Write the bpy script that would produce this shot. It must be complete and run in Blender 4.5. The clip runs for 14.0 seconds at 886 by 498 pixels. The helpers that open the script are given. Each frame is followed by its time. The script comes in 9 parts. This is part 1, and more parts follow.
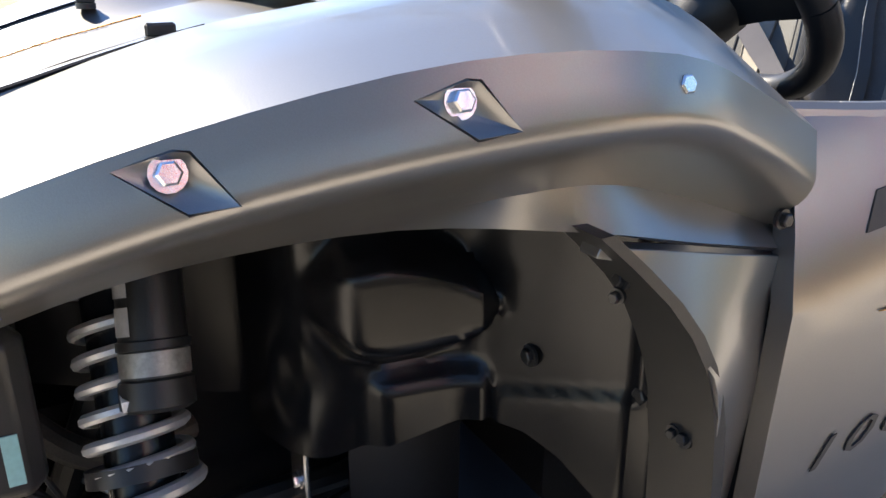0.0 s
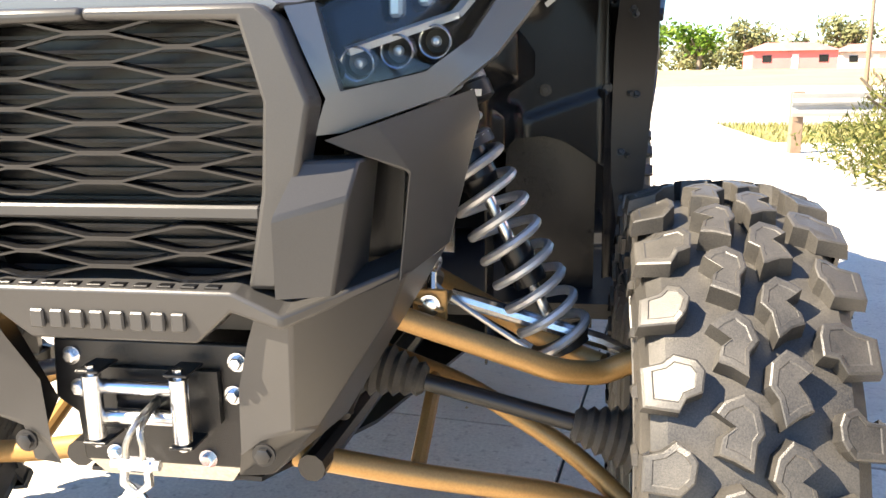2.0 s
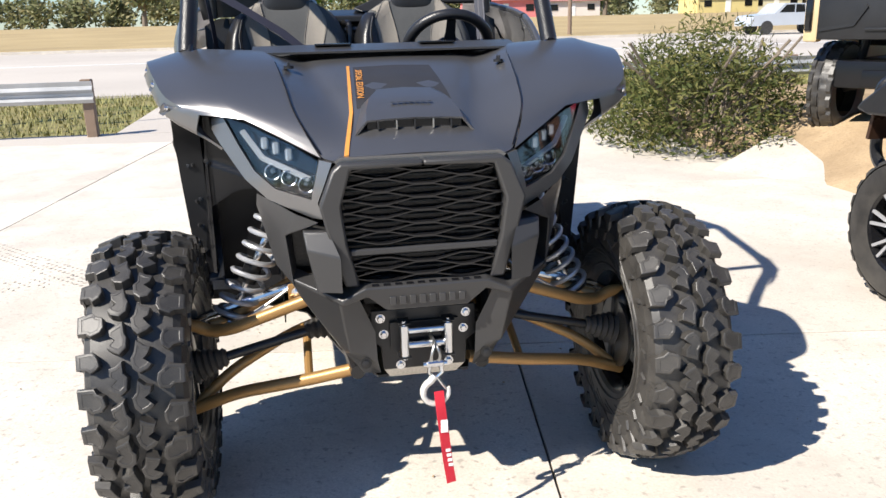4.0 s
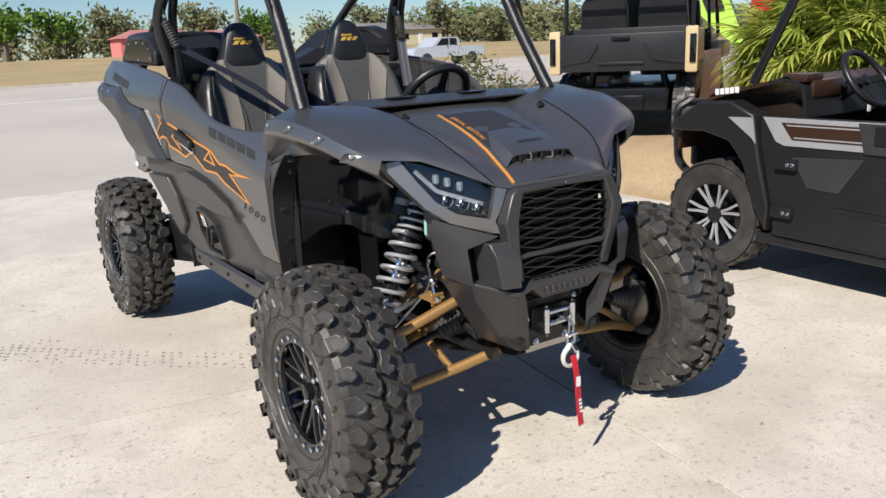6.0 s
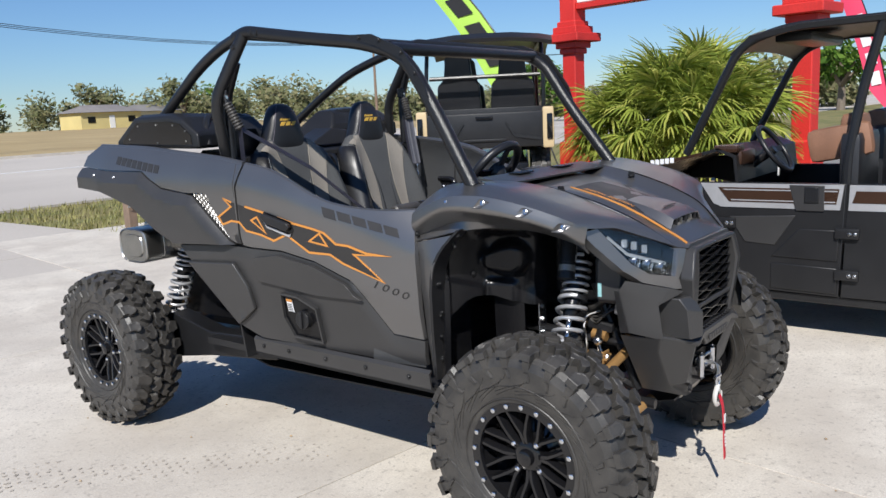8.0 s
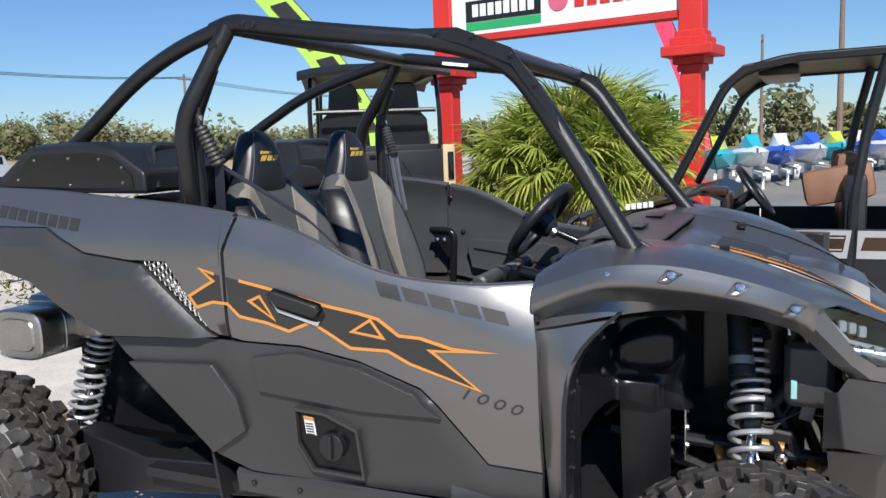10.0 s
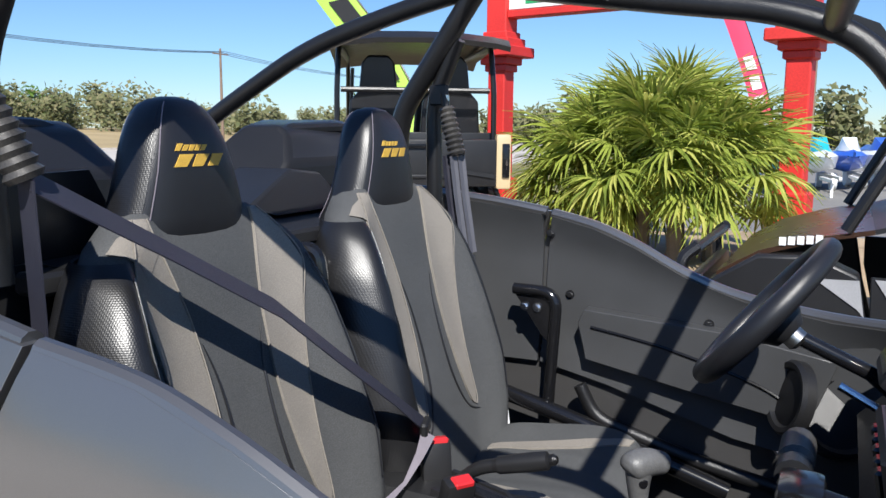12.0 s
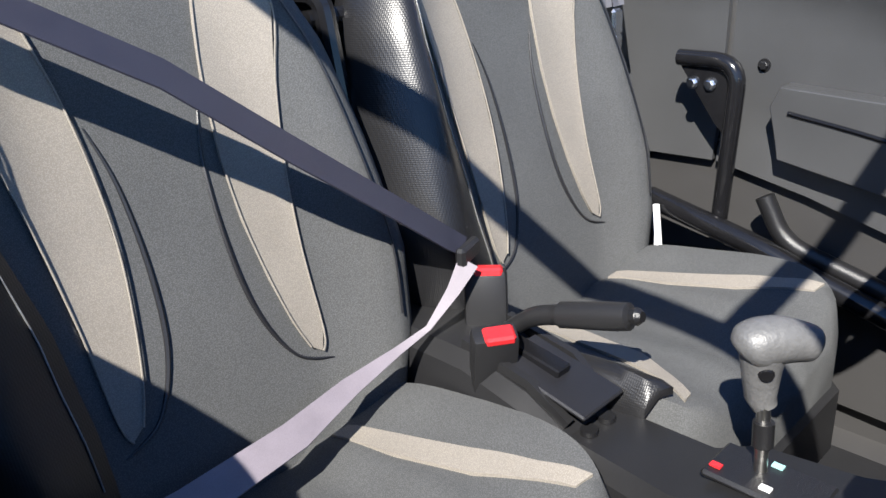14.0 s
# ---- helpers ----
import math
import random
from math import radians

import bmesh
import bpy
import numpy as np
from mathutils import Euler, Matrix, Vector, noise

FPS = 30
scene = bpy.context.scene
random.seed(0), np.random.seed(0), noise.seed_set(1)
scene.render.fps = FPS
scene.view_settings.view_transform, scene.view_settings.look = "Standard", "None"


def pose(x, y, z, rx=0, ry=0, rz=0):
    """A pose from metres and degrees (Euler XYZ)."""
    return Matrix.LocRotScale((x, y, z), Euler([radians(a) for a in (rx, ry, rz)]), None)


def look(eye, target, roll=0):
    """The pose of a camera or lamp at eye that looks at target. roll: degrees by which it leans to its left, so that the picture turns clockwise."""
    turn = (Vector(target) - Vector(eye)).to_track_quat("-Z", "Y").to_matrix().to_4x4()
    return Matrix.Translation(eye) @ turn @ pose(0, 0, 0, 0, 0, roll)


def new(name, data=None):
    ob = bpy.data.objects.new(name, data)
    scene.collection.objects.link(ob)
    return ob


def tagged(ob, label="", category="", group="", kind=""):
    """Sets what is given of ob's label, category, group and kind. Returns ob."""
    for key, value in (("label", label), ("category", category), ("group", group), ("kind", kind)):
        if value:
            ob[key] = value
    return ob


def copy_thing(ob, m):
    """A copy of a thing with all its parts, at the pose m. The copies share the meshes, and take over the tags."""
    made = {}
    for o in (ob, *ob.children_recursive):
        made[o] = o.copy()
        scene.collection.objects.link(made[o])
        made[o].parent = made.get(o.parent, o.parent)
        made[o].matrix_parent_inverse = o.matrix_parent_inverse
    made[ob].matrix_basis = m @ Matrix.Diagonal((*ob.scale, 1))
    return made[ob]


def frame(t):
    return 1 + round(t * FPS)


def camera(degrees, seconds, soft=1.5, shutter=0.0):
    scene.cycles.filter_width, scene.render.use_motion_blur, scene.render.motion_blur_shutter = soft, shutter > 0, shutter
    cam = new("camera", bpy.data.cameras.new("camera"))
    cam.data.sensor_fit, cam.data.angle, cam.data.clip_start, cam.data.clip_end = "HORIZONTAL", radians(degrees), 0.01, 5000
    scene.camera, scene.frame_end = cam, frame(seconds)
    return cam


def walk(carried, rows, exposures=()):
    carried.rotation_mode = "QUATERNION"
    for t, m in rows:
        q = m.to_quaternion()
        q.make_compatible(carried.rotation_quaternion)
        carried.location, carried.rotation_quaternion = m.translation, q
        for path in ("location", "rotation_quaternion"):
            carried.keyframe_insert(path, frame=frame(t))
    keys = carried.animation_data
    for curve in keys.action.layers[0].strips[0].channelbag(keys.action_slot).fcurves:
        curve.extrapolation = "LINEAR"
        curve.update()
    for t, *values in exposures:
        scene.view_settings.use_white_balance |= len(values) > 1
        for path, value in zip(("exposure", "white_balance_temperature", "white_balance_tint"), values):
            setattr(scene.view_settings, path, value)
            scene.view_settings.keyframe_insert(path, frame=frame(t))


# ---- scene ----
cam = camera(58.0, 14.0)
PATH = [
    (0, (1.032, 0.024, 1.256), (-0.617, 0.922, 0.567), -0.1),
    (0.5, (0.927, -0.181, 1.138), (-0.344, 1.253, 0.562), 0.0),
    (1, (0.801, -0.472, 1.003), (0.023, 1.322, 0.584), 0.1),
    (1.5, (0.647, -0.777, 0.934), (0.16, 1.116, 0.511), -0.5),
    (1.9, (0.535, -1.023, 0.919), (0.197, 0.903, 0.497), -0.7),
    (2, (0.505, -1.105, 0.917), (0.2, 0.826, 0.494), -0.7),
    (2.5, (0.316, -1.459, 0.923), (0.152, 0.485, 0.484), -0.1),
    (3, (0.131, -1.764, 1.008), (0.11, 0.178, 0.528), -0.1),
    (3.2, (0.077, -1.887, 1.078), (0.119, 0.048, 0.572), -0.4),
    (5.3, (-1.127, -2.205, 1.435), (-0.318, -0.459, 0.891), -2.3),
    (5.5, (-1.264, -2.181, 1.43), (-0.387, -0.461, 0.908), -2.5),
    (6, (-1.687, -2.155, 1.427), (-0.622, -0.539, 0.927), -2.5),
    (6.5, (-2.049, -2.045, 1.421), (-0.822, -0.539, 0.947), -2.5),
    (7, (-2.38, -1.837, 1.46), (-1.024, -0.432, 1.028), -2.5),
    (7.5, (-2.673, -1.597, 1.488), (-1.213, -0.287, 1.102), -2.6),
    (8, (-2.809, -1.271, 1.488), (-1.258, -0.055, 1.148), -2.8),
    (8.2, (-2.848, -1.147, 1.497), (-1.261, 0.027, 1.174), -2.8),
    (10.3, (-2.3, 0.118, 1.491), (-0.478, 0.901, 1.23), -1.7),
    (10.5, (-2.174, 0.216, 1.497), (-0.344, 0.98, 1.234), -1.4),
    (11, (-1.859, 0.456, 1.498), (-0.033, 1.222, 1.221), -0.8),
    (11.5, (-1.549, 0.641, 1.5), (0.262, 1.443, 1.226), -0.2),
    (12, (-1.19, 0.716, 1.511), (0.578, 1.604, 1.218), 0.5),
    (12.5, (-0.869, 0.813, 1.497), (0.827, 1.824, 1.18), 0.5),
    (13, (-0.676, 0.847, 1.499), (0.869, 2.042, 1.07), -0.2),
    (13.5, (-0.614, 0.74, 1.439), (0.713, 2.115, 0.848), -2.1),
    (14, (-0.646, 0.705, 1.382), (0.617, 2.049, 0.609), -3.9),
]
walk(cam, [(t, look(eye, target, roll)) for t, eye, target, roll in PATH],
     [(0.0, 2.25, 7500, 10), (0.5, 2.8, 7900, 10), (1.0, 2.8, 8200, 10), (1.5, 2.8, 8700, 10), (2.0, 2.38, 8100, 10), (3.0, 1.42, 6900, 10), (4.2, 0.78, 6700, 10), (5.5, 0.33, 6800, 10),
      (6.5, 0.33, 6600, 10), (8.0, 0.24, 6300, 10), (10.5, 0.42, 6300, 10), (11.5, 0.55, 6300, 10), (12.5, 0.82, 6200, 10), (13.3, 1.27, 6300, 10), (14.0, 1.45, 6450, 10)])

# ---- daylight ----
SUN_FROM = Vector((-0.74, -0.385, 0.80))
world = bpy.data.worlds.new("daylight")
scene.world = world
world.use_nodes = True
sky = world.node_tree.nodes.new("ShaderNodeTexSky")
sky.sky_type, sky.sun_disc = "NISHITA", False
sky.sun_elevation = math.asin(SUN_FROM.normalized().z)
sky.sun_rotation = math.atan2(SUN_FROM.x, SUN_FROM.y)
sky.altitude = 300.0
sky.air_density, sky.dust_density, sky.ozone_density = 1.15, 0.0, 3.0
hue = world.node_tree.nodes.new("ShaderNodeMix")
hue.data_type, hue.blend_type = "RGBA", "MULTIPLY"
hue.inputs["Factor"].default_value = 1.0
hue.inputs["B"].default_value = (0.66, 0.86, 1.15, 1)
world.node_tree.links.new(sky.outputs["Color"], hue.inputs["A"])
world.node_tree.links.new(hue.outputs["Result"], world.node_tree.nodes["Background"].inputs["Color"])
world.node_tree.nodes["Background"].inputs["Strength"].default_value = 0.072
sun = new("sun", bpy.data.lights.new("sun", "SUN"))
sun.data.energy, sun.data.angle, sun.data.color = 5.0, radians(0.55), (1.0, 0.955, 0.88)
sun.matrix_world = look(SUN_FROM * 10, (0, 0, 0))


# ---- materials ----
def mat(name, base, rough=0.5, metal=0.0, var=0.15, scale=8.0, bump=0.0, bscale=60.0, fine=200.0, coat=0.0, spec=0.5, tint=None):
    """A surface with colour that varies at two scales, and fine relief."""
    m = bpy.data.materials.new(name)
    m.use_nodes = True
    nt = m.node_tree
    b = nt.nodes["Principled BSDF"]
    b.inputs["Roughness"].default_value, b.inputs["Metallic"].default_value = rough, metal
    b.inputs["Coat Weight"].default_value = coat
    b.inputs["Specular IOR Level"].default_value = spec
    tc = nt.nodes.new("ShaderNodeTexCoord")

    def tex(s, detail=4):
        n = nt.nodes.new("ShaderNodeTexNoise")
        n.inputs["Scale"].default_value, n.inputs["Detail"].default_value = s, detail
        nt.links.new(tc.outputs["Object"], n.inputs["Vector"])
        return n
    big, small = tex(scale), tex(fine, 2)
    add = nt.nodes.new("ShaderNodeMath")
    add.operation = "ADD"
    nt.links.new(big.outputs["Fac"], add.inputs[0])
    nt.links.new(small.outputs["Fac"], add.inputs[1])
    ramp = nt.nodes.new("ShaderNodeMapRange")
    ramp.inputs["From Min"].default_value, ramp.inputs["From Max"].default_value = 0.65, 1.35
    nt.links.new(add.outputs[0], ramp.inputs["Value"])
    mix = nt.nodes.new("ShaderNodeMix")
    mix.data_type = "RGBA"
    other = tint or base
    mix.inputs["A"].default_value = (*[c * (1 - var) for c in base], 1)
    mix.inputs["B"].default_value = (*[min(1, c * (1 + var)) for c in other], 1)
    nt.links.new(ramp.outputs["Result"], mix.inputs["Factor"])
    nt.links.new(mix.outputs["Result"], b.inputs["Base Color"])
    rr = nt.nodes.new("ShaderNodeMapRange")
    rr.inputs["To Min"].default_value, rr.inputs["To Max"].default_value = max(0.02, rough * 0.85), min(1, rough * 1.15)
    nt.links.new(big.outputs["Fac"], rr.inputs["Value"])
    nt.links.new(rr.outputs["Result"], b.inputs["Roughness"])
    if bump:
        bt = tex(bscale, 3)
        bn = nt.nodes.new("ShaderNodeBump")
        bn.inputs["Strength"].default_value, bn.inputs["Distance"].default_value = bump, 0.004
        nt.links.new(bt.outputs["Fac"], bn.inputs["Height"])
        nt.links.new(bn.outputs["Normal"], b.inputs["Normal"])
    return m


M = dict(
    paint=mat("satin_grey_paint", (0.195, 0.191, 0.190), 0.31, 0.80, 0.08, 3, 0.03, 700, 1500, coat=0.1),
    flare=mat("dark_moulded_plastic", (0.040, 0.039, 0.039), 0.36, 0.10, 0.15, 5, 0.10, 900, 900),
    black=mat("black_plastic", (0.014, 0.014, 0.015), 0.38, 0.0, 0.2, 6, 0.12, 800, 800, spec=0.42),
    liner=mat("black_liner", (0.007, 0.007, 0.008), 0.25, 0.0, 0.2, 5, 0.05, 700, 700, spec=0.30),
    gloss=mat("gloss_black", (0.008, 0.008, 0.009), 0.16, 0.0, 0.2, 4, 0, 1, 100),
    cage=mat("black_powder_coat", (0.012, 0.012, 0.013), 0.32, 0.1, 0.2, 10, 0.2, 700, 700),
    rubber=mat("tyre_rubber", (0.026, 0.0255, 0.0255), 0.42, 0.0, 0.35, 14, 0.15, 700, 500, tint=(0.050, 0.046, 0.041)),
    gold=mat("gold_powder_coat", (0.36, 0.205, 0.075), 0.42, 0.45, 0.15, 9, 0.1, 500, 300),
    spring=mat("silver_spring_paint", (0.46, 0.46, 0.47), 0.38, 0.55, 0.10, 12, 0.05, 300, 300),
    chrome=mat("bright_zinc", (0.66, 0.67, 0.69), 0.24, 1.0, 0.12, 20, 0.03, 200, 200),
    steel=mat("brushed_steel", (0.42, 0.41, 0.39), 0.34, 1.0, 0.25, 9, 0.05, 200, 200),
    cast=mat("cast_aluminium", (0.30, 0.30, 0.29), 0.5, 0.7, 0.25, 20, 0.2, 120, 200),
    vinyl=mat("black_vinyl", (0.014, 0.014, 0.016), 0.36, 0.0, 0.2, 8, 0.12, 1500, 900),
    fabric=mat("dark_grey_fabric", (0.074, 0.076, 0.077), 0.85, 0.0, 0.18, 7, 0.25, 1600, 1600),
    light_fabric=mat("light_grey_fabric", (0.235, 0.212, 0.182), 0.85, 0.0, 0.12, 9, 0.2, 1600, 1600),
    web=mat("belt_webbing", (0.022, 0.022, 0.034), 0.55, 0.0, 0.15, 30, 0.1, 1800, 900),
    # the dark webbing with its sun sheen put into the colour; reused for headrest stitching
    web_sunlit=mat("sunlit_belt_webbing", (0.17, 0.15, 0.172), 0.5, 0.0, 0.15, 30, 0.12, 1800, 900),
    red=mat("red_plastic", (0.55, 0.02, 0.025), 0.4, 0.0, 0.12, 15, 0.05, 200, 200),
    strap=mat("red_strap", (0.52, 0.012, 0.03), 0.7, 0.0, 0.12, 15, 0.4, 500, 500),
    white=mat("white_print", (0.75, 0.75, 0.75), 0.5, 0.0, 0.05, 15),
    yellow=mat("gold_thread", (0.55, 0.34, 0.05), 0.6, 0.0, 0.15, 60, 0.4, 500, 500),
    orange=mat("orange_decal", (0.62, 0.26, 0.055), 0.45, 0.2, 0.06, 15),
    decal=mat("charcoal_decal", (0.034, 0.032, 0.031), 0.45, 0.2, 0.08, 15),
    led=mat("led_reflector", (0.42, 0.44, 0.47), 0.16, 0.6, 0.1, 60),
    teal=mat("teal_label", (0.30, 0.55, 0.55), 0.3, 0.0, 0.1, 20),
    tan=mat("tan_paint", (0.52, 0.40, 0.23), 0.45, 0.0, 0.12, 4, 0.1, 100, 200),
    brown=mat("brown_bronze_paint", (0.075, 0.040, 0.026), 0.28, 0.5, 0.15, 4, 0, 1, 200),
    leather=mat("tan_leather", (0.22, 0.11, 0.065), 0.6, 0.0, 0.2, 9, 0.4, 200, 200),
    silver=mat("silver_decal", (0.45, 0.45, 0.46), 0.35, 0.4, 0.1, 8),
)

M["lining"] = mat("grey_black_lining", (0.048, 0.049, 0.051), 0.36, 0.0, 0.15, 6, 0.15, 900, 900)
M["grille"] = mat("glossy_grille_plastic", (0.010, 0.010, 0.011), 0.20, 0.0, 0.2, 6)


def weave(m, scale, low, high):
    """A fine regular knit over a cloth's own colour."""
    nt = m.node_tree
    b = nt.nodes["Principled BSDF"]
    old = b.inputs["Base Color"].links[0].from_socket
    tc, v, r, mx = (nt.nodes.new("ShaderNode" + k) for k in ("TexCoord", "TexVoronoi", "MapRange", "Mix"))
    v.inputs["Scale"].default_value, v.inputs["Randomness"].default_value = scale, 0.9
    r.inputs["From Min"].default_value, r.inputs["From Max"].default_value = 0.1, 0.6
    r.inputs["To Min"].default_value, r.inputs["To Max"].default_value = high, low
    mx.data_type, mx.blend_type = "RGBA", "MULTIPLY"
    mx.inputs["Factor"].default_value = 1.0
    nt.links.new(tc.outputs["Object"], v.inputs["Vector"])
    nt.links.new(v.outputs["Distance"], r.inputs["Value"])
    nt.links.new(old, mx.inputs["A"])
    nt.links.new(r.outputs["Result"], mx.inputs["B"])
    nt.links.new(mx.outputs["Result"], b.inputs["Base Color"])


weave(M["fabric"], 700.0, 0.70, 1.30)
weave(M["light_fabric"], 700.0, 0.80, 1.15)
M["perforated"] = mat("perforated_vinyl", (0.010, 0.010, 0.011), 0.34, 0.0, 0.2, 8, 0.22, 400, 700)
pnt = M["perforated"].node_tree
dots = pnt.nodes.new("ShaderNodeTexVoronoi")
dots.inputs["Scale"].default_value, dots.inputs["Randomness"].default_value = 380.0, 0.15
for node in pnt.nodes:
    if node.type == "BUMP":
        node.inputs["Distance"].default_value = 0.0012
        pnt.links.new(dots.outputs["Distance"], node.inputs["Height"])
    if node.type == "TEX_COORD":
        pnt.links.new(node.outputs["Object"], dots.inputs["Vector"])


def glass(name, tone=(0.9, 0.93, 0.95), rough=0.02):
    m = bpy.data.materials.new(name)
    m.use_nodes = True
    nt = m.node_tree
    out = nt.nodes["Material Output"]
    clear, gl, mix, fr, half = (nt.nodes.new("ShaderNode" + k) for k in ("BsdfTransparent", "BsdfGlossy", "MixShader", "LayerWeight", "Math"))
    clear.inputs["Color"].default_value = (*tone, 1)
    gl.inputs["Roughness"].default_value = rough
    fr.inputs["Blend"].default_value = 0.25
    half.operation = "MULTIPLY_ADD"
    half.inputs[1].default_value, half.inputs[2].default_value = 0.22, 0.02
    nt.links.new(fr.outputs["Facing"], half.inputs[0])
    nt.links.new(half.outputs[0], mix.inputs[0])
    nt.links.new(clear.outputs[0], mix.inputs[1])
    nt.links.new(gl.outputs[0], mix.inputs[2])
    nt.links.new(mix.outputs[0], out.inputs["Surface"])
    return m


M["lens"] = glass("clear_lens")
M["tint"] = glass("smoked_screen", (0.25, 0.26, 0.27))


# ---- mesh helpers ----
def sharpen(bm, angle=32):
    for f in bm.faces:
        f.smooth = True
    lim = radians(angle)
    for e in bm.edges:
        e.smooth = len(e.link_faces) == 2 and e.calc_face_angle(0) < lim


def part(name, bm, material, parent=None, label="", angle=32, sharp=True):
    """Links a bmesh as one mesh object under a thing or a part."""
    bmesh.ops.recalc_face_normals(bm, faces=bm.faces[:])
    if sharp:
        sharpen(bm, angle)
    me = bpy.data.meshes.new(name)
    bm.to_mesh(me)
    bm.free()
    me.materials.append(material)
    ob = new(name, me)
    if parent:
        ob.parent = parent
    if label:
        tagged(ob, label)
    return ob


def thing(name, label, category, at=(0, 0, 0), rz=0.0, group="", kind=""):
    ob = new(name)
    ob.matrix_world = pose(*at, 0, 0, rz)
    ob.empty_display_size = 0.05
    return tagged(ob, label, category, group, kind)


def box(bm, c, s, bevel=0.0, m=None, segs=1):
    r = bmesh.ops.create_cube(bm, size=1)
    bmesh.ops.scale(bm, vec=s, verts=r["verts"])
    if bevel:
        es = list({e for v in r["verts"] for e in v.link_edges})
        vs = bmesh.ops.bevel(bm, geom=es, offset=bevel, segments=segs, profile=0.6, affect="EDGES", clamp_overlap=True)["verts"]
        vs = list(set(vs) | {v for v in r["verts"] if v.is_valid})
    else:
        vs = r["verts"]
    bmesh.ops.transform(bm, matrix=Matrix.Translation(c) @ (m or Matrix()), verts=vs)
    return vs


def smooth_path(pts, n=8):
    """A curve through the points."""
    p = [Vector(q) for q in pts]
    if len(p) < 3:
        return p
    out = []
    for i in range(len(p) - 1):
        a, b, c, d = p[max(i - 1, 0)], p[i], p[i + 1], p[min(i + 2, len(p) - 1)]
        for k in range(n):
            t = k / n
            out.append(0.5 * ((2 * b) + (c - a) * t + (2 * a - 5 * b + 4 * c - d) * t * t + (3 * b - a - 3 * c + d) * t ** 3))
    return out + [p[-1]]


def rounded(pts, r=0.06, n=6):
    """A polyline whose corners are bent with the radius r."""
    p = [Vector(q) for q in pts]
    out = [p[0]]
    for a, b, c in zip(p, p[1:], p[2:]):
        k = min(r, (a - b).length * 0.45, (c - b).length * 0.45)
        s, e = b + (a - b).normalized() * k, b + (c - b).normalized() * k
        out += [s.lerp(b, t).lerp(b.lerp(e, t), t) for t in (i / n for i in range(n + 1))]
    return out + [p[-1]]


def tube(bm, pts, r, sides=10, caps=True, flat=None):
    """A tube along a polyline; r a number or one for each point; flat: a band of (width, thickness) with a side vector."""
    p = [Vector(q) for q in pts]
    rings, up = [], Vector((0, 0, 1))
    for i, q in enumerate(p):
        d = (p[min(i + 1, len(p) - 1)] - p[max(i - 1, 0)]).normalized()
        if i == 0:
            u = d.cross(up if abs(d.z) < 0.95 else Vector((1, 0, 0))).normalized()
        else:
            u = (u - d * u.dot(d)).normalized()
        v = d.cross(u)
        rr = float(r[i] if isinstance(r, (list, tuple)) else r)
        rings.append([bm.verts.new(q + rr * (math.cos(a) * u + math.sin(a) * v)) for a in (2 * math.pi * k / sides for k in range(sides))])
    for a, b in zip(rings, rings[1:]):
        for k in range(sides):
            bm.faces.new((a[k], a[(k + 1) % sides], b[(k + 1) % sides], b[k]))
    if caps:
        bm.faces.new(rings[0][::-1])
        bm.faces.new(rings[-1])
    return rings


def band(bm, pts, side, width, thick):
    """A flat strap along a path; side gives its width direction at each point or throughout."""
    p = [Vector(q) for q in pts]
    rings = []
    for i, q in enumerate(p):
        d = (p[min(i + 1, len(p) - 1)] - p[max(i - 1, 0)]).normalized()
        s = Vector(side[i] if isinstance(side, list) else side)
        s = (s - d * s.dot(d)).normalized()
        n = d.cross(s)
        w = width[i] if isinstance(width, list) else width
        rings.append([bm.verts.new(q + s * a * w / 2 + n * b * thick / 2) for a, b in ((-1, -1), (1, -1), (1, 1), (-1, 1))])
    for a, b in zip(rings, rings[1:]):
        for k in range(4):
            bm.faces.new((a[k], a[(k + 1) % 4], b[(k + 1) % 4], b[k]))
    bm.faces.new(rings[0][::-1])
    bm.faces.new(rings[-1])


def lathe(bm, prof, m=None, n=32, close=False):
    """A profile of (radius, height) turned round the z axis."""
    rings = []
    for r, h in prof:
        rings.append([bm.verts.new((r * math.cos(2 * math.pi * k / n), r * math.sin(2 * math.pi * k / n), h)) for k in range(n)])
    pairs = list(zip(rings, rings[1:])) + ([(rings[-1], rings[0])] if close else [])
    for a, b in pairs:
        for k in range(n):
            bm.faces.new((a[k], a[(k + 1) % n], b[(k + 1) % n], b[k]))
    vs = [v for ring in rings for v in ring]
    if m:
        bmesh.ops.transform(bm, matrix=m, verts=vs)
    return vs


def cyl(bm, a, b, r, sides=12, r2=None):
    tube(bm, [a, b], [r, r if r2 is None else r2], sides)


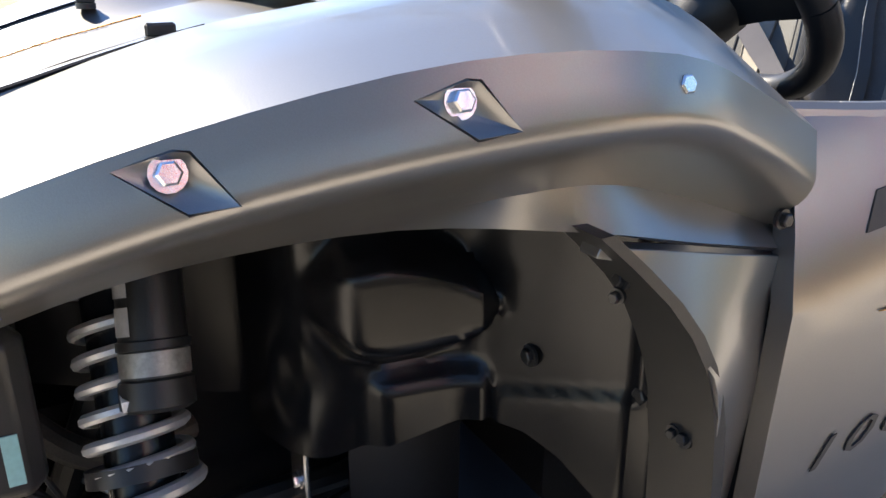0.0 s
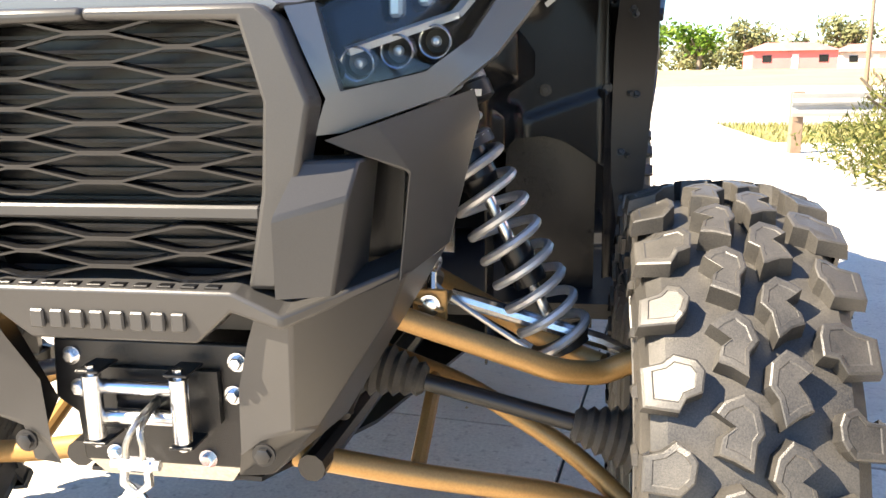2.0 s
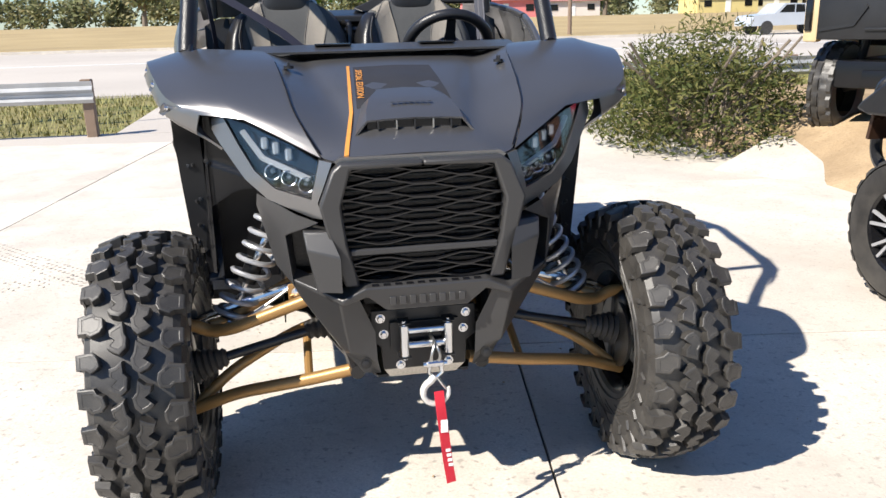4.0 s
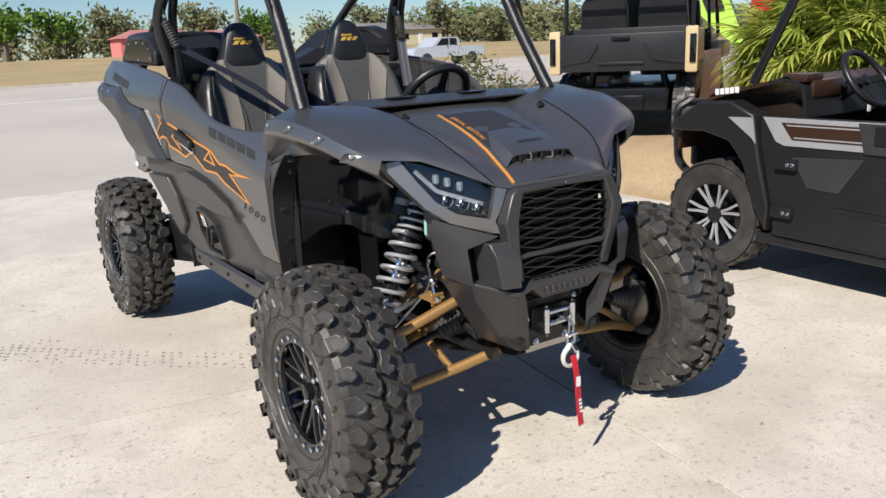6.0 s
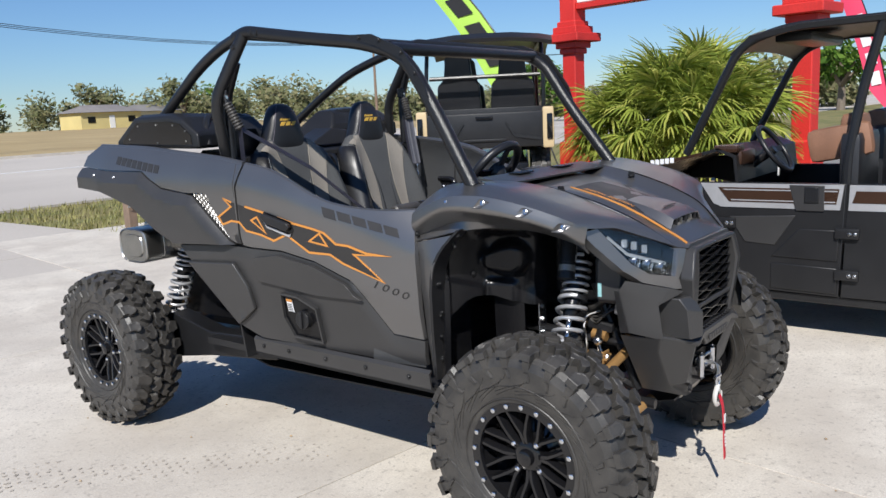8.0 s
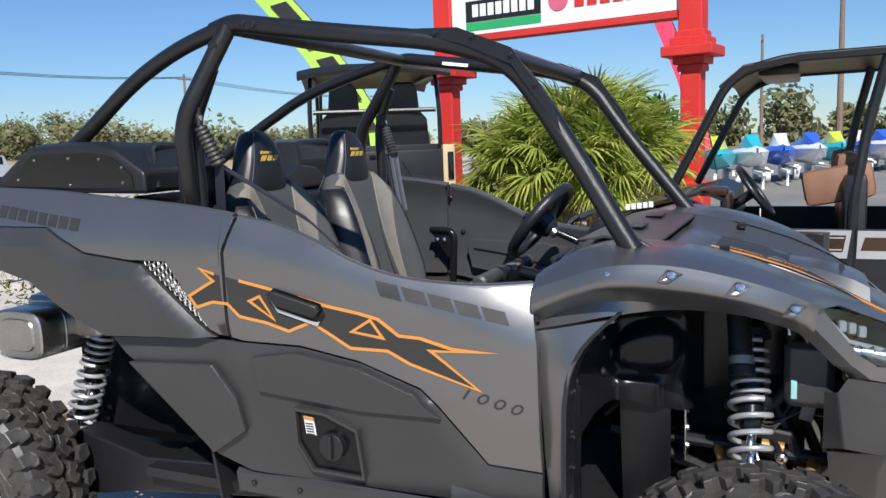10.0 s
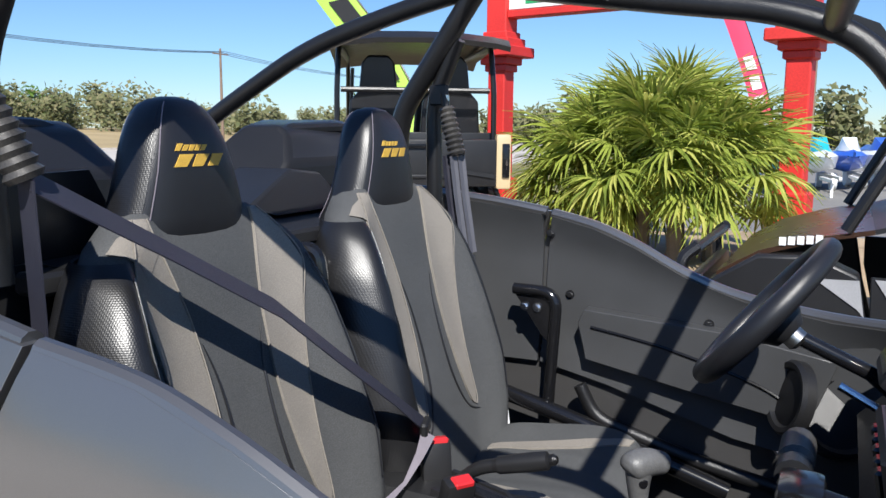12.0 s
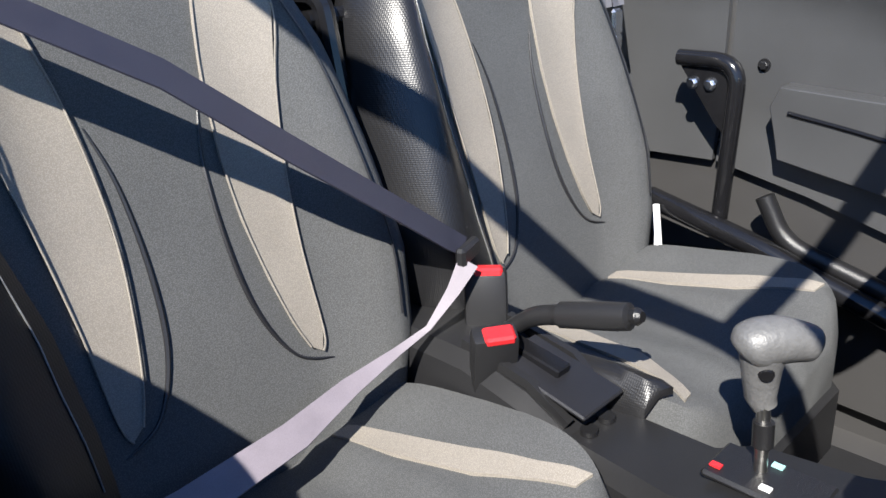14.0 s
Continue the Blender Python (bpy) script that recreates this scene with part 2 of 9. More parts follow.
def sheet(outline, place, step=0.03, thick=0.004, lines=(), holes=()):
    """A panel cut to a 2D outline and laid on the surface place(u, v, depth); lines are further cuts for its creases."""
    bm = bmesh.new()
    vs = [bm.verts.new((u, v, 0)) for u, v in outline]
    bm.faces.new(vs)
    us, ws = [p[0] for p in outline], [p[1] for p in outline]

    def cut(co, no):
        bmesh.ops.bisect_plane(bm, geom=bm.verts[:] + bm.edges[:] + bm.faces[:], plane_co=co, plane_no=no, dist=1e-5)
    for p, q in lines:
        d = Vector((q[0] - p[0], q[1] - p[1], 0))
        cut((p[0], p[1], 0), (-d.y, d.x, 0))
    for lo, hi, axis in ((min(us), max(us), 0), (min(ws), max(ws), 1)):
        n = max(1, round((hi - lo) / step))
        for i in range(1, n):
            w = lo + (hi - lo) * i / n
            cut((w, 0, 0) if axis == 0 else (0, w, 0), (1, 0, 0) if axis == 0 else (0, 1, 0))
    front = [f for f in bm.faces]
    flat = {v: (v.co.x, v.co.y) for v in bm.verts}
    back = {v: bm.verts.new(place(*flat[v], thick)) for v in list(bm.verts)}
    rim = [e for e in bm.edges if len(e.link_faces) == 1]
    for f in front:
        bm.faces.new([back[v] for v in reversed(f.verts)])
    for e in rim:
        a, b = e.verts
        bm.faces.new((a, b, back[b], back[a]))
    for v, (u, w) in flat.items():
        v.co = place(u, w, 0.0)
    return bm


def strip(poly, width, closed=True):
    """The outline polygons of a line of that width along a 2D polygon: one quad for each side, mitred."""
    n = len(poly)
    P = [Vector((*p, 0)) for p in poly]
    inner, outer = [], []
    for i in range(n):
        a, b, c = P[i - 1], P[i], P[(i + 1) % n]
        d1, d2 = (b - a).normalized(), (c - b).normalized()
        n1, n2 = Vector((-d1.y, d1.x, 0)), Vector((-d2.y, d2.x, 0))
        mm = (n1 + n2)
        mm = mm.normalized() if mm.length > 1e-3 else n1
        k = width / 2 / max(0.4, mm.dot(n1))
        inner.append((b + mm * k).to_2d())
        outer.append((b - mm * k).to_2d())
    return [[tuple(inner[i]), tuple(inner[(i + 1) % n]), tuple(outer[(i + 1) % n]), tuple(outer[i])] for i in range(n if closed else n - 1)]


def loft(rows, closed=False, caps=False, bm=None):
    """A skin over rows of points."""
    bm = bm or bmesh.new()
    vs = [[bm.verts.new(p) for p in row] for row in rows]
    for a, b in zip(vs, vs[1:]):
        for k in range(len(a) if closed else len(a) - 1):
            bm.faces.new((a[k], a[(k + 1) % len(a)], b[(k + 1) % len(a)], b[k]))
    if caps:
        bm.faces.new(vs[0][::-1])
        bm.faces.new(vs[-1])
    return bm


def thicken(bm, t):
    bmesh.ops.recalc_face_normals(bm, faces=bm.faces[:])
    bmesh.ops.solidify(bm, geom=bm.faces[:], thickness=t)
    return bm


def bevelled(ob, w=0.004, segs=2, angle=35):
    mod = ob.modifiers.new("bevel", "BEVEL")
    mod.width, mod.segments, mod.limit_method, mod.angle_limit = w, segs, "ANGLE", radians(angle)
    mod.harden_normals = False
    return ob


def prism(poly, place, depth):
    """A polygon in front view swept back by depth: place(u, v, d)."""
    bm = bmesh.new()
    a = [bm.verts.new(place(u, v, 0)) for u, v in poly]
    b = [bm.verts.new(place(u, v, depth)) for u, v in poly]
    bm.faces.new(a)
    bm.faces.new(b[::-1])
    for i in range(len(a)):
        bm.faces.new((a[i], a[(i + 1) % len(a)], b[(i + 1) % len(a)], b[i]))
    return bm


def bolt(name, at, axis, r, parent, material=None, h=0.006):
    """A hexagon bolt head with its washer."""
    bm = bmesh.new()
    z = Vector(axis).normalized()
    p = Vector(at)
    tube(bm, [p - z * 0.002, p + z * 0.0015], r * 1.45, 14)
    tube(bm, [p + z * 0.0012, p + z * h, p + z * (h + 0.001)], [r, r, r * 0.8], 6)
    return part(name, bm, material or M["chrome"], parent)

# ---- ground ----
def ground_mat(name, base, tint, rough, coarse, fine, bump=0.4, stain=None):
    m = mat(name, base, rough, 0.0, 0.12, coarse, bump, fine, fine * 2.5, tint=tint)
    nt = m.node_tree
    if stain:
        b = nt.nodes["Principled BSDF"]
        old = b.inputs["Base Color"].links[0].from_socket
        tc = nt.nodes.new("ShaderNodeTexCoord")
        n = nt.nodes.new("ShaderNodeTexNoise")
        n.inputs["Scale"].default_value, n.inputs["Detail"].default_value, n.inputs["Roughness"].default_value = 0.9, 8, 0.65
        nt.links.new(tc.outputs["Object"], n.inputs["Vector"])
        r = nt.nodes.new("ShaderNodeMapRange")
        r.inputs["From Min"].default_value, r.inputs["From Max"].default_value = 0.48, 0.68
        nt.links.new(n.outputs["Fac"], r.inputs["Value"])
        mx = nt.nodes.new("ShaderNodeMix")
        mx.data_type = "RGBA"
        mx.inputs["B"].default_value = (*stain, 1)
        nt.links.new(r.outputs["Result"], mx.inputs["Factor"])
        nt.links.new(old, mx.inputs["A"])
        last = mx.outputs["Result"]
        for sc, lo, hi, amount, tone in ((5.5, 0.55, 0.75, 0.45, 0.70), (38.0, 0.58, 0.70, 0.7, 0.55), (140.0, 0.62, 0.72, 0.6, 0.5), (17.0, 0.60, 0.72, 0.45, 0.66), (0.23, 0.45, 0.7, 0.5, 0.80)):
            n2 = nt.nodes.new("ShaderNodeTexNoise")
            n2.inputs["Scale"].default_value, n2.inputs["Detail"].default_value = sc, 5
            nt.links.new(tc.outputs["Object"], n2.inputs["Vector"])
            r2 = nt.nodes.new("ShaderNodeMapRange")
            r2.inputs["From Min"].default_value, r2.inputs["From Max"].default_value = lo, hi
            r2.inputs["To Max"].default_value = amount
            nt.links.new(n2.outputs["Fac"], r2.inputs["Value"])
            m2 = nt.nodes.new("ShaderNodeMix")
            m2.data_type = "RGBA"
            m2.inputs["B"].default_value = (*[c * tone for c in base], 1)
            nt.links.new(r2.outputs["Result"], m2.inputs["Factor"])
            nt.links.new(last, m2.inputs["A"])
            last = m2.outputs["Result"]
        nt.links.new(last, b.inputs["Base Color"])
    return m


M["concrete"] = ground_mat("worn_concrete", (0.52, 0.47, 0.41), (0.62, 0.575, 0.50), 0.85, 2.2, 45, 0.35, (0.47, 0.42, 0.36))
M["asphalt"] = ground_mat("grey_asphalt", (0.16, 0.15, 0.14), (0.22, 0.21, 0.19), 0.9, 0.6, 60, 0.4)
M["joint"] = mat("joint_grit", (0.10, 0.085, 0.07), 0.95, 0.0, 0.3, 20)
M["road"] = ground_mat("bleached_road", (0.40, 0.36, 0.32), (0.48, 0.44, 0.39), 0.9, 0.12, 40, 0.3)
M["grass"] = ground_mat("dry_grass_soil", (0.16, 0.15, 0.045), (0.26, 0.21, 0.085), 0.95, 0.5, 25, 0.8, (0.10, 0.13, 0.03))
M["dirt"] = ground_mat("sandy_dirt", (0.36, 0.25, 0.14), (0.46, 0.35, 0.22), 0.95, 1.5, 30, 0.8, (0.24, 0.17, 0.10))
M["blade"] = mat("grass_blades", (0.12, 0.15, 0.035), 0.7, 0.0, 0.35, 1.5, tint=(0.24, 0.21, 0.07))
M["leaf"] = mat("tree_leaves", (0.075, 0.10, 0.026), 0.6, 0.0, 0.45, 0.6, tint=(0.13, 0.13, 0.045))
M["bark"] = mat("grey_bark", (0.16, 0.13, 0.10), 0.9, 0.0, 0.3, 8, 0.6, 40)
M["zinc"] = mat("galvanised_rail", (0.42, 0.43, 0.44), 0.5, 0.5, 0.2, 3, 0.1, 40)
M["wood"] = mat("weathered_post", (0.20, 0.14, 0.10), 0.85, 0.0, 0.3, 8, 0.5, 50)


def rect(name, x0, x1, y0, y1, z, material, kind="structure", thick=0.0, label="", category=""):
    bm = bmesh.new()
    if thick:
        box(bm, ((x0 + x1) / 2, (y0 + y1) / 2, z - thick / 2), (x1 - x0, y1 - y0, thick))
    else:
        bm.faces.new([bm.verts.new(p) for p in ((x0, y0, z), (x1, y0, z), (x1, y1, z), (x0, y1, z))])
    return tagged(part(name, bm, material), label, category, kind=kind)


def big_ground():
    """One sheet to the horizon, finer near the place."""
    bm = bmesh.new()
    xs = [-2500, -400, -120, -60, -30] + list(range(-20, 42, 2)) + [60, 120, 400, 2500]
    ys = [-2500, -400, -120, -50, -25] + list(range(-16, 56, 2)) + [70, 120, 400, 2500]
    vs = [[bm.verts.new((x, y, -0.06 + (0.03 * noise.noise((x * 0.3, y * 0.3, 0)) if abs(x) < 50 and abs(y) < 60 else 0))) for x in xs] for y in ys]
    for a, b in zip(vs, vs[1:]):
        for k in range(len(a) - 1):
            bm.faces.new((a[k], a[k + 1], b[k + 1], b[k]))
    return tagged(part("ground", bm, M["grass"]), "dry patchy grass and soil around the lot", "ground", kind="structure")


big_ground()
rect("road", -400, 400, 15, 46, -0.012, M["road"], thick=0.05, label="wide sun-bleached highway beyond the lot", category="road")
rect("driveway", -2.6, 3.2, 8.6, 15.2, -0.004, M["road"], thick=0.05, label="pale worn driveway joining the road", category="driveway")
rect("apron", -18, 4.6, 6.0, 8.75, -0.007, M["road"], thick=0.004, label="pale worn paving between the slabs and the road", category="paving")
rect("kerb", -400, 400, 46, 46.35, 0.14, M["concrete"], thick=0.2, label="pale concrete kerb along the far verge", category="kerb")
rect("lane_line", -400, 400, 29.6, 29.8, 0.0, M["white"], thick=0.01, label="faded white line painted on the road", category="line")
bm = bmesh.new()
loft([[(x, y, z * min(1, (y + 0.2) / 0.7)) for y in np.linspace(-0.2, 7.4, 24)] for x, z in ((3.7, -0.005), (4.0, 0.10), (4.4, 0.27), (4.8, 0.355), (5.4, 0.375), (7, 0.375), (9, 0.25), (12, -0.005))], bm=bm)
for v in bm.verts:
    v.co.z += 0.05 * noise.noise(v.co * 1.9) * min(1, max(0, v.co.z * 4))
tagged(part("planting_bed", bm, M["dirt"]), "low mound of sandy soil with dry litter under the palms", "bed", kind="structure")
rect("side_lot", 12, 90, -40, 7, -0.016, M["asphalt"], thick=0.05, label="grey asphalt display lot beside the planting bed", category="lot")

pavement = thing("pavement", "pale worn concrete pavement in large slabs", "pavement", (0, 0, 0), 0, kind="structure")


def slabs():
    size, turn = 3.2, radians(-8)
    o = Vector((0.53, 0.865, 0))
    ex, ey = Vector((math.cos(turn), math.sin(turn), 0)), Vector((-math.sin(turn), math.cos(turn), 0))
    bm = bmesh.new()
    box(bm, (0, 0, -0.06), (size - 0.009, size - 0.009, 0.12), 0.0015)
    first = part("concrete_slab", bm, M["concrete"], pavement)
    n = 0
    for i in range(-6, 4):
        for j in range(-6, 3):
            c = o + ex * (i + 0.5) * size + ey * (j + 0.5) * size
            if c.x > 5.5 or c.y > 8.6 or c.x < -17:
                continue
            ob = first if n == 0 else first.copy()
            if n:
                scene.collection.objects.link(ob)
            ob.matrix_basis = Matrix.Translation(c + Vector((0, 0, -0.0006 * (n % 3)))) @ Matrix.Rotation(turn, 4, "Z")
            n += 1


slabs()
rect("joint_fill", -18, 4.6, -20, 8.8, -0.012, M["joint"], thick=0.03, label="dark fill in the joints between slabs", category="joint fill")

# ---- the grey two-seat off-road vehicle ----
car = thing("off_road_vehicle", "matte grey two-seat off-road buggy with gold suspension on concrete", "off-road vehicle")
WHEEL_R, RIM_R = 0.402, 0.192


def tyre_mesh():
    """Axis along x, outer side at +x; deep staggered lugs."""
    bm = bmesh.new()
    half, R = 0.128, 0.372
    prof = [(0.186, -0.098), (0.20, -0.112), (0.235, -0.127), (0.28, -0.134), (0.325, -0.132), (0.352, -0.122), (0.366, -0.104), (R, -0.06), (R + 0.002, 0.0),
            (R, 0.06), (0.366, 0.104), (0.352, 0.122), (0.325, 0.132), (0.28, 0.134), (0.235, 0.127), (0.20, 0.112), (0.186, 0.098)]
    turn = Matrix.Rotation(radians(90), 4, "Y")
    lathe(bm, prof, turn, 64)

    jig = random.Random(4)

    def lug(a0, outline, r0, r1, shrink=0.86):
        """outline: (angle in degrees, x) points, the foot on r0 and the top on r1 (functions of x)."""
        cu = sum(p[0] for p in outline) / len(outline)
        cx = sum(p[1] for p in outline) / len(outline)
        outline = [(cu + (u - cu) * 0.80 + jig.uniform(-0.4, 0.4), x + jig.uniform(-0.002, 0.002)) for u, x in outline]
        foot, top = [], []
        for u, x in outline:
            for lst, k, r in ((foot, 1.0, r0), (top, shrink, r1)):
                uu, xx = a0 + cu + (u - cu) * k, cx + (x - cx) * k
                a = radians(uu)
                rr = r(xx)
                lst.append(bm.verts.new((xx, rr * math.cos(a), rr * math.sin(a))))
        rings = [foot, top]
        for k, dip in ((0.92, -0.0012), (0.70, -0.0014), (0.65, -0.0004)):
            ring = []
            for u, x in outline:
                uu, xx = a0 + cu + (u - cu) * k * shrink, cx + (x - cx) * k * shrink
                rr = r1(xx) - dip
                ring.append(bm.verts.new((xx, rr * math.cos(radians(uu)), rr * math.sin(radians(uu)))))
            rings.append(ring)
        bm.faces.new(rings[-1])
        for p, q in zip(rings, rings[1:]):
            for i in range(len(p)):
                j = (i + 1) % len(p)
                bm.faces.new((p[i], p[j], q[j], q[i]))

    def under(x):
        return 0.358 if abs(x) > 0.10 else 0.368

    def crown(x):
        return 0.402 - 1.1 * x * x - (0.004 if abs(x) > 0.09 else 0)
    n = 26
    for i in range(n):
        a = 360 / n * i
        for s in (1, -1):
            o = a + (0 if s > 0 else 360 / n / 2)
            big = i % 2 == 0
            # inner hooked lug
            lug(o, [(-4.5, s * 0.006), (0.5, s * 0.001), (3.0, s * 0.012), (8.5, s * 0.016), (6.5, s * 0.036), (5.5, s * 0.054), (2.2, s * 0.050), (-0.2, s * 0.034), (-3.6, s * 0.058), (-6.0, s * 0.046), (-7.5, s * 0.024)], under, crown, 0.91)
            # shoulder lug, reaching over the edge
            w = 4.9 if big else 4.2
            inb = 0.062 if big else 0.074
            lug(o + 7, [(-w, s * (inb + 0.008)), (-w + 2.5, s * inb), (w - 2.6, s * (inb + 0.004)), (w - 1.2, s * 0.084), (w + 1.2, s * 0.094), (w + 0.4, s * 0.138), (-w + 1.4, s * 0.138), (-w + 0.6, s * 0.112), (-w - 1.4, s * 0.098)], under, crown, 0.93)
            # claw that runs down the side wall
            for k, (r0, r1, x0) in enumerate(((0.372, 0.318, 0.126), (0.318, 0.292, 0.1335))):
                f = [(-3.8, r0), (3.8, r0), (2.4, r1), (-3.0, r1)] if k == 0 else [(-3.0, r0), (0.5, r0), (-3.5, r1), (-5.5, r1)]
                vs = []
                for h, q in ((0.0, 1.0), (0.007, 0.8)):
                    vs.append([bm.verts.new((s * (x0 + h), r * math.cos(radians(o + 7 + u * q * 0.8)), r * math.sin(radians(o + 7 + u * q * 0.8)))) for u, r in f])
                bm.faces.new(vs[1])
                for p in range(4):
                    bm.faces.new((vs[0][p], vs[0][(p + 1) % 4], vs[1][(p + 1) % 4], vs[1][p]))
    # swept raised lines on the side wall
    for s in (1, -1):
        for i in range(20):
            for r0, r1, sweep, h in ((0.300, 0.245, 15, 0.0022), (0.288, 0.232, 13, 0.0018)):
                prev = None
                for k in range(7):
                    f = k / 6
                    r = r0 + (r1 - r0) * f
                    x = 0.1335 if r > 0.27 else 0.127 + (r - 0.235) * 0.185
                    a = radians(18 * i + sweep * f * f * 2 + (0 if r0 > 0.29 else 4))
                    w = 0.0022 * (1 - 0.5 * f)
                    vs = [bm.verts.new((s * (x + dx), (r + dr) * math.cos(a), (r + dr) * math.sin(a))) for dr, dx in ((-w, -0.001), (0, h), (w, -0.001))]
                    if prev:
                        for j in (0, 1):
                            bm.faces.new((prev[j], prev[j + 1], vs[j + 1], vs[j]))
                    prev = vs
    # raised rings on the side wall
    for s in (1, -1):
        for r in (0.215, 0.262):
            lathe(bm, [(r - 0.003, s * (0.118 if r < 0.23 else 0.1295)), (r, s * (0.124 if r < 0.23 else 0.1345)), (r + 0.003, s * (0.121 if r < 0.23 else 0.131))], turn, 64)
    return bm


def make_wheel():
    """Black beadlock wheel, outer side at +x: hub part with its tyre, ring and bolts."""
    turn = Matrix.Rotation(radians(90), 4, "Y")
    bm = bmesh.new()
    # barrel
    lathe(bm, [(0.196, 0.105), (0.184, 0.10), (0.178, 0.06), (0.165, 0.03), (0.165, -0.07), (0.186, -0.10), (0.196, -0.105)], turn, 48)
    lathe(bm, [(0.0, 0.02), (0.06, 0.02), (0.075, 0.005), (0.165, -0.02)], turn, 48)
    wheel = part("wheel", bm, M["gloss"], car, "satin black split-spoke beadlock wheel")
    # spokes in eight forked pairs
    for i in range(8):
        a = 2 * math.pi * i / 8
        bm = bmesh.new()
        for s in (-1, 1):
            rows = []
            for r, off, w, h in ((0.045, 0.003, 0.010, 0.066), (0.085, 0.009, 0.0085, 0.074), (0.125, 0.026, 0.0075, 0.084), (0.182, 0.052, 0.0085, 0.092)):
                c = Vector((h, r * math.cos(a) - s * off * math.sin(a), r * math.sin(a) + s * off * math.cos(a)))
                t = Vector((0, -math.sin(a), math.cos(a)))
                rows.append([c + t * w, c + t * w * 0.6 + Vector((0.006, 0, 0)), c - t * w * 0.6 + Vector((0.006, 0, 0)), c - t * w, c - t * w - Vector((0.03, 0, 0)), c + t * w - Vector((0.03, 0, 0))])
            loft(rows, closed=True, caps=True, bm=bm)
        part("spoke", bm, M["gloss"], wheel)
    bm = bmesh.new()
    lathe(bm, [(0.165, 0.092), (0.168, 0.106), (0.192, 0.110), (0.203, 0.107), (0.205, 0.096)], turn, 64)
    part("beadlock_ring", bm, M["gloss"], wheel)
    bm = bmesh.new()
    lathe(bm, [(0.05, 0.03), (0.052, 0.066), (0.044, 0.072), (0.030, 0.074), (0.027, 0.094), (0.022, 0.097), (0.0, 0.098)], turn, 24)
    part("centre_cap", bm, M["gloss"], wheel)
    for i in range(20):
        a = 2 * math.pi * (i + 0.5) / 20
        bm = bmesh.new()
        c = Vector((0.108, 0.186 * math.cos(a), 0.186 * math.sin(a)))
        tube(bm, [c, c + Vector((0.007, 0, 0)), c + Vector((0.009, 0, 0))], [0.0088, 0.0088, 0.006], 8)
        part("ring_bolt", bm, M["chrome"], wheel)
    for i in range(4):
        a = 2 * math.pi * (i + 0.5) / 4
        bm = bmesh.new()
        c = Vector((0.055, 0.062 * math.cos(a), 0.062 * math.sin(a)))
        tube(bm, [c - Vector((0.03, 0, 0)), c + Vector((0.022, 0, 0)), c + Vector((0.026, 0, 0))], [0.010, 0.010, 0.006], 6)
        part("lug_nut", bm, M["chrome"], wheel)
    part("tyre", tyre_mesh(), M["rubber"], wheel, "deep-lugged black off-road tyre", 16)
    return wheel


def place_part(ob, m):
    """A copy of a part with its own pieces, under the same parent."""
    return copy_thing(ob, m)


wheel = make_wheel()
WX = 0.700
SC = Matrix.Diagonal((0.90, 0.965, 0.965, 1))
wheel.matrix_basis = pose(-WX - 0.005, 0.028, 0.384, 7, 0, 180) @ SC
place_part(wheel, pose(WX + 0.008, 0.015, 0.384, 20, 0, 0))
place_part(wheel, pose(-WX - 0.018, 2.51, 0.384, 33, 0, 180))
place_part(wheel, pose(WX + 0.018, 2.51, 0.384, 50, 0, 0))


# ---- body ----
def interp(t, xs, ys):
    return float(np.interp(t, xs, ys))


def side_x(y, z):
    """Half width of the body side at y, z."""
    base = interp(y, (0.2, 0.55, 0.9, 1.37, 2.0, 2.4, 2.7), (0.64, 0.655, 0.70, 0.758, 0.775, 0.765, 0.73))
    crease = interp(y, (0.55, 0.75, 0.95, 1.15, 1.37, 2.7), (0.985, 1.06, 1.125, 1.19, 1.235, 1.27))
    if z > crease:
        return base - 0.32 * (z - crease) - 0.8 * max(0.0, z - crease - 0.06) ** 1.6
    d = crease - z
    return base - 0.05 * d - 0.14 * max(0.0, d - 0.22)


def side(s, off=0.0):
    """Places (y, z) on the body side of sign s, off metres proud."""
    def place(y, z, d):
        return Vector((s * (side_x(y, z) + off - d), y, z))
    return place


def drop(y, top):
    """Height of a panel's upper edge at y."""
    pts = sorted(top)
    return interp(y, [p[0] for p in pts], [p[1] for p in pts])


LOWER_TOP = ((1.85, 0.952), (1.50, 0.972), (1.36, 0.966), (1.19, 0.961), (1.02, 0.927), (0.858, 0.862), (0.814, 0.815), (0.694, 0.661), (0.552, 0.654))
FLARE_TOP = ((2.64, 1.296), (2.30, 1.279), (2.055, 1.279), (1.902, 1.206), (1.69, 1.18), (1.48, 0.995), (1.45, 0.98))


def shouldered(s, off, top, out, deep):
    """A panel on the side whose upper band leans outwards below its edge."""
    def place(y, z, d):
        k = max(0.0, min(1.0, (drop(y, top) - z) / deep))
        return Vector((s * (side_x(y, z) + off + out * k - d), y, z))
    return place


DOOR = [(0.575, 1.137), (0.72, 1.133), (0.90, 1.152), (1.03, 1.192), (1.15, 1.250), (1.25, 1.288), (1.362, 1.312),
        (1.395, 1.22), (1.402, 1.05), (1.400, 0.982), (1.36, 0.974), (1.19, 0.969), (1.02, 0.935), (0.853, 0.870), (0.808, 0.822), (0.690, 0.670), (0.550, 0.662), (0.548, 0.985)]
LOWER = [(1.85, 0.952), (1.50, 0.972), (1.36, 0.966), (1.19, 0.961), (1.02, 0.927), (0.858, 0.862), (0.814, 0.815), (0.694, 0.661), (0.552, 0.654), (0.552, 0.560),
         (0.75, 0.555), (1.13, 0.560), (1.42, 0.565), (1.53, 0.605), (1.62, 0.69), (1.76, 0.875)]
